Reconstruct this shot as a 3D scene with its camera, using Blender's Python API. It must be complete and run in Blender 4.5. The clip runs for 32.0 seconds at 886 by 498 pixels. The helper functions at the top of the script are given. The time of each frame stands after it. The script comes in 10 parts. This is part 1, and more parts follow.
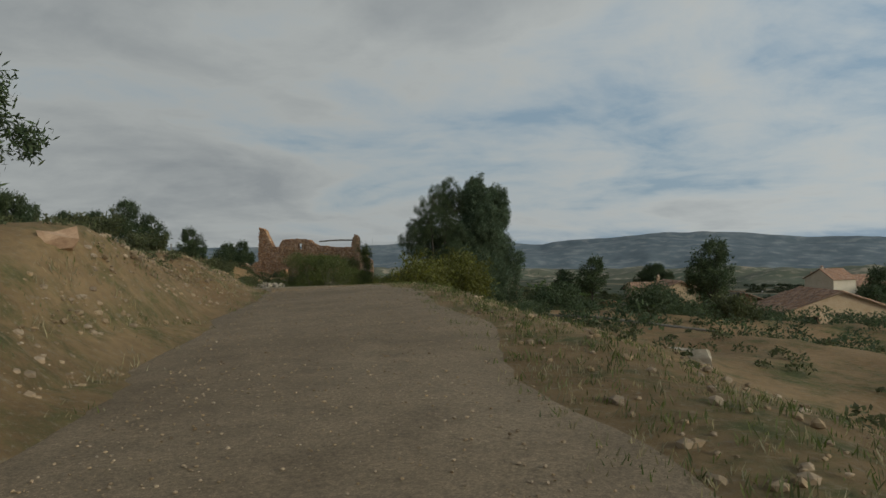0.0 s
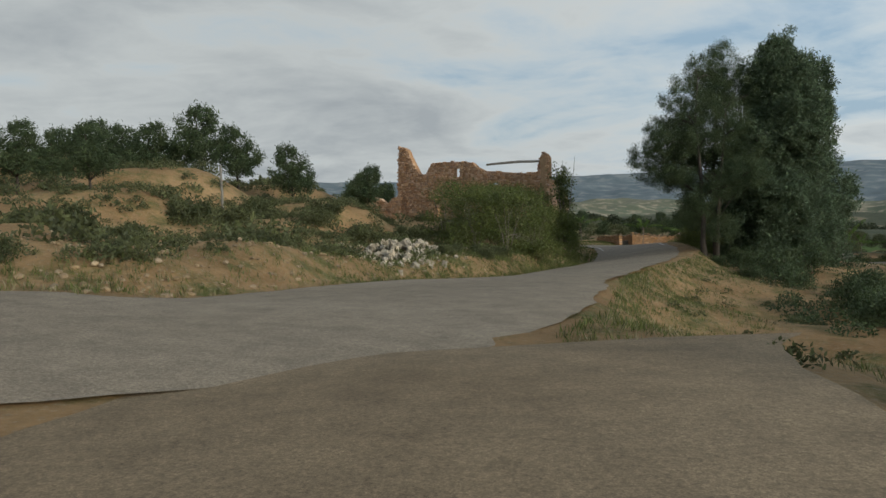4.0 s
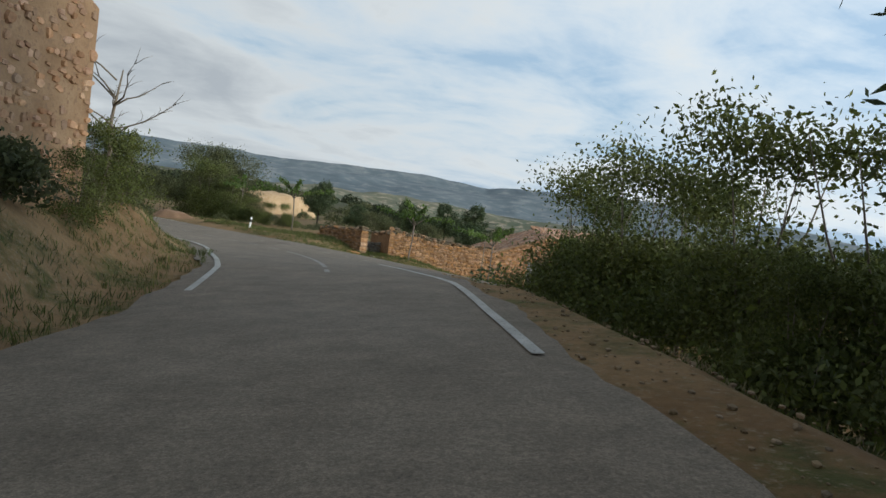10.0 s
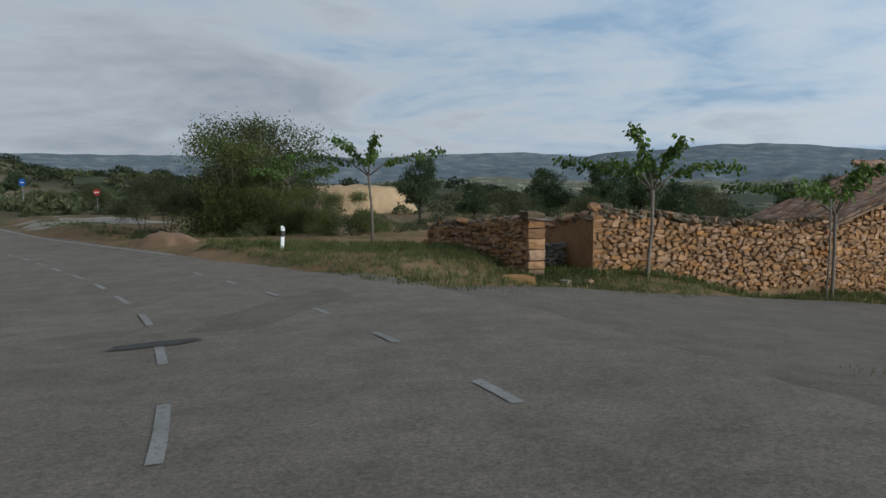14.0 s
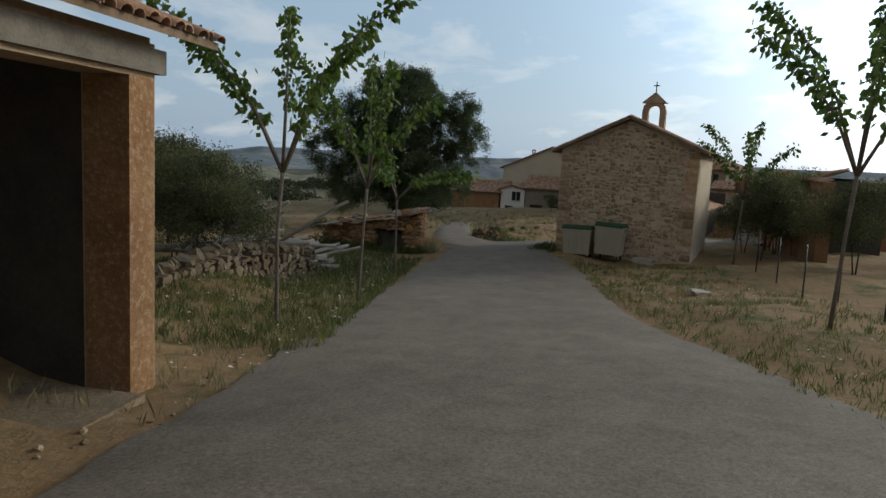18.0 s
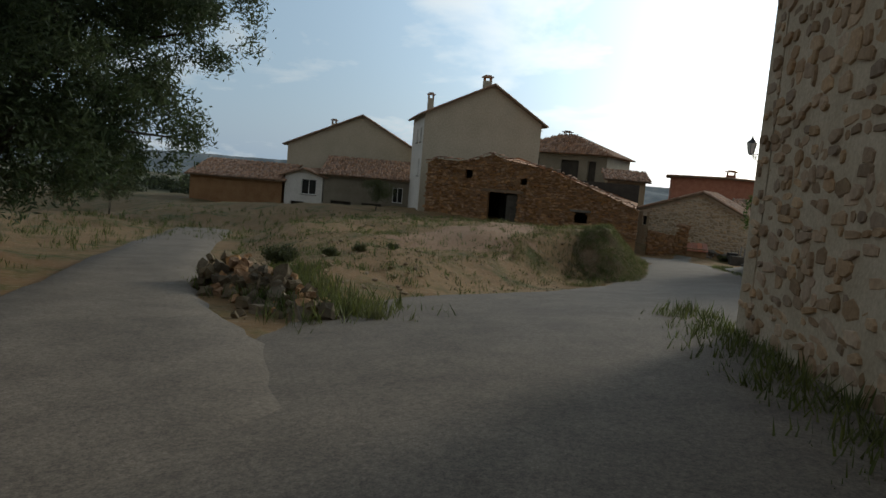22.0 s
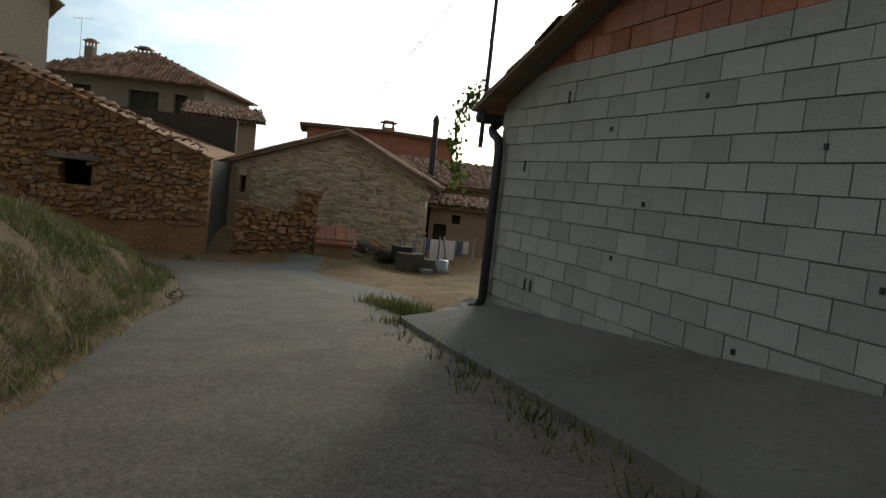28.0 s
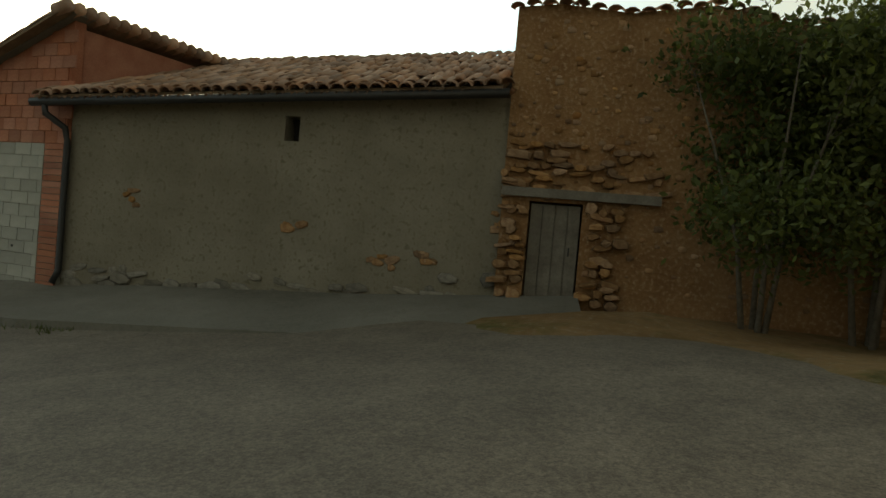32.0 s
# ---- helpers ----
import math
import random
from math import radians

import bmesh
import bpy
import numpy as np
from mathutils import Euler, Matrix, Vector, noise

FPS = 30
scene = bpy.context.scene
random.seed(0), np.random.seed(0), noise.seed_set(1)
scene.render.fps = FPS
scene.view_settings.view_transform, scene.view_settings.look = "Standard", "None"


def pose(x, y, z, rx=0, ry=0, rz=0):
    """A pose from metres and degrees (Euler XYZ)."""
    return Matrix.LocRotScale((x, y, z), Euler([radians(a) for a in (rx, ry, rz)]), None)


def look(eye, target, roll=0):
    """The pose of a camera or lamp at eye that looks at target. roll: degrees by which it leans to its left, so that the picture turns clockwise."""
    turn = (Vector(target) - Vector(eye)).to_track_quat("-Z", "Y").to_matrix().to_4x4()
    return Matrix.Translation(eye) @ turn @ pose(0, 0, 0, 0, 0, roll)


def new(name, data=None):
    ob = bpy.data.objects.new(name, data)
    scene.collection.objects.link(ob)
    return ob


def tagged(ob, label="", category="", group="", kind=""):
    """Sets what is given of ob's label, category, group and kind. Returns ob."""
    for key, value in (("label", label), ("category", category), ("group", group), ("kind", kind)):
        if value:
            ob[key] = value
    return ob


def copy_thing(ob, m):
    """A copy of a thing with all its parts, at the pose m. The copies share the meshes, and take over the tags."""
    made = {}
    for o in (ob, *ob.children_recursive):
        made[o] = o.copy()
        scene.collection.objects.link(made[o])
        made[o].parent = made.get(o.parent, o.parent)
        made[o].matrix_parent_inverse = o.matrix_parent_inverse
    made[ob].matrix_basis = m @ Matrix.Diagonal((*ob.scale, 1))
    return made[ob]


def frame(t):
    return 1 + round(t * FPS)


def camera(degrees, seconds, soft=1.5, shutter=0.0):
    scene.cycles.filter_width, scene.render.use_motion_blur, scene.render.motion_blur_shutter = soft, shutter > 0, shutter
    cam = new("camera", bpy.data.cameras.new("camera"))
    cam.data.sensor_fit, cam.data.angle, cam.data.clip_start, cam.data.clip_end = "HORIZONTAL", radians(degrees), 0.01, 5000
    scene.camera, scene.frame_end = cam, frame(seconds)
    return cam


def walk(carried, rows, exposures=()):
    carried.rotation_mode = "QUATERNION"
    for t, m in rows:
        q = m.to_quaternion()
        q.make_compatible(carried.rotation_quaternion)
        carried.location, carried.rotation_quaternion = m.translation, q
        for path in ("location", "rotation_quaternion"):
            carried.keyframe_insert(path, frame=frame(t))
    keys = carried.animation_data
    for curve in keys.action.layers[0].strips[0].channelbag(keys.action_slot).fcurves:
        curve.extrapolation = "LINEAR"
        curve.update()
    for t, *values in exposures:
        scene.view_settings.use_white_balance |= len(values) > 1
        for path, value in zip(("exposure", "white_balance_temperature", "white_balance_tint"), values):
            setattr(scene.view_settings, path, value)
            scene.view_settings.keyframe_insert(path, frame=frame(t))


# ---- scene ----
import collections

cam = camera(64.5, 32.0)
PATH = [
    (0, (-0.039, 0.176, 1.464), (-0.051, 2.176, 1.470), -0.9),
    (0.5, (-0.690, 4.240, 1.528), (-0.939, 6.225, 1.531), -0.7),
    (1, (-1.296, 8.321, 1.678), (-1.585, 10.300, 1.694), -1.6),
    (1.5, (-2.060, 13.233, 1.803), (-2.361, 15.210, 1.839), -2.3),
    (2, (-2.730, 18.045, 1.759), (-3.046, 20.020, 1.775), -2.8),
    (2.5, (-3.721, 23.618, 1.568), (-4.102, 25.580, 1.498), -4.1),
    (4.5, (-9.401, 44.453, 0.742), (-9.847, 46.393, 0.555), -0.6),
    (5, (-9.992, 48.747, 0.341), (-10.299, 50.713, 0.140), -0.7),
    (5.5, (-10.239, 53.636, -0.056), (-10.378, 55.622, -0.249), -0.4),
    (6, (-10.166, 58.177, -0.420), (-10.162, 60.168, -0.608), 0.2),
    (6.5, (-9.882, 63.522, -0.748), (-9.758, 65.511, -0.923), 1.5),
    (7, (-9.395, 68.710, -1.139), (-9.156, 70.686, -1.326), 4.3),
    (7.5, (-8.328, 74.887, -1.641), (-7.966, 76.843, -1.847), 6.9),
    (8, (-7.338, 79.825, -2.093), (-6.926, 81.776, -2.247), 6.6),
    (8.5, (-6.053, 85.340, -2.476), (-5.698, 87.301, -2.640), 6.6),
    (9, (-5.477, 89.901, -2.707), (-5.183, 91.875, -2.835), 7.2),
    (9.5, (-5.129, 94.830, -2.894), (-4.898, 96.810, -3.050), 8.0),
    (10, (-5.032, 99.210, -3.051), (-4.860, 101.195, -3.222), 8.4),
    (10.5, (-4.738, 103.596, -3.184), (-4.664, 105.590, -3.323), 8.1),
    (11, (-4.908, 107.433, -3.400), (-4.925, 109.426, -3.565), 8.5),
    (11.5, (-5.354, 111.347, -3.684), (-5.467, 113.335, -3.865), 8.6),
    (12, (-5.947, 114.786, -3.832), (-6.148, 116.769, -3.988), 7.1),
    (12.5, (-6.466, 117.804, -4.122), (-6.729, 119.775, -4.337), 4.7),
    (13, (-7.100, 121.219, -4.440), (-7.414, 123.179, -4.690), 1.7),
    (13.5, (-7.570, 124.319, -4.775), (-7.856, 126.283, -5.024), 0.5),
    (14, (-7.754, 128.002, -5.129), (-7.879, 129.984, -5.369), -0.5),
    (14.5, (-7.458, 131.238, -5.462), (-7.360, 133.218, -5.721), -0.5),
    (15, (-6.439, 134.975, -5.847), (-5.995, 136.904, -6.132), -0.4),
    (15.5, (-4.828, 137.671, -6.212), (-4.058, 139.493, -6.506), 0.5),
    (17.5, (6.869, 147.342, -7.775), (8.587, 148.325, -8.066), 3.5),
    (18, (10.329, 149.050, -8.181), (12.098, 149.947, -8.439), 3.1),
    (18.5, (13.527, 150.489, -8.528), (15.321, 151.342, -8.760), 2.1),
    (19, (17.084, 152.176, -8.932), (18.867, 153.046, -9.187), 1.1),
    (19.5, (20.457, 153.835, -9.364), (22.234, 154.717, -9.622), 1.0),
    (20, (24.237, 155.768, -9.789), (26.014, 156.656, -10.018), 1.6),
    (20.5, (27.861, 157.386, -10.090), (29.654, 158.249, -10.289), 1.2),
    (21, (31.554, 159.101, -10.400), (33.393, 159.859, -10.607), 2.4),
    (21.5, (34.794, 160.100, -10.599), (36.699, 160.676, -10.797), 3.5),
    (22, (38.331, 160.978, -10.704), (40.296, 161.290, -10.909), 4.9),
    (22.5, (41.550, 161.267, -10.963), (43.545, 161.314, -11.106), 5.2),
    (23, (45.286, 160.699, -11.088), (47.266, 160.430, -11.175), 5.5),
    (23.5, (47.900, 160.132, -11.209), (49.829, 159.608, -11.257), 4.8),
    (24, (50.667, 159.232, -11.322), (52.550, 158.564, -11.402), 5.7),
    (24.5, (53.195, 158.346, -11.404), (55.078, 157.682, -11.515), 6.5),
    (25, (55.802, 157.551, -11.524), (57.692, 156.920, -11.698), 6.5),
    (25.5, (57.516, 156.853, -11.628), (59.409, 156.223, -11.780), 6.0),
    (27.5, (59.424, 156.530, -11.811), (61.318, 155.906, -11.964), 6.1),
    (28, (59.371, 156.532, -11.804), (61.262, 155.904, -11.973), 6.2),
    (28.5, (59.003, 156.641, -11.784), (60.887, 155.994, -11.951), 5.9),
    (29, (58.170, 156.859, -11.733), (60.040, 156.166, -11.883), 6.2),
    (29.5, (57.184, 157.206, -11.667), (59.035, 156.461, -11.804), 6.5),
    (30, (55.881, 157.662, -11.585), (57.694, 156.828, -11.717), 7.2),
    (30.5, (54.672, 158.058, -11.535), (56.409, 157.072, -11.636), 6.7),
    (31, (53.284, 158.561, -11.487), (54.835, 157.299, -11.534), 7.1),
    (31.5, (52.102, 158.951, -11.469), (53.419, 157.447, -11.502), 5.8),
    (32, (50.555, 159.831, -11.258), (51.502, 158.070, -11.307), 5.0),
]
# seconds, stops, kelvin, tint of the picture as the clip's camera sets them
EXPOSURES = [(0, -0.7, 6600, 3), (2, -0.68, 6550, 2), (5, 0.0, 6400, 4), (6, -0.05, 6000, 4), (7, 0.1, 5750, 3), (8, 0.4, 6000, 4), (9, 0.4, 6150, 4), (10, 0.1, 6300, 5), (11, -0.2, 6300, 4), (13, -0.25, 6250, 5), (15, -0.45, 5500, 5), (18, -0.45, 6500, 6), (19, -0.55, 6700, 7), (20, -0.1, 6400, 6), (21, 0.1, 6400, 6), (22, -0.7, 6450, 4), (22.4, -1.2, 6450, 5),
             (23, -2.37, 6700, 5), (24.2, -2.27, 6700, 5), (25, -1.2, 7000, 4), (28, -0.55, 6700, 3), (30, -0.65, 6700, -2), (31, -0.8, 6800, -3), (32, -0.3, 8300, -8)]
walk(cam, [(t, look(eye, target, roll)) for t, eye, target, roll in PATH], EXPOSURES)

# ---- light ----
world = bpy.data.worlds.new("sky")
scene.world = world
world.use_nodes = True
SUN_DIR = Vector((0.815, -0.505, 0.30)).normalized()


def build_sky():
    nt = world.node_tree
    nt.nodes.clear()
    N, L = nt.nodes.new, nt.links.new
    out, bg = N("ShaderNodeOutputWorld"), N("ShaderNodeBackground")
    sky = N("ShaderNodeTexSky")
    sky.sky_type, sky.sun_disc = "NISHITA", False
    sky.sun_elevation, sky.sun_rotation = radians(17), radians(122)
    sky.air_density, sky.dust_density = 1.2, 1.5
    co, sep = N("ShaderNodeTexCoord"), N("ShaderNodeSeparateXYZ")
    L(co.outputs["Generated"], sep.inputs[0])
    # clouds lie on a flat sheet high above: the direction is divided by its height
    add = N("ShaderNodeMath"); add.operation = "ADD"; add.inputs[1].default_value = 0.2
    mx = N("ShaderNodeMath"); mx.operation = "MAXIMUM"; mx.inputs[1].default_value = 0.0
    L(sep.outputs[2], mx.inputs[0]); L(mx.outputs[0], add.inputs[0])
    div = N("ShaderNodeVectorMath"); div.operation = "DIVIDE"
    com = N("ShaderNodeCombineXYZ")
    for k in range(3):
        L(add.outputs[0], com.inputs[k])
    L(co.outputs["Generated"], div.inputs[0]); L(com.outputs[0], div.inputs[1])
    big, fine = N("ShaderNodeTexNoise"), N("ShaderNodeTexNoise")
    for n, s, d, r in ((big, 0.85, 7, 0.55), (fine, 2.6, 9, 0.62)):
        n.inputs["Scale"].default_value, n.inputs["Detail"].default_value, n.inputs["Roughness"].default_value = s, d, r
        n.inputs["Distortion"].default_value = 0.5
        L(div.outputs[0], n.inputs["Vector"])
    mixn = N("ShaderNodeMath"); mixn.operation = "MULTIPLY_ADD"; mixn.inputs[1].default_value = 0.36
    L(fine.outputs[0], mixn.inputs[0]); L(big.outputs[0], mixn.inputs[2])
    # the cover thickens towards the west side of the sky
    lean = N("ShaderNodeVectorMath"); lean.operation = "DOT_PRODUCT"
    lean.inputs[1].default_value = (-0.2, 0.06, 0.0)
    L(co.outputs["Generated"], lean.inputs[0])
    tot = N("ShaderNodeMath"); tot.operation = "ADD"
    L(mixn.outputs[0], tot.inputs[0]); L(lean.outputs["Value"], tot.inputs[1])
    cover = N("ShaderNodeValToRGB")
    cover.color_ramp.elements[0].position, cover.color_ramp.elements[1].position = 0.56, 0.78
    L(tot.outputs[0], cover.inputs[0])
    thick = N("ShaderNodeValToRGB")
    e = thick.color_ramp.elements
    e[0].position, e[0].color = 0.55, (9.4, 9.5, 9.6, 1)
    e[1].position, e[1].color = 1.0, (5.0, 5.3, 5.8, 1)
    L(tot.outputs[0], thick.inputs[0])
    # cloud is brightest round the sun that it veils
    near = N("ShaderNodeVectorMath"); near.operation = "DOT_PRODUCT"; near.inputs[1].default_value = SUN_DIR
    L(co.outputs["Generated"], near.inputs[0])
    glow = N("ShaderNodeMapRange")
    glow.inputs["From Min"].default_value, glow.inputs["From Max"].default_value = 0.25, 1.0
    L(near.outputs["Value"], glow.inputs["Value"])
    pw = N("ShaderNodeMath"); pw.operation = "POWER"; pw.inputs[1].default_value = 5.0
    L(glow.outputs[0], pw.inputs[0])
    gain = N("ShaderNodeMath"); gain.operation = "MULTIPLY_ADD"; gain.inputs[1].default_value = 3.0; gain.inputs[2].default_value = 1.0
    L(pw.outputs[0], gain.inputs[0])
    # the veil is thinner and brighter over the whole sunward half
    half = N("ShaderNodeMapRange")
    half.inputs["From Min"].default_value, half.inputs["From Max"].default_value = -0.7, 0.7
    half.inputs["To Min"].default_value, half.inputs["To Max"].default_value = 0.9, 1.42
    L(near.outputs["Value"], half.inputs["Value"])
    both = N("ShaderNodeMath"); both.operation = "MULTIPLY"
    L(gain.outputs[0], both.inputs[0]); L(half.outputs[0], both.inputs[1])
    haze = N("ShaderNodeMixRGB")
    haze.inputs[0].default_value, haze.inputs[2].default_value = 0.78, (4.4, 5.9, 7.9, 1)
    L(sky.outputs[0], haze.inputs[1])
    mix = N("ShaderNodeMixRGB")
    L(cover.outputs[0], mix.inputs[0]); L(haze.outputs[0], mix.inputs[1]); L(thick.outputs[0], mix.inputs[2])
    lit = N("ShaderNodeVectorMath"); lit.operation = "SCALE"
    L(mix.outputs[0], lit.inputs[0]); L(both.outputs[0], lit.inputs["Scale"])
    # added dimming towards the unseen zenith, which cuts fill light on the land
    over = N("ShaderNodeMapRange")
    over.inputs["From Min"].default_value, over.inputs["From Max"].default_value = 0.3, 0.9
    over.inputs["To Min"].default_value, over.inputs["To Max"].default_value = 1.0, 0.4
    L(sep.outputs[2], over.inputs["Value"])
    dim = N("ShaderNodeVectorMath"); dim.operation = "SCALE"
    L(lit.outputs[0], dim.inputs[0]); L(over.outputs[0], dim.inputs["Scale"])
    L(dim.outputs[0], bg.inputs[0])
    bg.inputs[1].default_value = 0.09
    L(bg.outputs[0], out.inputs[0])


build_sky()
sun = new("sun", bpy.data.lights.new("sun", "SUN"))
sun.data.energy, sun.data.angle, sun.data.color = 2.1, radians(10), (1.0, 0.90, 0.74)
sun.matrix_world = look((0, 0, 60), Vector((0, 0, 60)) - SUN_DIR)


# ---- materials ----
def material(name, base, second=None, scale=6.0, fine=60.0, rough=0.9, bump=0.3, third=None, metal=0.0, vary=0.0, island=False, spec=0.3, dist=0.01):
    """A rough surface of two or three tones at two scales, with fine relief; vary: how far each object or loose piece differs in tone."""
    m = bpy.data.materials.new(name)
    m.use_nodes = True
    nt = m.node_tree
    N, L = nt.nodes.new, nt.links.new
    b = nt.nodes["Principled BSDF"]
    b.inputs["Roughness"].default_value, b.inputs["Metallic"].default_value = rough, metal
    b.inputs["Specular IOR Level"].default_value = spec
    co = N("ShaderNodeTexCoord")
    if island:
        co = N("ShaderNodeNewGeometry")
    where = co.outputs["Position"] if island else co.outputs["Object"]
    a, f = N("ShaderNodeTexNoise"), N("ShaderNodeTexNoise")
    for n, s, d in ((a, scale, 5), (f, fine, 4)):
        n.inputs["Scale"].default_value, n.inputs["Detail"].default_value, n.inputs["Roughness"].default_value = s, d, 0.6
        L(where, n.inputs["Vector"])
    ramp = N("ShaderNodeValToRGB")
    ramp.color_ramp.elements[0].position, ramp.color_ramp.elements[1].position = 0.32, 0.68
    ramp.color_ramp.elements[0].color = (*base, 1)
    ramp.color_ramp.elements[1].color = (*(second or [c * 1.25 for c in base]), 1)
    L(a.outputs[0], ramp.inputs[0])
    last = ramp.outputs[0]
    if third:
        mix, r2 = N("ShaderNodeMixRGB"), N("ShaderNodeValToRGB")
        r2.color_ramp.elements[0].position, r2.color_ramp.elements[1].position = 0.52, 0.66
        L(f.outputs[0], r2.inputs[0]); L(r2.outputs[0], mix.inputs[0]); L(last, mix.inputs[1])
        mix.inputs[2].default_value = (*third, 1)
        last = mix.outputs[0]
    mul = N("ShaderNodeMixRGB"); mul.blend_type = "MULTIPLY"; mul.inputs[0].default_value = 0.5
    g = N("ShaderNodeValToRGB")
    g.color_ramp.elements[0].position, g.color_ramp.elements[1].position = 0.25, 0.75
    g.color_ramp.elements[0].color = (0.55, 0.55, 0.55, 1)
    g.color_ramp.elements[1].color = (1.25, 1.25, 1.25, 1)
    L(f.outputs[0], g.inputs[0]); L(last, mul.inputs[1]); L(g.outputs[0], mul.inputs[2])
    last = mul.outputs[0]
    if vary:
        hsv = N("ShaderNodeHueSaturation")
        src = N("ShaderNodeNewGeometry").outputs["Random Per Island"] if island else N("ShaderNodeObjectInfo").outputs["Random"]
        mr = N("ShaderNodeMapRange")
        mr.inputs["To Min"].default_value, mr.inputs["To Max"].default_value = 1 - vary, 1 + vary
        L(src, mr.inputs["Value"]); L(mr.outputs[0], hsv.inputs["Value"])
        w = N("ShaderNodeTexWhiteNoise"); w.noise_dimensions = "1D"
        L(src, w.inputs["W"])
        ms = N("ShaderNodeMapRange")
        ms.inputs["To Min"].default_value, ms.inputs["To Max"].default_value = 1 - vary * 0.55, 1 + vary * 0.25
        L(w.outputs["Value"], ms.inputs["Value"]); L(ms.outputs[0], hsv.inputs["Saturation"])
        L(last, hsv.inputs["Color"])
        last = hsv.outputs[0]
    L(last, b.inputs["Base Color"])
    if bump:
        bp = N("ShaderNodeBump")
        bp.inputs["Strength"].default_value, bp.inputs["Distance"].default_value = bump, dist
        L(f.outputs[0], bp.inputs["Height"]); L(bp.outputs[0], b.inputs["Normal"])
    return m


def leaf_material(name, base, second, vary=0.35):
    m = material(name, base, second, scale=0.8, fine=9.0, rough=0.65, bump=0, island=True, vary=vary, spec=0.25)
    nt = m.node_tree
    b, tr, mx = nt.nodes["Principled BSDF"], nt.nodes.new("ShaderNodeBsdfTranslucent"), nt.nodes.new("ShaderNodeMixShader")
    out = nt.nodes["Material Output"]
    col = b.inputs["Base Color"].links[0].from_socket
    nt.links.new(col, tr.inputs[0])
    mx.inputs[0].default_value = 0.38
    nt.links.new(b.outputs[0], mx.inputs[1]); nt.links.new(tr.outputs[0], mx.inputs[2]); nt.links.new(mx.outputs[0], out.inputs[0])
    return m


def ground_material():
    """Dry earth, gravel and thin grass, patch by patch."""
    m = bpy.data.materials.new("dry_ground")
    m.use_nodes = True
    nt = m.node_tree
    N, L = nt.nodes.new, nt.links.new
    b = nt.nodes["Principled BSDF"]
    b.inputs["Roughness"].default_value, b.inputs["Specular IOR Level"].default_value = 0.95, 0.2
    co = N("ShaderNodeTexCoord")
    def noise(s, d=6, r=0.6):
        n = N("ShaderNodeTexNoise")
        n.inputs["Scale"].default_value, n.inputs["Detail"].default_value, n.inputs["Roughness"].default_value = s, d, r
        L(co.outputs["Object"], n.inputs["Vector"])
        return n.outputs[0]
    def ramp(src, a, b_, ca, cb):
        r = N("ShaderNodeValToRGB")
        r.color_ramp.elements[0].position, r.color_ramp.elements[1].position = a, b_
        r.color_ramp.elements[0].color, r.color_ramp.elements[1].color = (*ca, 1), (*cb, 1)
        L(src, r.inputs[0])
        return r.outputs[0]
    def mix(fac, a, b_, mode="MIX"):
        x = N("ShaderNodeMixRGB"); x.blend_type = mode
        if isinstance(fac, float):
            x.inputs[0].default_value = fac
        else:
            L(fac, x.inputs[0])
        L(a, x.inputs[1]); L(b_, x.inputs[2])
        return x.outputs[0]
    earth = ramp(noise(0.25), 0.35, 0.65, (0.213, 0.124, 0.055), (0.315, 0.202, 0.100))
    grass = ramp(noise(1.7), 0.3, 0.7, (0.05, 0.066, 0.016), (0.125, 0.122, 0.038))
    where = ramp(noise(0.55, 9, 0.75), 0.49, 0.64, (0, 0, 0), (1, 1, 1))
    col = mix(where, earth, grass)
    grit = ramp(noise(11, 6, 0.75), 0.54, 0.68, (0, 0, 0), (1, 1, 1))
    pale = ramp(noise(30), 0.3, 0.7, (0.25, 0.19, 0.12), (0.36, 0.285, 0.20))
    col = mix(grit, col, pale)
    dark = ramp(noise(5.0, 8, 0.7), 0.3, 0.75, (0.6, 0.6, 0.6), (1.2, 1.2, 1.2))
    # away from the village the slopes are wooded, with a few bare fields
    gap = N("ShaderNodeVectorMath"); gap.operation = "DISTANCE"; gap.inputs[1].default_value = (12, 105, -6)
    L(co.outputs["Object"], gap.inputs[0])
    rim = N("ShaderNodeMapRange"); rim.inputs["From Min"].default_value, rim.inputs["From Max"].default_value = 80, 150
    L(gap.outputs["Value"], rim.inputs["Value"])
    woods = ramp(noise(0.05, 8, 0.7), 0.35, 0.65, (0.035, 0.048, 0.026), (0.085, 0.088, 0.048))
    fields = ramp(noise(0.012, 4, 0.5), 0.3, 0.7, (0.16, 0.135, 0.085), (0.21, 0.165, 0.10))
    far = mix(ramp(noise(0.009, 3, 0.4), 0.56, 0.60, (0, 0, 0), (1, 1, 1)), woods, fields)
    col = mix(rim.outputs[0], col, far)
    L(mix(0.7, col, dark, "MULTIPLY"), b.inputs["Base Color"])
    bp = N("ShaderNodeBump"); bp.inputs["Strength"].default_value, bp.inputs["Distance"].default_value = 0.7, 0.06
    L(noise(7, 9, 0.7), bp.inputs["Height"]); L(bp.outputs[0], b.inputs["Normal"])
    return m


GROUND = ground_material()


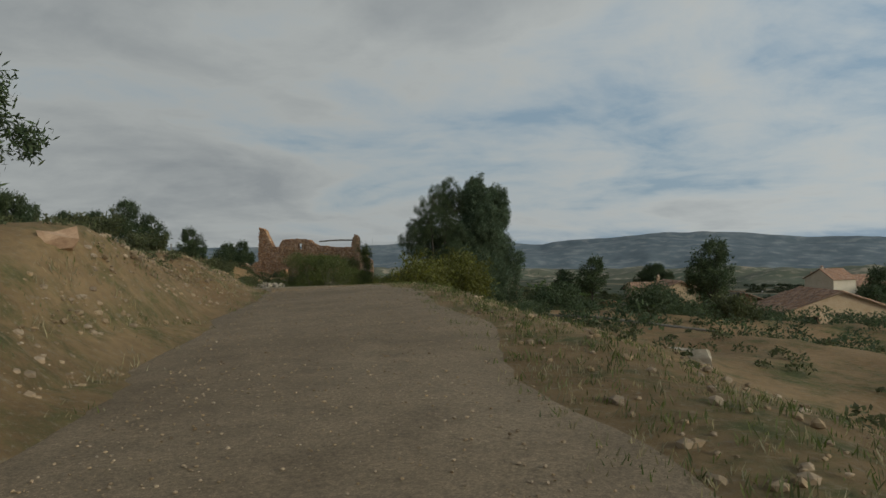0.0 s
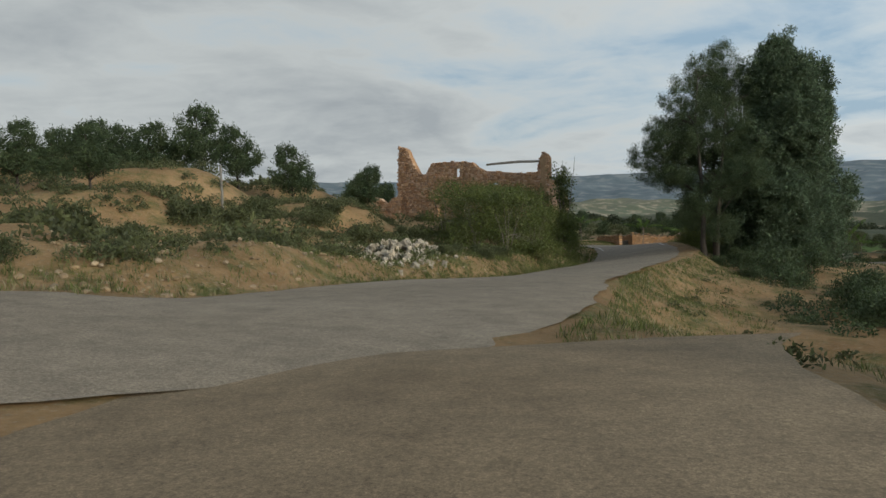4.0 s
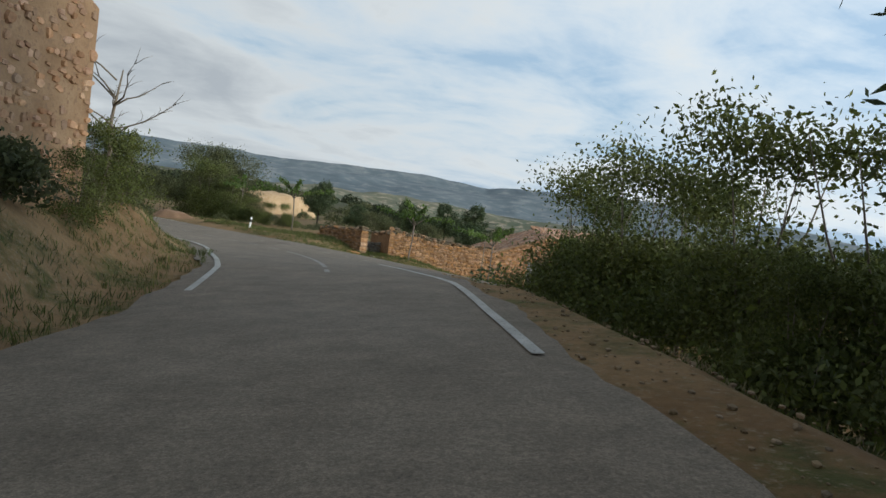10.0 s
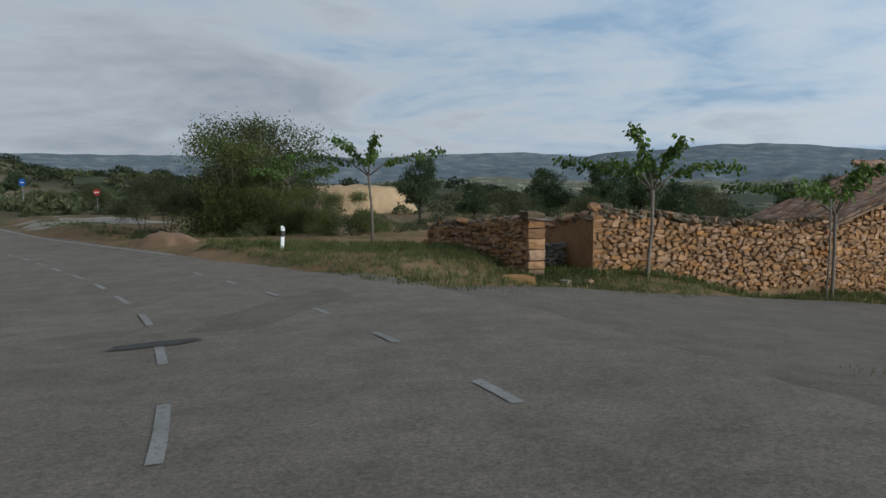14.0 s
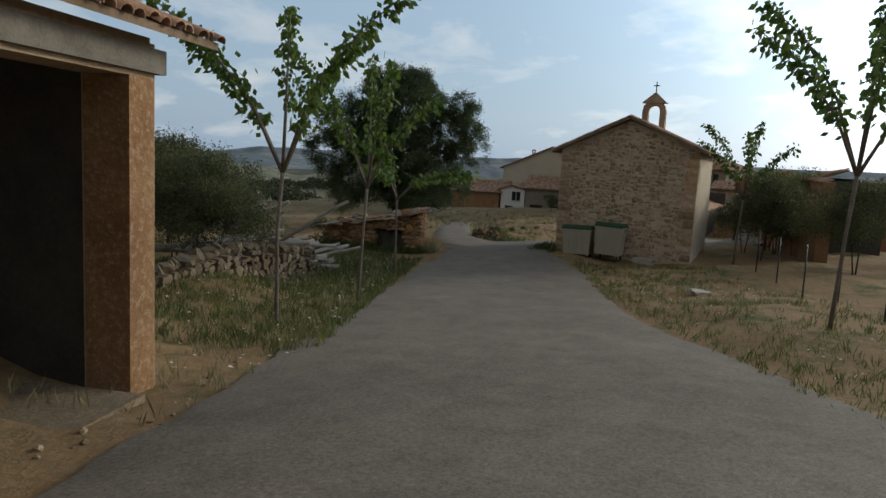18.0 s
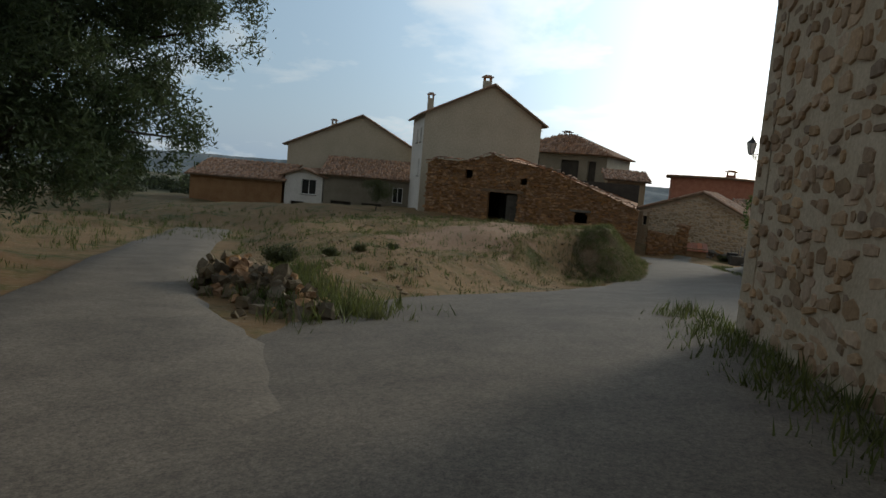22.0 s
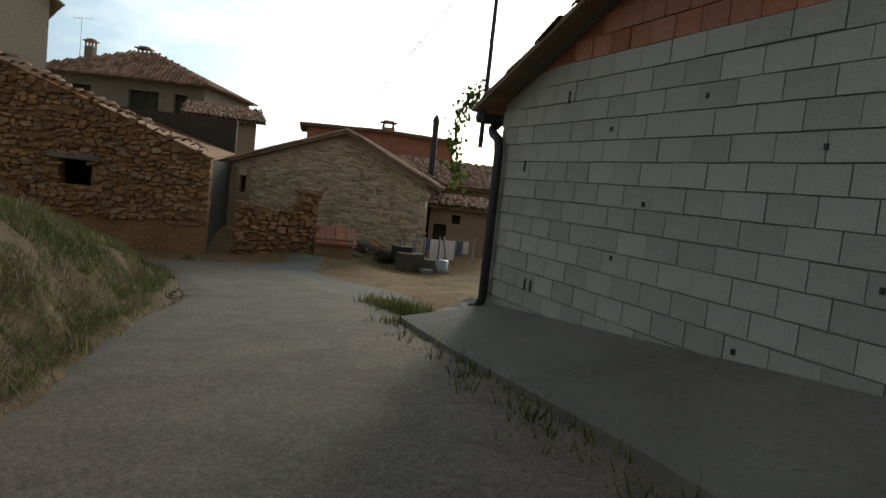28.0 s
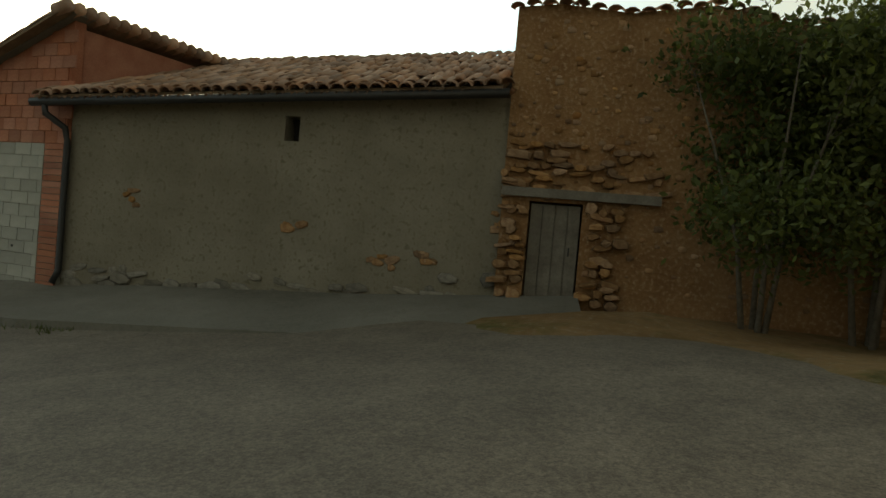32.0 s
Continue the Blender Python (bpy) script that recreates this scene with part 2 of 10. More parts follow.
def asphalt_material(name, dark, light, grit, crack=0.0):
    """Worn asphalt: broad tonal drift, mended and scuffed spots, fine cracks and grit."""
    m = bpy.data.materials.new(name)
    m.use_nodes = True
    nt = m.node_tree
    N, L = nt.nodes.new, nt.links.new
    b = nt.nodes["Principled BSDF"]
    b.inputs["Roughness"].default_value, b.inputs["Specular IOR Level"].default_value = 0.88, 0.25
    co = N("ShaderNodeTexCoord").outputs["Object"]
    def noise(s, d, r=0.6, warp=0.0):
        n = N("ShaderNodeTexNoise")
        n.inputs["Scale"].default_value, n.inputs["Detail"].default_value, n.inputs["Roughness"].default_value, n.inputs["Distortion"].default_value = s, d, r, warp
        L(co, n.inputs["Vector"])
        return n.outputs[0]
    def ramp(src, a, z, ca, cz):
        r = N("ShaderNodeValToRGB")
        r.color_ramp.elements[0].position, r.color_ramp.elements[1].position = a, z
        r.color_ramp.elements[0].color, r.color_ramp.elements[1].color = (*ca, 1), (*cz, 1)
        L(src, r.inputs[0])
        return r.outputs[0]
    def mix(mode, fac, a, z):
        x = N("ShaderNodeMixRGB"); x.blend_type = mode; x.inputs[0].default_value = fac
        L(a, x.inputs[1]); L(z, x.inputs[2])
        return x.outputs[0]
    col = ramp(noise(0.22, 6, 0.5, 0.1), 0.3, 0.7, dark, light)
    col = mix("MULTIPLY", 0.75, col, ramp(noise(1.4, 9, 0.75, 0.1), 0.38, 0.62, (0.74, 0.73, 0.72), (1.16, 1.15, 1.13)))
    col = mix("MULTIPLY", 0.55, col, ramp(noise(3.1, 10, 0.78, 0.1), 0.33, 0.42, (0.62, 0.61, 0.60), (1.0, 1.0, 1.0)))
    col = mix("MULTIPLY", 0.9, col, ramp(noise(24, 5, 0.75), 0.38, 0.64, (0.70, 0.70, 0.70), (1.24, 1.24, 1.24)))
    v = N("ShaderNodeTexVoronoi"); v.feature = "DISTANCE_TO_EDGE"; v.inputs["Scale"].default_value = 0.42
    w = N("ShaderNodeVectorMath"); w.operation = "MULTIPLY_ADD"; w.inputs[1].default_value = (0.9, 0.9, 0.9)
    wn = N("ShaderNodeTexNoise"); wn.inputs["Scale"].default_value, wn.inputs["Detail"].default_value = 1.1, 6
    L(co, wn.inputs["Vector"]); L(wn.outputs["Color"], w.inputs[0]); L(co, w.inputs[2]); L(w.outputs[0], v.inputs["Vector"])
    col = mix("MULTIPLY", crack, col, ramp(v.outputs["Distance"], 0.002, 0.010, (0.5, 0.5, 0.5), (1, 1, 1)))
    g = noise(70, 3, 0.7)
    col = mix("MULTIPLY", grit, col, ramp(g, 0.3, 0.7, (0.62, 0.62, 0.62), (1.3, 1.3, 1.3)))
    # pale dust carried off the track lies on the upper road and thins out downhill
    sep = N("ShaderNodeSeparateXYZ"); L(co, sep.inputs[0])
    wob = N("ShaderNodeMath"); wob.operation = "MULTIPLY_ADD"; wob.inputs[1].default_value = 26.0
    L(noise(0.3, 5), wob.inputs[0]); L(sep.outputs[1], wob.inputs[2])
    far = N("ShaderNodeMapRange")
    far.inputs["From Min"].default_value, far.inputs["From Max"].default_value = 128.0, 98.0
    L(wob.outputs[0], far.inputs["Value"])
    dust = N("ShaderNodeMixRGB"); dust.blend_type = "MULTIPLY"; dust.inputs[2].default_value = (1.16, 1.13, 1.07, 1)
    L(far.outputs[0], dust.inputs[0]); L(col, dust.inputs[1])
    L(dust.outputs[0], b.inputs["Base Color"])
    bp = N("ShaderNodeBump"); bp.inputs["Strength"].default_value, bp.inputs["Distance"].default_value = 0.3, 0.006
    L(g, bp.inputs["Height"]); L(bp.outputs[0], b.inputs["Normal"])
    return m


ROADASPHALT = asphalt_material("pale_road_asphalt", (0.202, 0.168, 0.131), (0.246, 0.206, 0.164), 0.9, 0.13)
ASPHALT = asphalt_material("worn_asphalt", (0.160, 0.132, 0.103), (0.197, 0.165, 0.131), 0.9, 0.13)
TRACK = asphalt_material("dirt_track", (0.165, 0.122, 0.078), (0.25, 0.192, 0.13), 1.0)
CONCRETE = material("old_concrete", (0.14, 0.13, 0.107), (0.225, 0.21, 0.178), scale=0.7, fine=16, rough=0.94, bump=0.9, third=(0.155, 0.14, 0.115), dist=0.015)
REDEARTH = material("red_earth", (0.27, 0.155, 0.09), (0.36, 0.22, 0.13), scale=0.6, fine=14, rough=0.95, bump=0.7, third=(0.31, 0.205, 0.125), dist=0.03)
OCHRE = material("ochre_earth", (0.40, 0.26, 0.14), (0.50, 0.35, 0.20), scale=0.5, fine=9, rough=0.95, bump=0.6, third=(0.52, 0.42, 0.29), dist=0.04)
PAINT = material("road_paint", (0.40, 0.385, 0.355), (0.58, 0.565, 0.53), scale=1.3, fine=16, rough=0.85, bump=0.1, third=(0.235, 0.22, 0.195))
FAINTPAINT = material("faint_road_paint", (0.27, 0.25, 0.222), (0.38, 0.36, 0.33), scale=1.6, fine=14, rough=0.88, bump=0.1, third=(0.185, 0.168, 0.145))
STONE = material("warm_stone", (0.225, 0.112, 0.048), (0.41, 0.245, 0.122), scale=2.0, fine=26, rough=0.92, bump=0.5, vary=0.38)
STONE_J = material("warm_stone_joined", (0.225, 0.112, 0.048), (0.41, 0.245, 0.122), scale=2.0, fine=26, rough=0.92, bump=0.5, vary=0.38, island=True)
GREYSTONE = material("lichen_stone", (0.17, 0.155, 0.13), (0.30, 0.27, 0.225), scale=2.5, fine=24, rough=0.95, bump=0.5, vary=0.35)
GREYSTONE_J = material("lichen_stone_joined", (0.17, 0.155, 0.13), (0.30, 0.27, 0.225), scale=2.5, fine=24, rough=0.95, bump=0.5, vary=0.35, island=True)
WHITESTONE = material("white_rock", (0.26, 0.215, 0.155), (0.40, 0.345, 0.265), scale=1.6, fine=18, rough=0.9, bump=0.5, vary=0.3)
CHAPSTONE = material("chapel_stone", (0.285, 0.185, 0.108), (0.44, 0.315, 0.20), scale=2.0, fine=25, rough=0.92, bump=0.45, vary=0.36)
CHAPSTONE_J = material("chapel_stone_joined", (0.285, 0.185, 0.108), (0.44, 0.315, 0.20), scale=2.0, fine=25, rough=0.92, bump=0.45, vary=0.36, island=True)
RUINSTONE_J = material("ruin_stone_joined", (0.36, 0.19, 0.105), (0.50, 0.32, 0.19), scale=1.5, fine=16, rough=0.95, bump=0.5, vary=0.3, island=True)
RUINSTONE = material("ruin_stone", (0.36, 0.19, 0.105), (0.50, 0.32, 0.19), scale=1.5, fine=16, rough=0.95, bump=0.5, vary=0.3)
EARTHWALL = material("rammed_earth", (0.23, 0.118, 0.052), (0.33, 0.19, 0.092), scale=1.2, fine=18, rough=0.96, bump=0.8, third=(0.33, 0.22, 0.135), dist=0.03)
FIELDSTONE = material("field_stone", (0.105, 0.074, 0.044), (0.20, 0.148, 0.092), scale=2.2, fine=24, rough=0.95, bump=0.5, vary=0.35, third=(0.10, 0.10, 0.06))
FIELDSTONE_J = material("field_stone_joined", (0.105, 0.074, 0.044), (0.20, 0.148, 0.092), scale=2.2, fine=24, rough=0.95, bump=0.5, vary=0.35, third=(0.10, 0.10, 0.06), island=True)
MORTAR = material("earth_mortar", (0.185, 0.11, 0.055), (0.28, 0.185, 0.10), scale=2.0, fine=22, rough=0.95, bump=0.6)
PALEMORTAR = material("lime_mortar", (0.42, 0.345, 0.245), (0.54, 0.455, 0.345), scale=2.0, fine=22, rough=0.95, bump=0.5)
COTTAGESTONE = material("pale_cottage_stone", (0.40, 0.30, 0.19), (0.62, 0.50, 0.35), scale=2.0, fine=25, rough=0.92, bump=0.45, vary=0.3)
COTTAGESTONE_J = material("pale_cottage_stone_joined", (0.40, 0.30, 0.19), (0.62, 0.50, 0.35), scale=2.0, fine=25, rough=0.92, bump=0.45, vary=0.3, island=True)
COTTAGEMORTAR = material("pale_lime_mortar", (0.56, 0.475, 0.36), (0.68, 0.60, 0.475), scale=2.0, fine=22, rough=0.95, bump=0.5)
RUINPLASTER = material("ruin_plaster", (0.30, 0.182, 0.098), (0.42, 0.275, 0.16), scale=1.1, fine=9, rough=0.95, bump=0.6, third=(0.24, 0.15, 0.09), dist=0.03)
RENDER = material("grey_render", (0.205, 0.18, 0.135), (0.285, 0.255, 0.20), scale=0.8, fine=12, rough=0.93, bump=0.4, third=(0.15, 0.13, 0.092))
PLASTER = material("tan_plaster", (0.35, 0.26, 0.165), (0.45, 0.355, 0.24), scale=0.9, fine=12, rough=0.93, bump=0.6, third=(0.30, 0.185, 0.095), dist=0.02)
CREAM = material("cream_render", (0.46, 0.40, 0.30), (0.55, 0.48, 0.37), scale=0.5, fine=10, rough=0.9, bump=0.15)
WHITEWASH = material("whitewash", (0.62, 0.60, 0.56), (0.74, 0.72, 0.68), scale=0.9, fine=9, rough=0.9, bump=0.2)
BLOCK = material("concrete_block", (0.37, 0.362, 0.32), (0.49, 0.48, 0.425), scale=2.2, fine=42, rough=0.95, bump=0.45, vary=0.13, third=(0.32, 0.315, 0.28))
BLOCKJOINT = material("block_joint", (0.33, 0.315, 0.27), (0.40, 0.38, 0.33), scale=3, fine=40, rough=0.95, bump=0.3)
REDBRICK = material("hollow_brick", (0.35, 0.13, 0.078), (0.46, 0.20, 0.125), scale=3.0, fine=40, rough=0.9, bump=0.3, vary=0.2)
REDBRICK_J = material("hollow_brick_joined", (0.35, 0.13, 0.078), (0.46, 0.20, 0.125), scale=3.0, fine=40, rough=0.9, bump=0.3, vary=0.2, island=True)
TILE = material("clay_tile", (0.31, 0.16, 0.095), (0.45, 0.28, 0.185), scale=3.0, fine=30, rough=0.9, bump=0.4, vary=0.38, third=(0.24, 0.19, 0.14))
TILE_J = material("clay_tile_joined", (0.31, 0.16, 0.095), (0.45, 0.28, 0.185), scale=3.0, fine=30, rough=0.9, bump=0.4, vary=0.38, third=(0.24, 0.19, 0.14), island=True)
OLDWOOD = material("grey_wood", (0.13, 0.115, 0.095), (0.22, 0.20, 0.17), scale=3.0, fine=35, rough=0.9, bump=0.5)
BEAM = material("brown_beam", (0.16, 0.11, 0.07), (0.25, 0.18, 0.12), scale=3.0, fine=30, rough=0.9, bump=0.5)
LOG = material("bleached_log", (0.22, 0.19, 0.15), (0.37, 0.33, 0.275), scale=3.0, fine=20, rough=0.92, bump=0.5, vary=0.2)
BARK = material("grey_bark", (0.13, 0.105, 0.085), (0.20, 0.17, 0.14), scale=4.0, fine=22, rough=0.95, bump=0.8, dist=0.02)
DARKBARK = material("dark_bark", (0.034, 0.027, 0.022), (0.066, 0.053, 0.042), scale=4.0, fine=16, rough=0.95, bump=0.9, dist=0.03)
TWIG = material("pale_twig", (0.13, 0.11, 0.085), (0.20, 0.17, 0.135), scale=5, fine=20, rough=0.95, bump=0.3)
IRON = material("black_iron", (0.018, 0.018, 0.02), (0.03, 0.03, 0.03), scale=6, fine=40, rough=0.5, bump=0.1, spec=0.5)
GALV = material("galvanised_steel", (0.30, 0.31, 0.32), (0.40, 0.41, 0.42), scale=5, fine=40, rough=0.5, bump=0.05, metal=0.6)
DARKDOOR = material("dark_plank_door", (0.06, 0.055, 0.045), (0.11, 0.10, 0.085), scale=3, fine=30, rough=0.9, bump=0.4)
METALDOOR = material("grey_metal_door", (0.15, 0.155, 0.15), (0.21, 0.215, 0.205), scale=2, fine=30, rough=0.6, bump=0.05)
# near-black colour holds the shade of rooms behind doorways and windows
SHADOWROOM = material("shade_dark_plaster", (0.05, 0.045, 0.04), (0.08, 0.072, 0.06), scale=1.5, fine=20, rough=0.95, bump=0.3)
BINBODY = material("bin_plastic", (0.33, 0.305, 0.235), (0.38, 0.355, 0.28), scale=2, fine=30, rough=0.6, bump=0.03)
BINLID = material("green_lid_plastic", (0.022, 0.06, 0.030), (0.035, 0.085, 0.042), scale=2, fine=30, rough=0.55, bump=0.03)
RUBBER = material("black_rubber", (0.02, 0.02, 0.02), (0.035, 0.035, 0.035), scale=6, fine=40, rough=0.8, bump=0.1)
WHITEPAINT = material("white_paint", (0.72, 0.72, 0.70), (0.80, 0.80, 0.78), scale=4, fine=30, rough=0.6, bump=0.03)
BLUECLOTH = material("blue_cotton", (0.12, 0.17, 0.30), (0.18, 0.24, 0.38), scale=4, fine=60, rough=0.95, bump=0.1)
CLOTH = material("white_cotton", (0.66, 0.66, 0.66), (0.76, 0.76, 0.76), scale=4, fine=60, rough=0.95, bump=0.1)
GLASS = material("window_glass", (0.02, 0.022, 0.025), (0.03, 0.032, 0.035), scale=1, fine=5, rough=0.08, bump=0, spec=0.6)
PINE = leaf_material("pine_needles", (0.043, 0.068, 0.030), (0.092, 0.120, 0.052))
CYPRESS = leaf_material("blue_conifer", (0.062, 0.094, 0.050), (0.128, 0.170, 0.092))
SCRUB = leaf_material("scrub_leaves", (0.061, 0.074, 0.030), (0.128, 0.135, 0.057))
ROBINIA = leaf_material("locust_leaves", (0.066, 0.088, 0.020), (0.15, 0.168, 0.046))
MULBERRY = leaf_material("mulberry_leaves", (0.06, 0.11, 0.018), (0.13, 0.20, 0.04))
JUNIPER = leaf_material("juniper_leaves", (0.080, 0.090, 0.014), (0.155, 0.150, 0.028))
GRASS = leaf_material("grass_blades", (0.062, 0.092, 0.018), (0.165, 0.17, 0.055), vary=0.4)
DRYGRASS = leaf_material("dry_grass", (0.20, 0.165, 0.085), (0.34, 0.285, 0.16), vary=0.35)
WOODS = leaf_material("far_woods", (0.030, 0.042, 0.022), (0.065, 0.075, 0.036))
# distance haze is put into the mountains' base colour, turned blue-grey
MOUNTAIN = material("hazed_mountain", (0.105, 0.135, 0.155), (0.165, 0.195, 0.21), scale=0.0035, fine=0.014, rough=1.0, bump=0, third=(0.20, 0.215, 0.215))
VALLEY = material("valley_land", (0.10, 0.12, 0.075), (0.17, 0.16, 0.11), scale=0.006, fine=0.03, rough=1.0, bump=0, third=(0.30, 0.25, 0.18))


# ---- building tools ----
class Geo:
    """Gathers corners and faces of one mesh."""

    def __init__(self):
        self.v, self.f, self.n = [], [], 0

    def add(self, verts, faces):
        verts = np.asarray(verts, float)
        self.v.append(verts)
        self.f.extend([tuple(i + self.n for i in f) for f in faces])
        self.n += len(verts)

    def prism(self, low, high):
        """A solid between two rings of equally many corners, both anticlockwise from above."""
        k = len(low)
        faces = [tuple(range(k))[::-1], tuple(range(k, 2 * k))]
        faces += [(i, (i + 1) % k, k + (i + 1) % k, k + i) for i in range(k)]
        self.add(list(low) + list(high), faces)

    def box(self, c, s, rz=0.0, lean=None):
        x, y, z = (d / 2 for d in s)
        ring = [(-x, -y), (x, -y), (x, y), (-x, y)]
        co, si = math.cos(rz), math.sin(rz)
        ring = [(c[0] + a * co - b * si, c[1] + a * si + b * co) for a, b in ring]
        self.prism([(*p, c[2] - z) for p in ring], [(*p, c[2] + z) for p in ring])

    def tube(self, pts, radii, seg=7, cap=True):
        pts = [Vector(p) for p in pts]
        rings = []
        for i, p in enumerate(pts):
            d = (pts[min(i + 1, len(pts) - 1)] - pts[max(i - 1, 0)]).normalized()
            a = d.orthogonal().normalized() if i == 0 else (a - d * a.dot(d)).normalized()
            b = d.cross(a)
            rings += [p + (a * math.cos(w) + b * math.sin(w)) * radii[i] for w in [2 * math.pi * k / seg for k in range(seg)]]
        f = [(i * seg + k, i * seg + (k + 1) % seg, (i + 1) * seg + (k + 1) % seg, (i + 1) * seg + k) for i in range(len(pts) - 1) for k in range(seg)]
        if cap:
            f += [tuple(range(seg))[::-1], tuple(range((len(pts) - 1) * seg, len(pts) * seg))]
        self.add([tuple(r) for r in rings], f)

    def mesh(self, name, mat, smooth=False):
        me = bpy.data.meshes.new(name)
        v = np.concatenate(self.v) if self.v else np.zeros((0, 3))
        me.from_pydata(v.tolist(), [], self.f)
        me.materials.append(mat)
        if smooth:
            me.polygons.foreach_set("use_smooth", np.ones(len(me.polygons), bool))
        me.update()
        return me

    def weld(self):
        """Joins corners that lie on one another and drops the faces between touching pieces."""
        v = np.concatenate(self.v)
        key, first, keep = {}, [], []
        for p in v:
            k = tuple(np.round(p, 3))
            if k not in key:
                key[k] = len(keep)
                keep.append(p)
            first.append(key[k])
        faces = collections.defaultdict(list)
        for f in self.f:
            f = tuple(first[i] for i in f)
            if len(set(f)) > 2:
                faces[frozenset(f)].append(f)
        self.v, self.f, self.n = [np.array(keep)], [q[0] for q in faces.values() if len(q) == 1], len(keep)

    def ob(self, name, mat, parent=None, smooth=False, label="", kind=""):
        o = new(name, self.mesh(name, mat, smooth))
        if parent is not None:
            o.parent = parent
        return tagged(o, label=label, kind=kind)


def empty(name, m, label, category, group="", kind=""):
    e = new(name)
    e.empty_display_size = 0.2
    e.matrix_basis = m
    return tagged(e, label, category, group, kind)


def quads(name, centers, a, b, mat, parent=None):
    """One mesh of many flat leaves: centre and two half axes for each; pointed at both ends."""
    n = len(centers)
    v = np.empty((n, 4, 3))
    v[:, 0], v[:, 1], v[:, 2], v[:, 3] = centers - a, centers - b, centers + a, centers + b
    me = bpy.data.meshes.new(name)
    me.vertices.add(4 * n); me.loops.add(4 * n); me.polygons.add(n)
    me.vertices.foreach_set("co", v.ravel())
    me.loops.foreach_set("vertex_index", np.arange(4 * n, dtype=np.int32))
    me.polygons.foreach_set("loop_start", np.arange(0, 4 * n, 4, dtype=np.int32))
    me.polygons.foreach_set("loop_total", np.full(n, 4, dtype=np.int32))
    me.materials.append(mat)
    me.update()
    o = new(name, me)
    if parent is not None:
        o.parent = parent
    return o


def rand_dirs(rng, n):
    d = rng.normal(size=(n, 3))
    return d / np.linalg.norm(d, axis=1, keepdims=True)


# ---- lie of the land ----
# spine of the way: x, y, height, cross slope
TRACK_SPINE = [(0.3, -14, -0.35, 0.02), (0, 0, -0.10, 0.02), (-1.1, 8.3, 0.10, 0.03), (-1.9, 13.2, 0.26, 0.04), (-2.6, 18, 0.34, 0.05), (-3.7, 23.7, 0.29, 0.05), (-6.0, 33, -0.15, 0.03), (-9.2, 43.5, -0.60, 0.0), (-11.2, 48.6, -0.98, 0.0)]
ROAD_SPINE = [(-60, 33, 2.6, 0), (-42, 37, 1.6, 0), (-27, 41.5, 0.5, 0), (-18.5, 45, -0.25, 0), (-13.6, 50, -0.99, -0.006), (-12.9, 54, -1.3, 0.001), (-12.8, 58.6, -1.69, 0.012), (-12.5, 63.9, -2.16, 0.037), (-11.8, 69, -2.71, 0.087), (-10.5, 74.8, -3.27, 0.129), (-9.3, 79.7, -3.62, 0.122), (-8.1, 85, -3.97, 0.122), (-7, 89.5, -4.22, 0.133), (-6.4, 94.3, -4.5, 0.149), (-6, 98.6, -4.76, 0.154), (-5.9, 103, -4.93, 0.145), (-5.95, 107, -5.11, 0.147), (-6, 111, -5.36, 0.15), (-6.2, 115, -5.52, 0.121), (-6.5, 119, -5.78, 0.064), (-7.1, 122.5, -6.08, 0.04), (-7.85, 126.2, -6.44, 0.02), (-9.25, 130.6, -6.85, 0.01), (-10.9, 134.5, -7.23, 0), (-13.7, 139.6, -7.72, 0), (-18.1, 145.6, -8.18, 0), (-26.5, 155.2, -8.88, 0), (-36, 165, -9.45, 0), (-48.5, 178.5, -10.1, 0), (-65.5, 198, -10.85, 0), (-82, 217, -11.2, 0), (-96, 239, -11.2, 0), (-112, 270, -11, 0)]
STREET_SPINE = [(-9.5, 124, -6.2, 0.0), (-7.4, 128, -6.65, 0.0), (-7.3, 132, -7.22, 0.0), (-6.2, 136, -7.5, 0), (-4.2, 139.2, -7.85, 0), (-0.8, 142.6, -8.4, 0.01), (3.6, 145.6, -9.0, 0.03), (8.6, 148.3, -9.7, 0.05), (13.5, 150.5, -10.28, 0.035), (17.3, 152.2, -10.7, 0.025), (20.9, 153.9, -11.1, 0.02), (24.4, 155.7, -11.5, 0.03), (27.8, 157.3, -11.82, 0.03), (31.7, 158.9, -12.05, 0.05),
                (34.9, 160.2, -12.1, 0.06), (38.2, 161.3, -12.1, 0.08), (41.5, 161.6, -12.2, 0.09), (45.1, 160.8, -12.33, 0.1), (49, 159.6, -12.45, 0.1), (53, 158.4, -12.65, 0.11), (57.7, 157, -13.05, 0.11), (62, 156, -13.3, 0.08), (67, 155.6, -13.5, 0.04), (72, 155.9, -13.8, 0.02), (76.5, 157, -14.0, 0)]
LANE_SPINE = [(38.2, 161.6, -12.17, 0.03), (40, 163.0, -12.30, 0.02), (44, 165.5, -12.5, 0), (55, 171, -13.2, 0), (68, 176.5, -13.9, 0)]
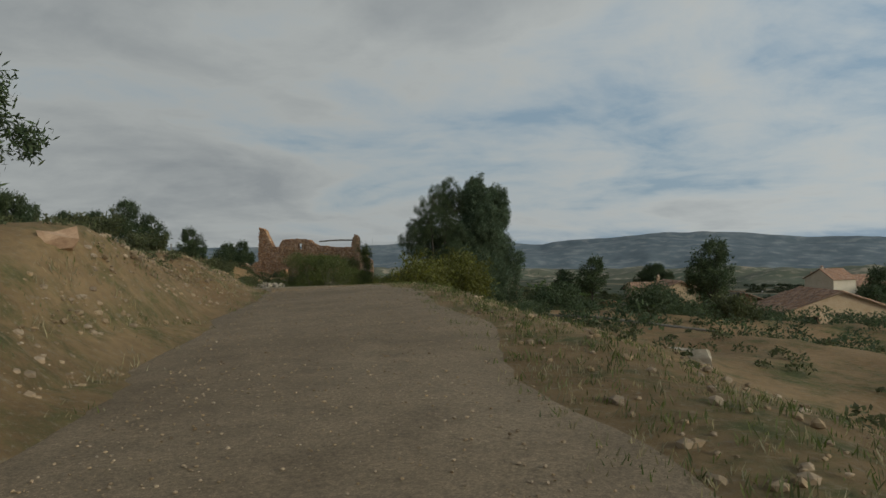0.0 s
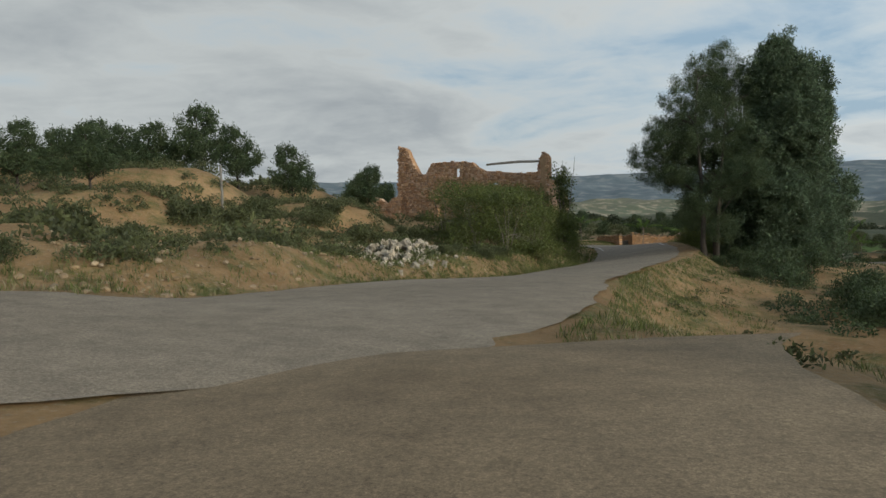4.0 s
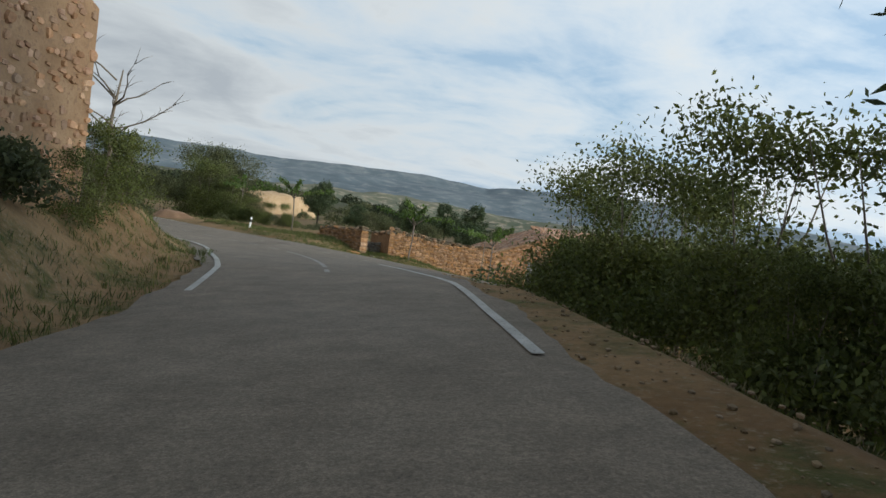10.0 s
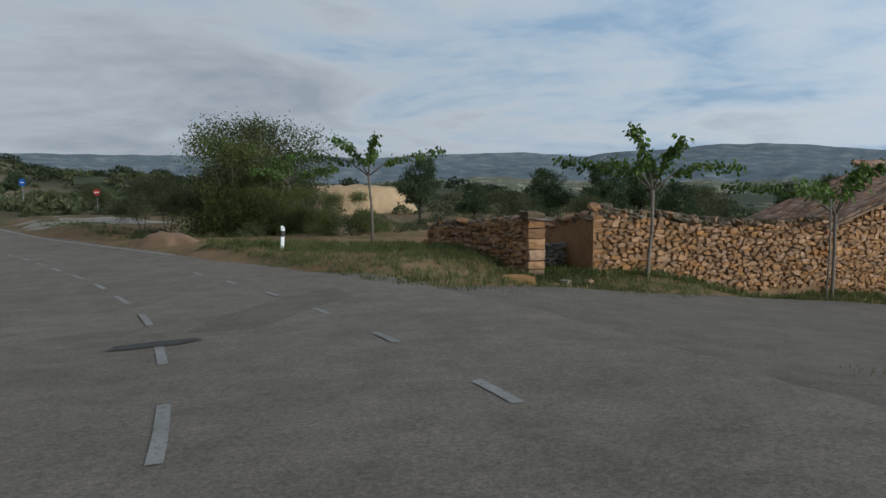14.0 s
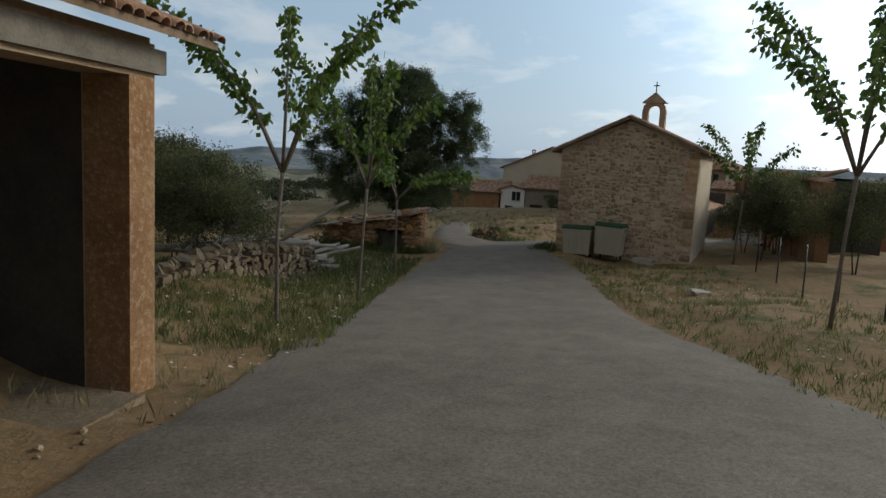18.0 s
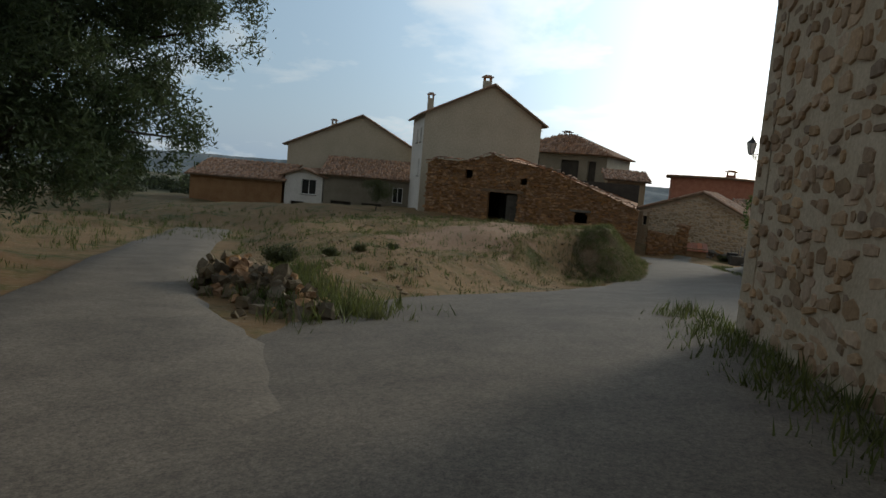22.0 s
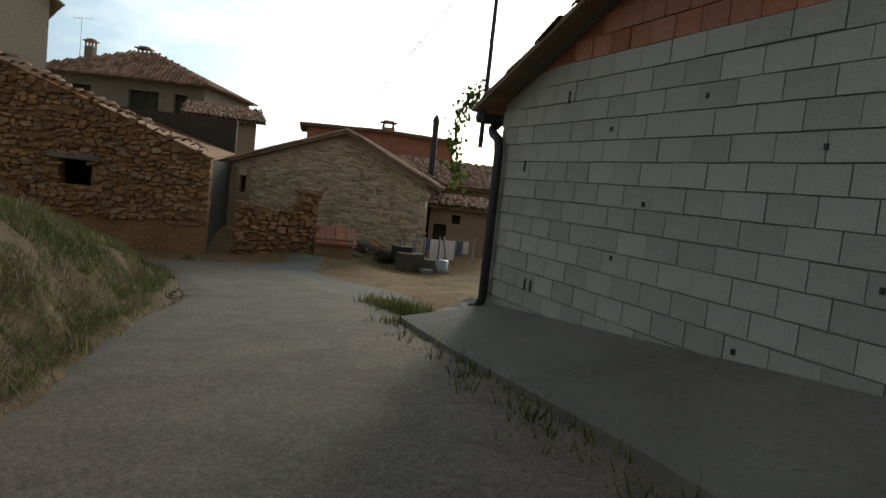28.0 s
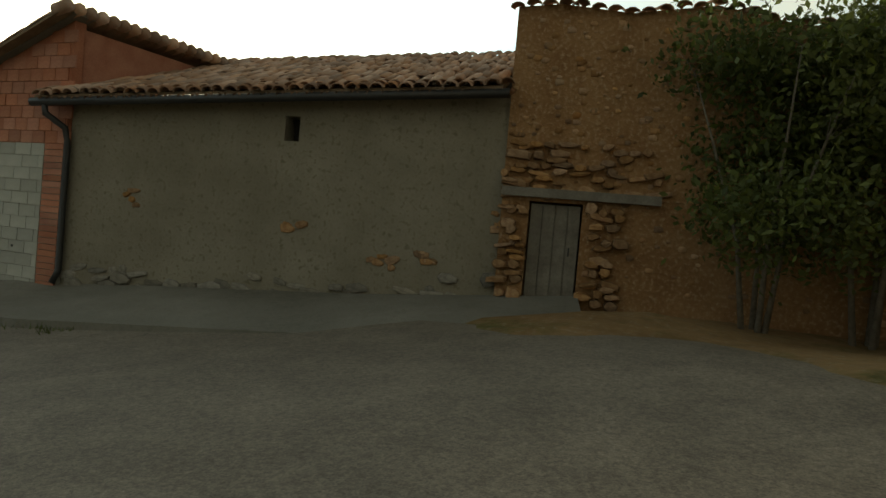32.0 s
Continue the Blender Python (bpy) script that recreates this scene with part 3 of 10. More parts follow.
# heights of open ground away from the way
LAND_WEST = [(-6, 4, 1.2), (-9, 3, 2.2), (-8, 12, 1.9), (-14, 10, 3.2), (-10, 20, 1.5), (-12, 28, 0.9), (-30, 20, 4.5), (-24, 30, 2.0), (-60, 0, 9), (-55, 60, 6), (-25, 55, 0.2), (-22, 60, -0.6), (-23, 66, -1.2), (-25, 74, -1.2), (-19, 72, -2.5), (-20.2, 79, -2.5), (-18, 84, -3.5), (-28, 80, -0.6), (-33, 70, 1.4), (-40, 85, 3.0), (-30, 90, 0.2), (-22, 84, -2.7), (-20, 93, -2.8), (-18, 100, -3.3), (-28, 104, -2.0), (-45, 110, 1.8), (-80, 120, 7), (-60, 140, 2), (-16.5, 112, -3.9), (-14, 120, -4.8), (-22, 126, -3.8), (-16.6, 131, -6.3)]
LAND_WEST_FAR = [(-20.5, 134, -6.0), (-26, 142, -6.6), (-38, 150, -5.5), (-50, 165, -6.5), (-80, 190, -6), (-120, 230, -4), (-110, 160, 2), (-150, 120, 12), (-60, 240, -11.5), (-45, 220, -11.5), (-40, 260, -10), (-25, 195, -10.8), (-22, 175, -9.8), (-110, 320, -5), (-60, 330, -8), (-20, 260, -9), (-180, 300, 4)]
LAND_EAST = [(6, 0, -0.9), (10, 10, -1.6), (6, 20, -1.2), (4, 30, -1.6), (16, 25, -3.0), (0, 42, -2.2), (12, 50, -4.2), (-3, 58, -3.3), (0, 70, -4.6), (6, 84, -5.4), (3, 94, -5.0), (8, 104, -6.0), (14, 95, -7.0), (2, 114, -5.9), (-0.5, 122, -6.4), (3, 128, -7.4), (2, 136, -8.0), (10, 138, -9.2), (20, 110, -8.2), (40, 60, -9), (30, 130, -10.2), (60, 100, -12), (70, 20, -10), (25, 146, -10.9), (36, 148, -11.6)]
LAND_NORTH = [(-10, 149, -7.9), (-4.5, 148.5, -8.5), (3, 150.4, -9.5), (10, 152.8, -9.95), (16, 155.6, -10.45), (-8, 158, -8.4), (2, 162, -9.6), (12, 165, -11.0), (21, 160, -11.3), (27, 163, -12.0), (34, 167, -12.4), (24, 175, -13.5), (40, 172, -12.9), (0, 190, -11.5), (-10, 220, -11), (40, 200, -17), (70, 195, -16.5), (60, 178, -13.6), (10, 260, -16), (80, 250, -28)]
LAND_VILLAGE = [(48, 167, -12.5), (55, 165.5, -12.7), (58, 162.5, -12.75), (64, 161.5, -12.35), (66, 159.0, -12.25), (61, 160.9, -12.3), (63.5, 160.0, -12.2), (70, 158.2, -12.55), (73.5, 158.6, -13.2), (62, 168, -12.8), (72, 162, -12.75), (78, 168, -12.9), (84, 172, -13.2), (92, 184, -14.2), (75, 150, -14.0), (88, 150, -14.6), (100, 155, -14.0), (120, 165, -16), (56, 150, -12.3), (51, 151.5, -12.1), (48, 152, -12.05), (62, 140, -12.6), (44, 152, -11.9), (46, 140, -11.9), (100, 120, -14), (140, 140, -18), (130, 200, -24), (90, 60, -12)]


def spine_at(S, X, Y):
    """Distance to a spine, height of its sheet and side offset, for arrays of places."""
    S = np.array(S, float)
    best, hz, lat = np.full(X.shape, 1e9), np.zeros(X.shape), np.zeros(X.shape)
    for a, b in zip(S[:-1], S[1:]):
        d = b[:2] - a[:2]
        L = d @ d
        s = np.clip(((X - a[0]) * d[0] + (Y - a[1]) * d[1]) / L, 0, 1)
        qx, qy = a[0] + d[0] * s, a[1] + d[1] * s
        D = np.hypot(X - qx, Y - qy)
        side = ((X - qx) * d[1] - (Y - qy) * d[0]) / math.sqrt(L)
        z = a[2] + (b[2] - a[2]) * s + np.clip(side, -5, 5) * (a[3] + (b[3] - a[3]) * s)
        m = D < best
        best, hz, lat = np.where(m, D, best), np.where(m, z, hz), np.where(m, side, lat)
    return best, hz, lat


def smooth(a, b, x):
    t = np.clip((x - a) / (b - a), 0, 1)
    return t * t * (3 - 2 * t)


def ripple(X, Y, s, seed=0.0):
    return (np.sin(X * s + 1.3 * np.sin(Y * s * 0.7 + seed) + seed) * np.cos(Y * s * 1.13 + 0.9 * np.sin(X * s * 0.6) + 2 * seed))


WAYS = ((TRACK_SPINE, 2.2), (ROAD_SPINE, 3.9), (STREET_SPINE[2:21], 3.4), (STREET_SPINE[20:], 1.7), (LANE_SPINE, 1.6))


def land(X, Y):
    """Height of the ground."""
    X, Y = np.asarray(X, float), np.asarray(Y, float)
    num, den = np.zeros(X.shape), np.zeros(X.shape)
    for P in (LAND_WEST, LAND_WEST_FAR, LAND_EAST, LAND_NORTH, LAND_VILLAGE):
        for x, y, z in P:
            w = 1 / ((X - x) ** 2 + (Y - y) ** 2 + 2.0) ** 1.9
            num += w * z
            den += w
    for S, _ in WAYS:
        for x, y, z, _ in S:
            w = 0.6 / ((X - x) ** 2 + (Y - y) ** 2 + 2.0) ** 1.9
            num += w * z
            den += w
    far = np.hypot(X - 10, Y - 110)
    z = num / den
    east = smooth(-0.25, 0.5, ((X - 10) * 0.75 + (Y - 110) * 0.66) / np.maximum(far, 1))
    z = z - smooth(110, 900, far) * 75 * east + smooth(150, 600, far) * 14 * (1 - east) - smooth(600, 2500, far) * 40 * (1 - east)
    z += 0.10 * ripple(X, Y, 0.9) * smooth(400, 200, far) + 0.05 * ripple(X, Y, 2.3, 1.0) * smooth(200, 100, far) + 1.5 * ripple(X, Y, 0.02, 2.0) * smooth(150, 400, far)
    for S, half in WAYS:
        D, h, _ = spine_at(S, X, Y)
        w = smooth(half + 2.2, half + 0.2, D)
        z = z * (1 - w) + (h - 0.06) * w
    return z


def land_at(x, y):
    return float(land(np.array([x]), np.array([y]))[0])


def axis_steps(lo, hi, step, out, grow=1.13):
    mid = list(np.arange(lo, hi, step))
    a, s = [], step
    x = lo
    while x > -out:
        s *= grow
        x -= s
        a.append(x)
    b, s = [], step
    x = mid[-1]
    while x < out:
        s *= grow
        x += s
        b.append(x)
    return np.array(a[::-1] + mid + b)


def build_ground():
    xs, ys = axis_steps(-34, 90, 0.75, 4700), axis_steps(-6, 186, 0.75, 4700)
    X, Y = np.meshgrid(xs, ys)
    Z = land(X, Y)
    nx, ny = len(xs), len(ys)
    v = np.stack([X, Y, Z], -1).reshape(-1, 3)
    i = np.arange(nx * ny).reshape(ny, nx)
    f = np.stack([i[:-1, :-1], i[:-1, 1:], i[1:, 1:], i[1:, :-1]], -1).reshape(-1, 4)
    me = bpy.data.meshes.new("ground")
    me.from_pydata(v.tolist(), [], f.tolist())
    me.materials.append(GROUND)
    me.polygons.foreach_set("use_smooth", np.ones(len(me.polygons), bool))
    o = new("ground", me)
    tagged(o, "dry stony hillside ground with thin grass and scrub", "ground", kind="structure")


build_ground()


def ribbon(name, S, left, right, mat, label, lift=0.0, step=0.5, across=6, edge=0.3, category="road", kind="structure", seed=3, fall=0.05):
    """A sheet along a spine, with a ragged edge; left and right: offsets, or functions of the length along it."""
    rng = random.Random(seed)
    S = np.array(S, float)
    run = np.r_[0, np.cumsum(np.hypot(*np.diff(S[:, :2], axis=0).T))]
    t = np.arange(0, run[-1], step)
    x, y, z, c = (np.interp(t, run, S[:, k]) for k in range(4))
    k = max(1, int(2.5 / step))
    ker = np.ones(2 * k + 1) / (2 * k + 1)
    sm = lambda q: np.convolve(np.pad(q, k, mode="edge"), ker, "valid")  # noqa: E731
    x, y = sm(x), sm(y)
    dx, dy = np.gradient(x), np.gradient(y)
    n = np.hypot(dx, dy)
    rx, ry = dy / n, -dx / n
    g = Geo()
    V = []
    for i in range(len(t)):
        l, r = (q(t[i]) if callable(q) else q for q in (left, right))
        wob = lambda side: 0.5 + 0.55 * noise.noise((t[i] * 0.45, side + seed * 3.7, 0.3)) + 0.45 * noise.noise((t[i] * 1.9, side + seed * 5.1, 4.3))  # noqa: E731
        l, r = l - wob(11.0) * edge, r + wob(47.0) * edge
        for j in range(across + 1):
            o = l + (r - l) * j / across
            drop = fall if j in (0, across) else 0.0
            V.append((x[i] + rx[i] * o, y[i] + ry[i] * o, z[i] + max(-5, min(5, o)) * c[i] + lift - drop))
    w = across + 1
    g.add(V, [(i * w + j, i * w + j + 1, (i + 1) * w + j + 1, (i + 1) * w + j) for i in range(len(t) - 1) for j in range(across)])
    return tagged(g.ob(name, mat, smooth=True), label, category, kind=kind)


def steps(*pts):
    xs, vs = zip(*pts)
    return lambda t: float(np.interp(t, xs, vs))


# ---- ways ----
_run = np.r_[0, np.cumsum([math.dist(a[:2], b[:2]) for a, b in zip(ROAD_SPINE[:-1], ROAD_SPINE[1:])])]


def along(y):
    """Length along the road from its western end to the place with this y."""
    return float(np.interp(y, [p[1] for p in ROAD_SPINE], _run))


def by_y(*pts):
    return steps(*[(along(y), v) for y, v in pts])


ribbon("track", TRACK_SPINE, lambda t: -2.2 - 0.9 * min(1.0, max(0.0, (36 - t) / 9)) - 0.15 * math.sin(t * 0.9) - 0.5 * max(0.0, t - 55), lambda t: 1.65 + 0.3 * math.exp(-((t - 26) / 7) ** 2) + 0.2 * math.sin(t * 0.8) + 0.4 * max(0.0, t - 55), TRACK, "rutted beige gravel and earth track", lift=0.015, seed=1)
ribbon("road", ROAD_SPINE, by_y((33, -3.3), (50, -3.9), (85, -3.9), (92, -3.5), (112, -3.0), (118, -3.1), (126, -4.0), (150, -4.2), (270, -3.8)), by_y((33, 3.2), (50, 4.1), (58, 4.25), (62, 4.1), (66, 4.55), (72, 4.65), (80, 4.1), (90, 3.2), (99, 3.1), (108, 3.05), (116, 3.3), (122, 3.9), (130, 4.6), (142, 6.0), (152, 5.8), (170, 4.4), (270, 3.9)), ROADASPHALT, "worn pale grey asphalt road with crumbling edges", lift=0.03, across=8, seed=2, edge=0.35)
ribbon("street", STREET_SPINE[2:], steps((0, -3.2), (3.5, -6), (7.9, -8.3), (12.5, -4.6), (17.5, -3.3), (28, -2.5), (35, -2.4), (40, -2.0), (50, -1.75), (54, -1.35), (57, -1.5), (60, -4.5), (64, -4.5), (68, -3.9), (71, -2.2), (76, -2.3), (81, -2.3), (83, -1.9), (85.4, -1.6), (89, -0.9), (95.5, -0.9)),
       steps((0, 3.2), (4, 4), (7.5, 5), (12.5, 5), (17.5, 4.6), (23.5, 4.3), (32, 4.2), (39, 3.4), (45, 3.8), (50, 3.75), (53, 3.3), (56, 2.5), (60, 2.4), (64, 2.3), (68, 4.5), (72, 6.2), (78, 5.2), (81, 3.2), (85, 1.6), (95.5, 1.3)), ASPHALT, "grey village street with patched asphalt", lift=0.037, across=10, seed=4, edge=0.3)
ribbon("lane", LANE_SPINE, lambda t: -1.3 + 1.5 * max(0.0, (4 - t) / 4), lambda t: 1.3 + 0.9 * min(1.0, max(0.0, (11 - t) / 4)), ASPHALT, "pale narrow side lane through grass", lift=0.042, seed=5, fall=0.3)


def stripe(S, off, t0, t1, width, name="edge_line", dash=None, mat=PAINT):
    """A painted line at an offset beside a spine."""
    S = np.array(S, float)
    run = np.r_[0, np.cumsum(np.hypot(*np.diff(S[:, :2], axis=0).T))]
    g = Geo()
    def at(t, o):
        x, y, z, c = (np.mean([np.interp(t + e, run, S[:, k]) for e in (-2, -1, 0, 1, 2)]) for k in range(4))
        a, b = (np.array([np.interp(t + e, run, S[:, k]) for k in range(2)]) for e in (-2.5, 2.5))
        d = (b - a) / np.linalg.norm(b - a)
        return (x + d[1] * o, y - d[0] * o, z + max(-5, min(5, o)) * c + 0.038)
    t = t0
    while t < t1:
        u = min(t + (dash[0] if dash else t1), t1)
        marks = np.arange(t, u + 0.01, 0.4)
        V = []
        for s in marks:
            o = off(s) if callable(off) else off
            V += [at(s, o - width / 2), at(s, o + width / 2)]
        g.add(V, [(2 * i, 2 * i + 1, 2 * i + 3, 2 * i + 2) for i in range(len(marks) - 1)])
        t = u + (dash[1] if dash else 1e9)
    return tagged(g.ob(name, mat), "worn white painted road line", "road marking", "road lines", "structure")


stripe(ROAD_SPINE, by_y((113, -2.55), (118, -2.75), (124, -3.45), (135, -3.75), (270, -3.4)), along(113.3), along(262), 0.15, "edge_line")
stripe(ROAD_SPINE, by_y((100, 2.7), (110, 2.75), (115, 2.9), (120, 2.65), (125.5, 2.45)), along(106.5), along(124.6), 0.15, "edge_line")
stripe(ROAD_SPINE, by_y((122, 2.6), (145, 2.7)), along(126.6), along(147), 0.11, "junction_line", (1.1, 1.9), FAINTPAINT)
stripe(ROAD_SPINE, 0.05, along(117.5), along(130.7), 0.14, "centre_line", None, FAINTPAINT)
stripe(ROAD_SPINE, 0.05, along(132), along(175), 0.11, "centre_line", (1.6, 1.9), FAINTPAINT)
stripe(ROAD_SPINE, by_y((150, 4.6), (170, 3.8), (270, 3.4)), along(152), along(262), 0.1, "edge_line")


def tar_patch(x, y, rx, ry, turn, seed, mat):
    """A thin mended place in the asphalt."""
    r = random.Random(seed)
    g = Geo()
    ring = []
    for i in range(18):
        a = 2 * math.pi * i / 18
        k = r.uniform(0.75, 1.1)
        u, v = rx * k * math.cos(a), ry * k * math.sin(a)
        X, Y = x + u * math.cos(turn) - v * math.sin(turn), y + u * math.sin(turn) + v * math.cos(turn)
        _, h, _ = spine_at(ROAD_SPINE, np.array([X]), np.array([Y]))
        ring.append((X, Y, float(h[0]) + 0.046))
    _, h, _ = spine_at(ROAD_SPINE, np.array([x]), np.array([y]))
    g.add([(x, y, float(h[0]) + 0.048)] + ring, [(0, i + 1, (i + 1) % 18 + 1) for i in range(18)])
    tagged(g.ob("road_patch", mat), "dark tar patch mended into the asphalt", "road patch", "tar patches", "structure")


WORNTAR = material("worn_tar", (0.11, 0.095, 0.078), (0.15, 0.13, 0.108), scale=1.5, fine=30, rough=0.88, bump=0.3)
TAR = material("tar", (0.055, 0.050, 0.045), (0.085, 0.078, 0.07), scale=1.5, fine=30, rough=0.85, bump=0.3)
tar_patch(-12.0, 136.5, 0.62, 0.24, 0.55, 1, TAR)
tar_patch(-7.9, 91.0, 0.16, 0.5, 0.9, 2, WORNTAR)
tar_patch(-7.0, 93.4, 0.14, 0.36, 1.1, 3, WORNTAR)


# ---- masonry ----
def stone_variants(n, seed, round_=0.55, rough=0.13):
    """Some uneven, rounded stone shapes, each one unit in size."""
    rng = random.Random(seed)
    out = []
    for _ in range(n):
        bm = bmesh.new()
        bmesh.ops.create_cube(bm, size=1.0)
        bmesh.ops.subdivide_edges(bm, edges=bm.edges[:], cuts=1, use_grid_fill=True)
        for v in bm.verts:
            d = v.co.copy()
            s = d.normalized() * 0.56
            v.co = d.lerp(s, round_ * 0.6) + Vector([rng.uniform(-rough, rough) for _ in range(3)]) * 0.7
        bm.verts.ensure_lookup_table()
        out.append((np.array([v.co[:] for v in bm.verts]), [tuple(v.index for v in f.verts) for f in bm.faces]))
        bm.free()
    return out


def faced_stones(n, seed):
    """Angular, uneven building stones, each one unit in size, with a broken outline and a faceted face towards -y."""
    rng = random.Random(seed)
    out = []
    for _ in range(n):
        k = rng.choice((6, 7, 8))
        ring = []
        for i in range(k):
            a = 2 * math.pi * (i + rng.uniform(-0.22, 0.22)) / k + 0.4
            c, q = math.cos(a), math.sin(a)
            r = 0.54 / max(abs(c), abs(q)) * rng.uniform(0.84, 1.02)
            r = min(r, 0.68)
            ring.append((c * r, q * r))
        V = [(x, 0.5, z) for x, z in ring] + [(x * rng.uniform(0.95, 1.0), rng.uniform(-0.32, -0.12), z * rng.uniform(0.95, 1.0)) for x, z in ring] + [(x * rng.uniform(0.74, 0.9), rng.uniform(-0.55, -0.42), z * rng.uniform(0.74, 0.9)) for x, z in ring]
        F = [(b * k + i, (b + 1) * k + i, (b + 1) * k + (i + 1) % k, b * k + (i + 1) % k) for b in (0, 1) for i in range(k)]
        F.append(tuple(2 * k + i for i in range(k))[::-1])
        out.append((np.array(V), F))
    return out


ROUGHSTONES = faced_stones(9, 11)
SQUARESTONES = stone_variants(5, 12, 0.22, 0.07)


def stone_meshes(variants, mat, name="stone", smooth_=False):
    out = []
    for v, f in variants:
        g = Geo()
        g.add(v, f)
        out.append(g.mesh(name, mat, smooth_))
    return out


MESH_WARM = stone_meshes(ROUGHSTONES, STONE)
MESH_GREY = stone_meshes(ROUGHSTONES, GREYSTONE)
MESH_CHAP = stone_meshes(ROUGHSTONES, CHAPSTONE)
MESH_COTTAGE = stone_meshes(ROUGHSTONES, COTTAGESTONE)
MESH_QUOIN = stone_meshes(SQUARESTONES, STONE)
MESH_CHAPQUOIN = stone_meshes(SQUARESTONES, CHAPSTONE)
BLOCKY = stone_variants(7, 15, 0.2, 0.2)
MESH_WHITE = stone_meshes(BLOCKY, WHITESTONE, "rock")
MESH_FIELD = stone_meshes(BLOCKY, GREYSTONE)
MESH_TAN = stone_meshes(BLOCKY, STONE)
MESH_SLAB = stone_meshes(SQUARESTONES, GREYSTONE, "slab")
MESH_RUIN = stone_meshes(ROUGHSTONES, RUINSTONE)
MESH_CAP = stone_meshes(stone_variants(7, 26, 0.5, 0.15), FIELDSTONE)


def inside(x, z, holes):
    return any(a < x < b and c < z < d for a, b, c, d in holes)


def stone_face(parent, length, top, meshes, variants, joined, course=(0.11, 0.19), width=(0.16, 0.42), holes=(), y=0.0, depth=0.16, single=300, bottom=None, seed=1, spread=1.0, start=0.0, gap=0.018, name="stone", near=None):
    """Lays uneven courses of stones on the face y of a wall that runs along local x; the first ones, nearest to `near`, are parts of their own."""
    rng = random.Random(seed)
    bottom = bottom or (lambda x: 0.0)
    spots = []
    z = -0.45
    zmax = max(top(start + length * i / 40) for i in range(41))
    while z < zmax:
        h = rng.uniform(*course)
        x = start - rng.random() * 0.2
        while x < start + length:
            w = rng.uniform(*width) * (1.25 if rng.random() < 0.12 else 1)
            hh = h * rng.uniform(0.75, 1.5)
            cx, cz = x + w / 2, z + h / 2 + rng.uniform(-0.05, 0.05)
            x += w
            if cx < start or cx > start + length or cz + hh * 0.3 > top(cx) or cz < bottom(cx) - 0.12 or inside(cx, cz, holes):
                continue
            if rng.random() > spread:
                continue
            spots.append((cx, y + rng.uniform(-0.03, 0.02), cz, w - gap, depth * rng.uniform(0.8, 1.25), hh - gap * 0.8, rng.uniform(-0.24, 0.24), rng.randrange(len(meshes))))
        z += h
    if near is not None:
        spots.sort(key=lambda s: (s[0] - near[0]) ** 2 + (s[2] - near[1]) ** 2)
    rest = Geo()
    for i, (cx, cy, cz, w, d, h, tilt, k) in enumerate(spots):
        if i < single:
            o = new(name, meshes[k])
            o.parent = parent
            o.matrix_basis = Matrix.LocRotScale((cx, cy, cz), Euler((0, tilt, 0)), (w, d, h))
        else:
            v, f = variants[k]
            c, s = math.cos(tilt), math.sin(tilt)
            p = v * (w, d, h)
            rest.add(np.stack([p[:, 0] * c + p[:, 2] * s + cx, p[:, 1] + cy, -p[:, 0] * s + p[:, 2] * c + cz], -1), f)
    if rest.n:
        rest.ob("masonry", joined, parent, False, kind="stuff")


def wall_core(parent, length, top, mat, thick=0.4, y=0.0, holes=(), bottom=-0.6, start=0.0, name="core", breaks=(), label=""):
    """The body of a wall along local x from face y backwards (+y), with openings cut through it and a top that may slope."""
    xs = sorted({start, start + length, *breaks, *[h[0] for h in holes], *[h[1] for h in holes]})
    xs = [x for x in xs if start <= x <= start + length]
    g = Geo()
    for a, b in zip(xs[:-1], xs[1:]):
        if b - a < 1e-4:
            continue
        m = (a + b) / 2
        levels = [bottom]
        for h in sorted((h for h in holes if h[0] < m < h[1]), key=lambda h: h[2]):
            levels += [h[2], h[3]]
        levels.append(None)
        for lo, hi in zip(levels[::2], levels[1::2]):
            za, zb = (top(a + 1e-4), top(b - 1e-4)) if hi is None else (hi, hi)
            if max(za, zb) - lo < 1e-3:
                continue
            g.prism([(a, y, lo), (b, y, lo), (b, y + thick, lo), (a, y + thick, lo)], [(a, y, za), (b, y, zb), (b, y + thick, zb), (a, y + thick, za)])
    g.weld()
    return g.ob(name, mat, parent, label=label)


def tile_shape():
    """One clay barrel tile, 0.45 long along +y and 0.2 wide, with thickness."""
    g = Geo()
    V, seg = [], 5
    for y, r in ((0, 0.105), (0.45, 0.085)):
        for k in range(seg + 1):
            a = math.pi * k / seg
            V.append((-r * math.cos(a), y, r * 0.75 * math.sin(a)))
        for k in range(seg + 1):
            a = math.pi * k / seg
            V.append((-(r - 0.014) * math.cos(a), y, (r - 0.014) * 0.75 * math.sin(a) - 0.004))
    w = 2 * (seg + 1)
    f = [(k, k + 1, w + k + 1, w + k) for k in range(seg)]
    f += [(k + seg + 2, k + seg + 1, w + k + seg + 1, w + k + seg + 2) for k in range(seg)]
    f += [(k + 1, k, seg + 1 + k, seg + 2 + k) for k in range(seg)]
    return np.array(V), f


TILE_V, TILE_F = tile_shape()
_g = Geo()
_g.add(TILE_V, TILE_F)
TILE_MESH = _g.mesh("tile", TILE, True)


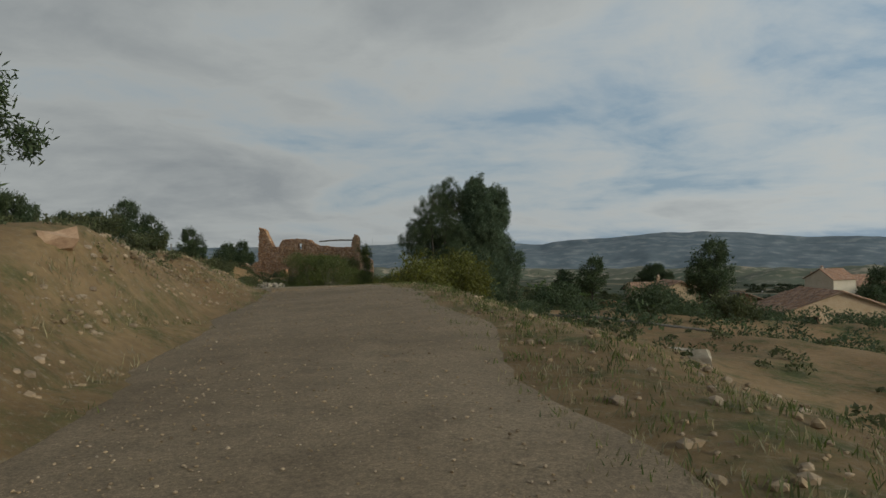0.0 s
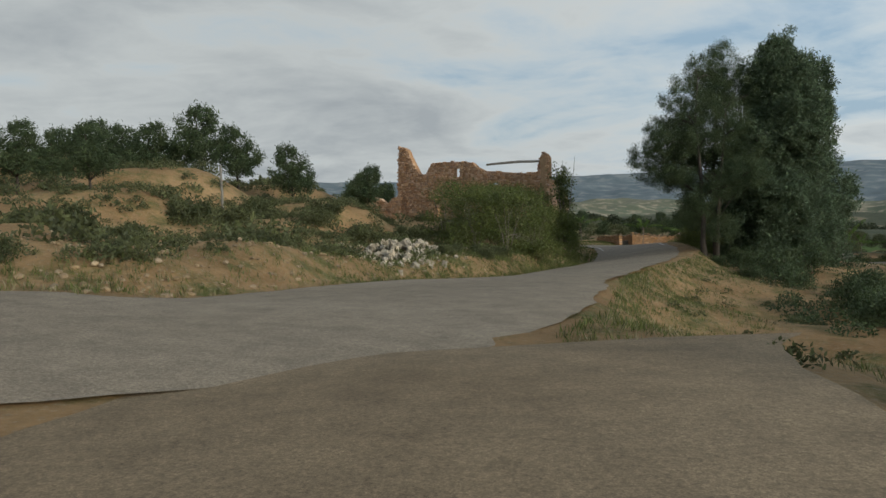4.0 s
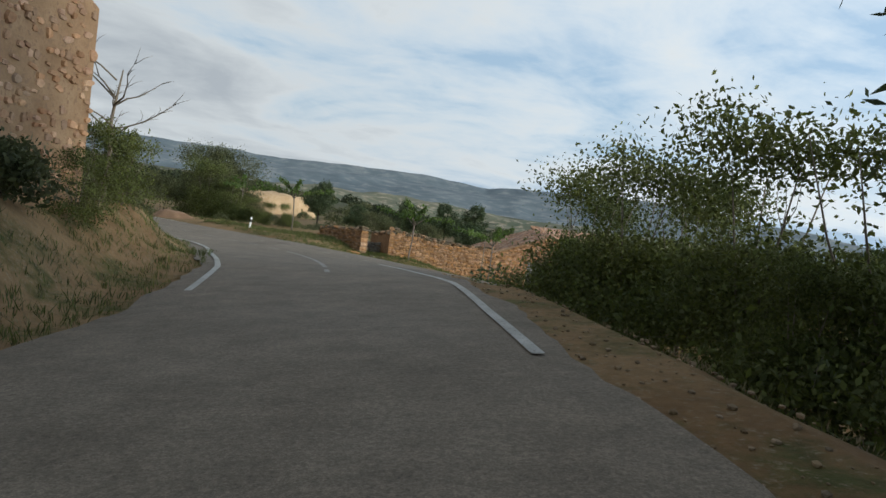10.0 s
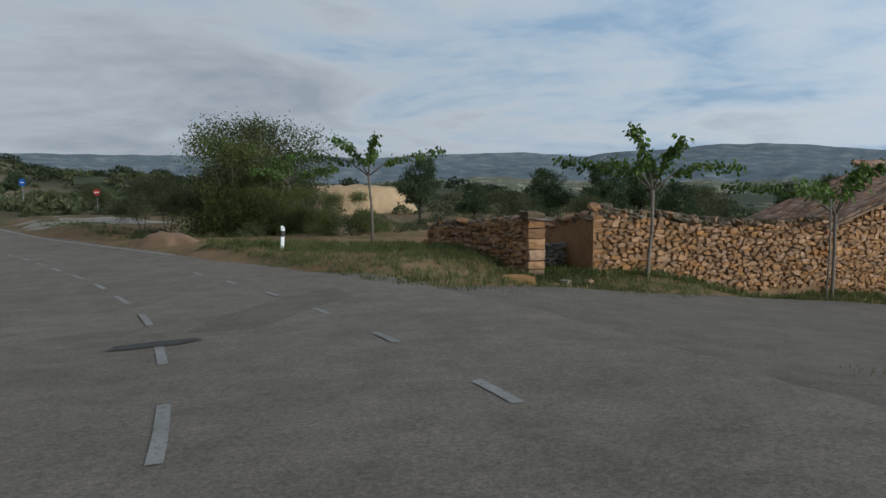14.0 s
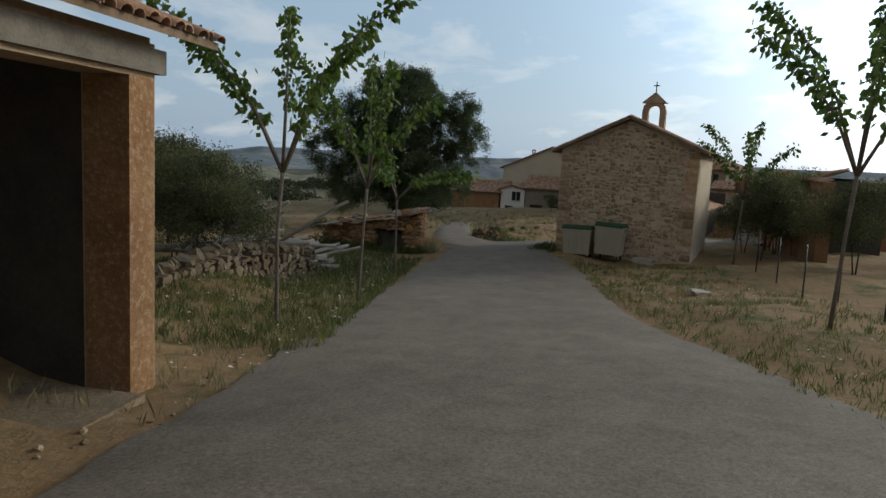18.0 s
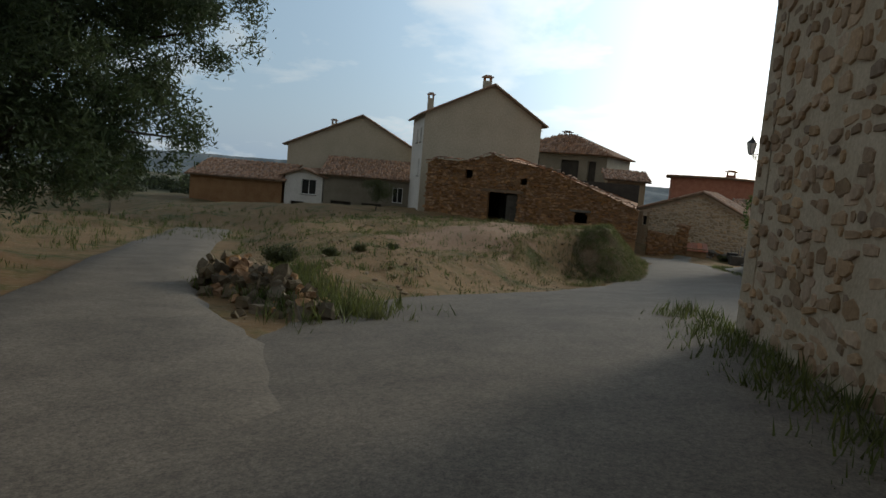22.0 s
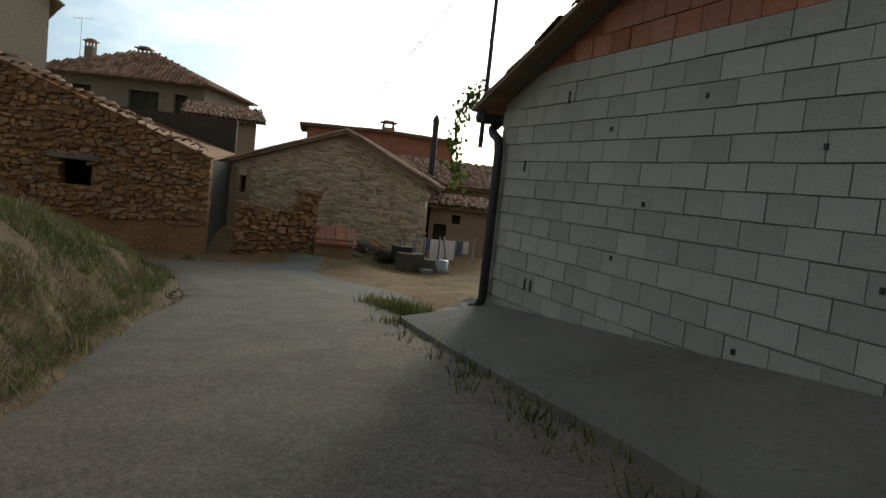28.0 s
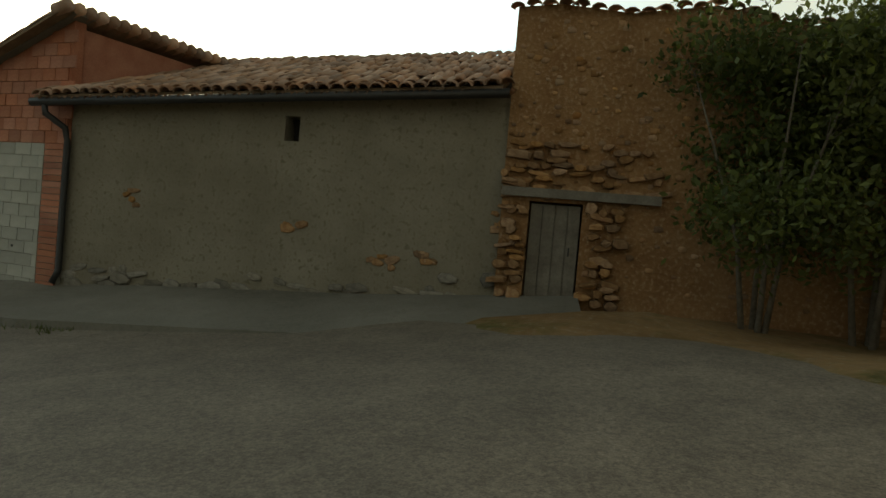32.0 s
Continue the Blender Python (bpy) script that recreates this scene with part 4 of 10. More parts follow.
def tiled_roof(parent, width, run, rise, z0, y0=0.0, x0=0.0, single=0, seed=1, mess=0.02, thick=0.1, back=False, deck=BEAM, fall=None, name="roof_slope", skip=0.0):
    """A slope of barrel tiles: eave along local x at height z0, rising by `rise` over `run` in +y (or -y if back)."""
    rng = random.Random(seed)
    sy = -1 if back else 1
    pitch = math.atan2(rise, run)
    slope = math.hypot(run, rise)
    g = Geo()
    pts = [(x0, y0, z0 - thick), (x0 + width, y0, z0 - thick), (x0 + width, y0 + sy * run, z0 + rise - thick), (x0, y0 + sy * run, z0 + rise - thick)]
    if back:
        pts = pts[::-1]
    g.prism(pts, [(x, y, z + thick * 0.75) for x, y, z in pts])
    roof = g.ob(name, deck, parent)
    cols, rows = int(width / 0.205) + 1, max(1, int(slope / 0.34 + 0.5))
    spots = []
    for r in range(rows):
        for c in range(cols):
            if rng.random() < skip:
                continue
            x = x0 + (c + 0.5) * width / cols + rng.uniform(-mess, mess)
            s = r * slope / rows - 0.08 + rng.uniform(-mess, mess)
            spots.append((r, x, s, rng.uniform(-mess, mess) * 3, rng.uniform(0, mess * 0.6)))
    rest = Geo()
    for i, (r, x, s, yaw, up) in enumerate(spots):
        y, z = y0 + sy * s * math.cos(pitch), z0 + s * math.sin(pitch) - 0.015 + up
        rot = Euler((pitch + 0.05, 0, yaw)) if not back else Euler((pitch + 0.05, 0, math.pi + yaw), "XYZ")
        m = Matrix.LocRotScale((x, y, z), rot, None)
        if back:
            m = Matrix.Translation((x, y, z)) @ Euler((0, 0, math.pi + yaw)).to_matrix().to_4x4() @ Euler((pitch + 0.05, 0, 0)).to_matrix().to_4x4()
        if i < single:
            o = new("tile", TILE_MESH)
            o.parent = roof
            o.matrix_basis = m
        else:
            a = np.array(m)
            rest.add(TILE_V @ a[:3, :3].T + a[:3, 3], TILE_F)
    if rest.n:
        rest.ob("tiling", TILE_J, roof, True, kind="stuff")
    return roof


def blocks(name, mat, parent, *boxes, label=""):
    """Plain wall blocks, each a part of its own: centre and size."""
    for c, d in boxes:
        g = Geo()
        g.box(c, d)
        g.ob(name, mat, parent, label=label)


def frame_at(x, y, z, dx, dy):
    """A pose whose local x runs along (dx, dy) on the plan."""
    return pose(x, y, z, 0, 0, math.degrees(math.atan2(dy, dx)))


def door_leaf(parent, x0, x1, z0, z1, y, mat, planks=5, handle=True, name="door", label=""):
    d = Geo()
    w = (x1 - x0) / planks
    d.box(((x0 + x1) / 2, y + 0.04, (z0 + z1) / 2), (x1 - x0 - 0.02, 0.03, z1 - z0 - 0.02))
    door = d.ob(name, mat, parent, label=label)
    for i in range(planks):
        g = Geo()
        g.box((x0 + w * (i + 0.5), y + 0.01, (z0 + z1) / 2), (w - 0.012, 0.03, z1 - z0 - 0.03))
        g.ob("plank", mat, door)
    if handle:
        g = Geo()
        g.tube([(x1 - 0.12, y - 0.03, (z0 + z1) / 2), (x1 - 0.12, y - 0.05, (z0 + z1) / 2 + 0.06), (x1 - 0.12, y - 0.03, (z0 + z1) / 2 + 0.12)], [0.01] * 3, 5)
        g.ob("handle", IRON, door)
    return door


def window_unit(parent, x0, x1, z0, z1, y, frame_mat=WHITEPAINT, name="window", deep=0.12, bars=True):
    """A window set back in its opening: frame, two panes and a sill."""
    g = Geo()
    t = 0.05
    yy = y + deep
    g.box(((x0 + x1) / 2, yy, z1 - t / 2), (x1 - x0, 0.05, t)); g.box(((x0 + x1) / 2, yy, z0 + t / 2), (x1 - x0, 0.05, t))
    g.box((x0 + t / 2, yy, (z0 + z1) / 2), (t, 0.05, z1 - z0 - 2 * t)); g.box((x1 - t / 2, yy, (z0 + z1) / 2), (t, 0.05, z1 - z0 - 2 * t))
    g.box(((x0 + x1) / 2, yy, (z0 + z1) / 2), (t, 0.045, z1 - z0 - 2 * t))
    win = g.ob(name, frame_mat, parent)
    m = (x0 + x1) / 2
    for a, b in ((x0 + t, m - t / 2), (m + t / 2, x1 - t)):
        p = Geo()
        p.box(((a + b) / 2, yy + 0.01, (z0 + z1) / 2), (b - a, 0.012, z1 - z0 - 2 * t))
        p.ob("pane", GLASS, win)
    s = Geo()
    s.box((m, y + 0.02, z0 - 0.03), (x1 - x0 + 0.12, 0.2, 0.05))
    s.ob("sill", CONCRETE, win)
    return win


def chimney(parent, x, y, z, h=1.1, w=0.5, mat=CREAM):
    g = Geo()
    g.box((x, y, z + h / 2 - 0.2), (w, w, h + 0.4))
    c = g.ob("chimney", mat, parent)
    k = Geo()
    for a in (-1, 1):
        for b in (-1, 1):
            k.box((x + a * w * 0.4, y + b * w * 0.4, z + h + 0.12), (0.08, 0.08, 0.24))
    k.box((x, y, z + h + 0.28), (w * 1.35, w * 1.35, 0.07))
    k.box((x, y, z + h + 0.36), (w * 0.8, w * 0.8, 0.09))
    k.ob("cowl", TILE, c)
    return c


def antenna(parent, x, y, z, h=2.0):
    g = Geo()
    g.tube([(x, y, z), (x, y, z + h)], [0.02, 0.015], 5)
    g.tube([(x - 0.5, y, z + h - 0.1), (x + 0.6, y, z + h - 0.05)], [0.01] * 2, 4)
    for i in range(6):
        g.tube([(x - 0.4 + i * 0.18, y - 0.2, z + h - 0.09), (x - 0.4 + i * 0.18, y + 0.2, z + h - 0.09)], [0.006] * 2, 4)
    g.ob("antenna", GALV, parent)


def linear(*pts):
    xs, zs = zip(*pts)
    return lambda x: float(np.interp(x, xs, zs))


# ---- yard with its dry-stone wall, gate pillar and stone store ----
WD = (0.958, 0.287)


def yard_wall():
    base = empty("yard_wall", frame_at(-4.45, 149.15, -8.75, *WD), "dry-stone yard wall of ochre stones with a ragged top", "stone wall")
    top = linear((0, 2.05), (0.4, 2.1), (1.2, 1.95), (2.0, 2.0), (3.2, 1.78), (5.0, 1.62), (6.5, 1.66), (8.0, 1.72), (9.6, 1.5), (11.2, 1.3))
    low = linear((0, 0.0), (11.2, -1.05))
    wall_core(base, 11.1, lambda x: top(x) - 0.12, MORTAR, 0.45, 0.1, bottom=-1.6, breaks=[i * 0.8 for i in range(14)])
    stone_face(base, 11.1, top, MESH_WARM, ROUGHSTONES, STONE_J, bottom=low, y=0.08, single=300, near=(5.0, 0.6), seed=5, course=(0.075, 0.15), width=(0.13, 0.36), gap=0.012)
    # loose weathered cap stones
    rng = random.Random(9)
    for i in range(84):
        x = (i % 56) * 0.2 + rng.uniform(0, 0.12)
        lift = 0.02 if i < 56 else 0.11
        o = new("cap_stone", (MESH_TAN if i % 4 == 0 else MESH_CAP)[i % 7])
        o.parent = base
        o.matrix_basis = Matrix.LocRotScale((x, 0.26 + rng.uniform(-0.14, 0.14), top(x) + lift + (0.22 * rng.random() if x < 0.9 else 0)), Euler((rng.uniform(-0.25, 0.25), rng.uniform(-0.3, 0.3), rng.uniform(-1, 1))), (rng.uniform(0.18, 0.4), rng.uniform(0.25, 0.4), rng.uniform(0.09, 0.17)))
    # end jamb of the gateway, with plaster patch
    g = Geo()
    g.box((0.02, 0.4, 0.9), (0.3, 0.75, 2.3))
    g.ob("jamb", EARTHWALL, base, label="worn reddish earth gateway jamb")
    # return wall of the gateway running back from the street
    g = Geo()
    g.prism([(-0.1, 0.7, -0.4), (0.3, 0.7, -0.4), (0.3, 5.0, -0.4), (-0.1, 5.0, -0.4)], [(-0.1, 0.7, 1.9), (0.3, 0.7, 1.9), (0.3, 5.0, 1.5), (-0.1, 5.0, 1.5)])
    g.ob("return_wall", EARTHWALL, base, label="orange earth plaster on the return of the gateway")
    for i in range(16):
        o = new("cap_stone", (MESH_TAN if i % 2 else MESH_CAP)[i % 7])
        o.parent = base
        o.matrix_basis = Matrix.LocRotScale((0.1 + rng.uniform(-0.12, 0.12), 0.3 + (i % 8) * 0.6, 1.95 - 0.08 * (i % 8) + 0.14 * (i // 8)), Euler((rng.uniform(-0.2, 0.2), rng.uniform(-0.2, 0.2), rng.uniform(-1, 1))), (rng.uniform(0.3, 0.5), 0.5, rng.uniform(0.12, 0.2)))

    west = empty("yard_wall", frame_at(-9.9, 152.5, -8.45, 0.615, -0.789), "dry-stone yard wall running back from the gate pillar", "stone wall")
    topw = linear((0, 1.1), (1.5, 1.3), (3.0, 1.5), (4.4, 1.72), (5.3, 1.74))
    wall_core(west, 5.3, lambda x: topw(x) - 0.1, MORTAR, 0.4, 0.08, bottom=-0.6, breaks=[i * 0.6 for i in range(1, 9)])
    stone_face(west, 5.3, topw, MESH_WARM, ROUGHSTONES, STONE_J, y=0.06, single=120, near=(5, 0.8), seed=6, course=(0.08, 0.15), width=(0.13, 0.34), gap=0.012, bottom=lambda x: -0.35)
    for i in range(34):
        x = (i % 24) * 0.22 + rng.uniform(0, 0.1)
        o = new("cap_stone", (MESH_TAN if i % 3 == 0 else MESH_CAP)[i % 7])
        o.parent = west
        o.matrix_basis = Matrix.LocRotScale((x, 0.24 + rng.uniform(-0.1, 0.1), topw(x) + (0.0 if i < 24 else 0.1)), Euler((rng.uniform(-0.25, 0.25), rng.uniform(-0.3, 0.3), rng.uniform(-1, 1))), (rng.uniform(0.18, 0.36), rng.uniform(0.22, 0.36), rng.uniform(0.08, 0.15)))
    pillar = empty("gate_pillar", frame_at(-6.55, 148.15, -8.42, *WD), "square gate pillar of dressed ochre blocks with a slab cap", "gate pillar")
    rng = random.Random(4)
    z = -0.3
    i = 0
    while z < 1.55:
        h = rng.uniform(0.24, 0.34)
        o = new("block", MESH_QUOIN[i % 5])
        o.parent = pillar
        o.matrix_basis = Matrix.LocRotScale((0.25, 0.25, z + h / 2), Euler((0, 0, rng.uniform(-0.04, 0.04))), (0.52, 0.5, h - 0.02))
        z += h
        i += 1
    o = new("cap_slab", MESH_CAP[0])
    o.parent = pillar
    o.matrix_basis = Matrix.LocRotScale((0.15, 0.25, z + 0.12), Euler((0, 0.05, 0.1)), (0.62, 0.6, 0.22))
    o = new("cap_slab", MESH_FIELD[3])
    o.parent = pillar
    o.matrix_basis = Matrix.LocRotScale((0.3, 0.25, z), Euler((0, 0.04, -0.1)), (0.75, 0.66, 0.07))
    back = empty("yard_wall", frame_at(-6.9, 150.6, -8.75, *WD), "low broken stone wall at the back of the gateway", "stone wall")
    topb = linear((0, 1.25), (1.2, 1.05), (2.6, 1.1))
    wall_core(back, 2.6, lambda x: topb(x) - 0.1, MORTAR, 0.4, 0.1, bottom=-0.8, breaks=(0.8, 1.6))
    stone_face(back, 2.6, topb, MESH_GREY, ROUGHSTONES, GREYSTONE_J, y=0.06, single=120, seed=16, course=(0.06, 0.12), width=(0.12, 0.3), gap=0.006)


yard_wall()


def store():
    """Stone house with a side gable on the street, and the open cart shed joined to it."""
    base = empty("stone_house", frame_at(6.0, 152.28, -9.95, *WD), "small stone house with tiled roof and grey metal door", "house")
    holes = [(0.25, 1.5, -1.0, 2.05)]
    top = linear((-2.7, 2.7), (1.9, 4.35), (3.1, 3.9))
    wall_core(base, 5.8, top, MORTAR, 0.45, 0.06, holes, bottom=-1.0, start=-2.7, breaks=(-1.5, 0, 1.9))
    stone_face(base, 5.8, lambda x: top(x) - 0.05, MESH_WARM, ROUGHSTONES, STONE_J, y=0.04, single=180, near=(0, 1.5), seed=21, start=-2.7, holes=[(0.15, 1.6, -1.0, 2.25)], course=(0.07, 0.14), width=(0.13, 0.36), gap=0.012)
    g = Geo()
    g.box((0.85, 0.02, 2.14), (1.9, 0.2, 0.14))
    g.ob("lintel", OLDWOOD, base)
    door_leaf(base, 0.27, 1.42, 0.0, 2.0, 0.12, METALDOOR, 1, True, "door", "grey sheet-metal door")
    g = Geo()
    g.box((0.85, 0.5, -0.05), (1.6, 0.9, 0.1))
    g.ob("threshold", CONCRETE, base)
    # mono-pitch roof seen from its verge: rises along the street
    ang = math.atan2(1.65, 4.6)
    for name, x0, x1, z0, z1 in (("roof", -3.0, 1.95, 2.65, 4.45), ("roof", 3.4, 1.95, 3.8, 4.45)):
        g = Geo()
        pts = [(x0, -0.15, z0), (x1, -0.15, z1), (x1, 3.9, z1), (x0, 3.9, z0)]
        pts = pts if x1 > x0 else pts[::-1]
        g.prism([(x, y, z - 0.07) for x, y, z in pts], pts)
        roof = g.ob(name, BEAM, base)
        t = Geo()
        L = math.hypot(x1 - x0, z1 - z0)
        rows = int(L / 0.34)
        rng = random.Random(3)
        pitch = math.atan2(z1 - z0, abs(x1 - x0))
        for r in range(rows):
            for c in range(19):
                s = r * L / rows
                sx = 1 if x1 > x0 else -1
                m = Matrix.Translation((x0 + sx * s * math.cos(pitch), -0.05 + c * 0.21 + rng.uniform(-0.02, 0.02), z0 + s * math.sin(pitch) + 0.02)) @ Euler((0, 0, -sx * math.pi / 2)).to_matrix().to_4x4() @ Euler((pitch + 0.05, 0, 0)).to_matrix().to_4x4()
                a = np.array(m)
                t.add(TILE_V @ a[:3, :3].T + a[:3, 3], TILE_F)
        t.ob("tiling", TILE_J, roof, True, kind="stuff")
    blocks("wall", MORTAR, base, ((-2.5, 2.1, 0.9), (0.4, 3.4, 3.4)), ((0.2, 3.65, 0.9), (5.6, 0.4, 3.5)))

    shed = empty("cart_shed", frame_at(8.95, 153.12, -10.0, *WD), "tan plastered cart shed with dark open doorway and tiled roof", "shed")
    holes = [(3.45, 6.38, -1.0, 2.45)]
    top = lambda x: 2.85  # noqa: E731
    wall_core(shed, 6.75, top, PLASTER, 0.5, 0.0, holes, bottom=-1.2, name="wall")
    stone_face(shed, 3.3, lambda x: 2.75, MESH_WARM, ROUGHSTONES, STONE_J, y=-0.01, single=110, near=(1.5, 2.2), seed=31, bottom=lambda x: 1.35 + 0.35 * math.sin(x * 3), spread=0.75, depth=0.1)
    stone_face(shed, 3.3, lambda x: 0.25 + 0.1 * math.sin(x * 5), MESH_WARM, ROUGHSTONES, STONE_J, y=-0.01, single=40, seed=32, bottom=lambda x: -0.3, spread=0.6, depth=0.14, course=(0.14, 0.24))
    g = Geo()
    g.box((4.7, 0.12, 2.62), (4.4, 0.42, 0.24))
    g.ob("lintel", OLDWOOD, shed, label="heavy weathered timber lintel")
    for i in range(9):
        g = Geo()
        g.box((3.5 + i * 0.29, 0.34, 2.52), (0.2, 0.5, 0.09))
        g.ob("plank", BEAM, shed)
    # shade inside the cart shed is put into its inner walls' colour
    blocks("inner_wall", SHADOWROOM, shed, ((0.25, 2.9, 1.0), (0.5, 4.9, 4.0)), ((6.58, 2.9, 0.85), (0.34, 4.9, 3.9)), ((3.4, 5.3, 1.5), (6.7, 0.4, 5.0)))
    g = Geo()
    g.box((6.77, 2.7, 0.85), (0.12, 5.4, 3.9))
    g.ob("wall", PLASTER, shed)
    # the outer jamb is worn back to earth and stones
    blocks("jamb", EARTHWALL, shed, ((6.57, 0.22, 0.62), (0.41, 0.5, 3.66)), label="worn earth jamb of the doorway")
    g = Geo()
    g.box((4.7, 2.3, -1.2), (3.0, 5.2, 1.1))
    g.ob("floor", TRACK, shed)
    tiled_roof(shed, 7.6, 5.7, 1.9, 2.92, -0.45, -0.3, single=150, seed=8, mess=0.035)
    rng = random.Random(2)
    for i in range(12):
        o = new("roof_stone", MESH_FIELD[i % 7])
        o.parent = shed
        o.matrix_basis = Matrix.LocRotScale((0.4 + i * 0.58, 0.0 + rng.uniform(0, 0.35), 3.18 + rng.uniform(0, 0.1)), Euler((0.3, rng.uniform(-0.2, 0.2), rng.uniform(-2, 2))), (rng.uniform(0.22, 0.42), 0.3, 0.17))


store()


# ---- chapel ----
def chapel():
    base = empty("chapel", frame_at(39.9, 158.55, -12.3, 0.04, -0.999), "stone chapel with a gabled front, tiled eaves and a small belfry", "chapel")
    # local x runs along the gable towards the south, local y back along the nave
    W = 5.65
    top = linear((0, 4.78), (W / 2 - 0.1, 6.1), (W, 4.95))
    wall_core(base, W, lambda x: top(x), PALEMORTAR, 0.5, 0.06, bottom=-0.8, breaks=(W / 2,), name="gable_wall")
    stone_face(base, W - 0.7, lambda x: top(x) - 0.1, MESH_CHAP, ROUGHSTONES, CHAPSTONE_J, y=0.062, single=300, near=(1.6, 2.0), seed=41, start=0.35, course=(0.085, 0.16), width=(0.1, 0.32), depth=0.045, gap=0.036, spread=0.9)
    rng = random.Random(6)
    for side, x in ((0, 0.24), (1, W - 0.24)):
        z = -0.3
        i = 0
        while z < (4.5 if side == 0 else 4.65):
            h = rng.uniform(0.28, 0.4)
            w = 0.62 if i % 2 else 0.42
            o = new("quoin", MESH_CHAPQUOIN[i % 5])
            o.parent = base
            o.matrix_basis = Matrix.LocRotScale((x + (w / 2 - 0.24) * (1 if side == 0 else -1), 0.235, z + h / 2), Euler((0, 0, 0)), (w, 0.42, h - 0.025))
            z += h
            i += 1
    blocks("wall", PALEMORTAR, base, ((0.25, 3.5, 1.98), (0.5, 5.9, 5.55)), ((W - 0.25, 3.5, 2.06), (0.5, 5.9, 5.7)))
    rear = new("rear_wall")
    rear.parent = base
    rear.matrix_basis = pose(0, 6.45, 0)
    wall_core(rear, W, lambda x: top(x), PALEMORTAR, 0.4, 0.05, bottom=-0.8, breaks=(W / 2,), name="gable_wall")
    # the street side is laid in the same stone
    side = new("side_wall")
    side.parent = base
    side.matrix_basis = pose(0, 6.8, 0, 0, 0, -90)
    tagged(side, label="rubble side wall of the chapel")
    stone_face(side, 6.6, lambda x: 4.7, MESH_CHAP, ROUGHSTONES, CHAPSTONE_J, y=0.01, single=0, seed=43, course=(0.085, 0.16), width=(0.1, 0.32), depth=0.035, gap=0.036, spread=0.9)
    for back, x0, w in ((False, -0.35, W / 2 + 0.35), (True, W + 0.35, W / 2 + 0.35)):
        rise = 1.5 if not back else 1.36
        slope = new("roof")
        slope.parent = base
        slope.matrix_basis = pose(x0, 7.05 if not back else -0.3, 0, 0, 0, -90 if not back else 90)
        tiled_roof(slope, 7.35, w, rise, 4.70 if not back else 4.86, 0, 0, single=0, seed=7, name="tile_bed")
    # stone cornice slabs under the verge
    for a, b in (((-0.35, 4.64), (W / 2 - 0.1, 6.14)), ((W / 2 - 0.1, 6.14), (W + 0.35, 4.80))):
        n = 9
        for i in range(n):
            g = Geo()
            t0, t1 = i / n, (i + 0.96) / n
            p = [(a[0] + (b[0] - a[0]) * t, a[1] + (b[1] - a[1]) * t) for t in (t0, t1)]
            g.prism([(p[0][0], -0.22, p[0][1]), (p[1][0], -0.22, p[1][1]), (p[1][0], 0.3, p[1][1]), (p[0][0], 0.3, p[0][1])],
                    [(p[0][0], -0.22, p[0][1] + 0.09), (p[1][0], -0.22, p[1][1] + 0.09), (p[1][0], 0.3, p[1][1] + 0.09), (p[0][0], 0.3, p[0][1] + 0.09)])
            g.ob("verge_slab", CHAPSTONE, base)
    # belfry: two piers, an arch and a cross at the far end
    bel = Geo()
    cx, by = W / 2 - 0.1, 6.6
    z = 5.85
    for s in (-1, 1):
        bel.box((cx + s * 0.42, by, z + 0.5), (0.28, 0.4, 1.3))
    for i in range(7):
        a0, a1 = math.pi * i / 7, math.pi * (i + 1) / 7
        ring = [(cx - r * math.cos(a), z + 1.1 + r * math.sin(a)) for a, r in ((a0, 0.28), (a0, 0.56), (a1, 0.56), (a1, 0.28))]
        bel.prism([(x, by - 0.2, q) for x, q in ring], [(x, by + 0.2, q) for x, q in ring])
    bel.prism([(cx - 0.6, by - 0.25, z + 1.5), (cx + 0.6, by - 0.25, z + 1.5), (cx + 0.6, by + 0.25, z + 1.5), (cx - 0.6, by + 0.25, z + 1.5)], [(cx - 0.05, by - 0.1, z + 2.0), (cx + 0.05, by - 0.1, z + 2.0), (cx + 0.05, by + 0.1, z + 2.0), (cx - 0.05, by + 0.1, z + 2.0)])
    b = bel.ob("belfry", CHAPSTONE, base)
    g = Geo()
    g.box((cx, by, z + 2.25), (0.05, 0.05, 0.6)); g.box((cx, by, z + 2.35), (0.3, 0.05, 0.05))
    g.ob("cross", IRON, b)
    return base


chapel()


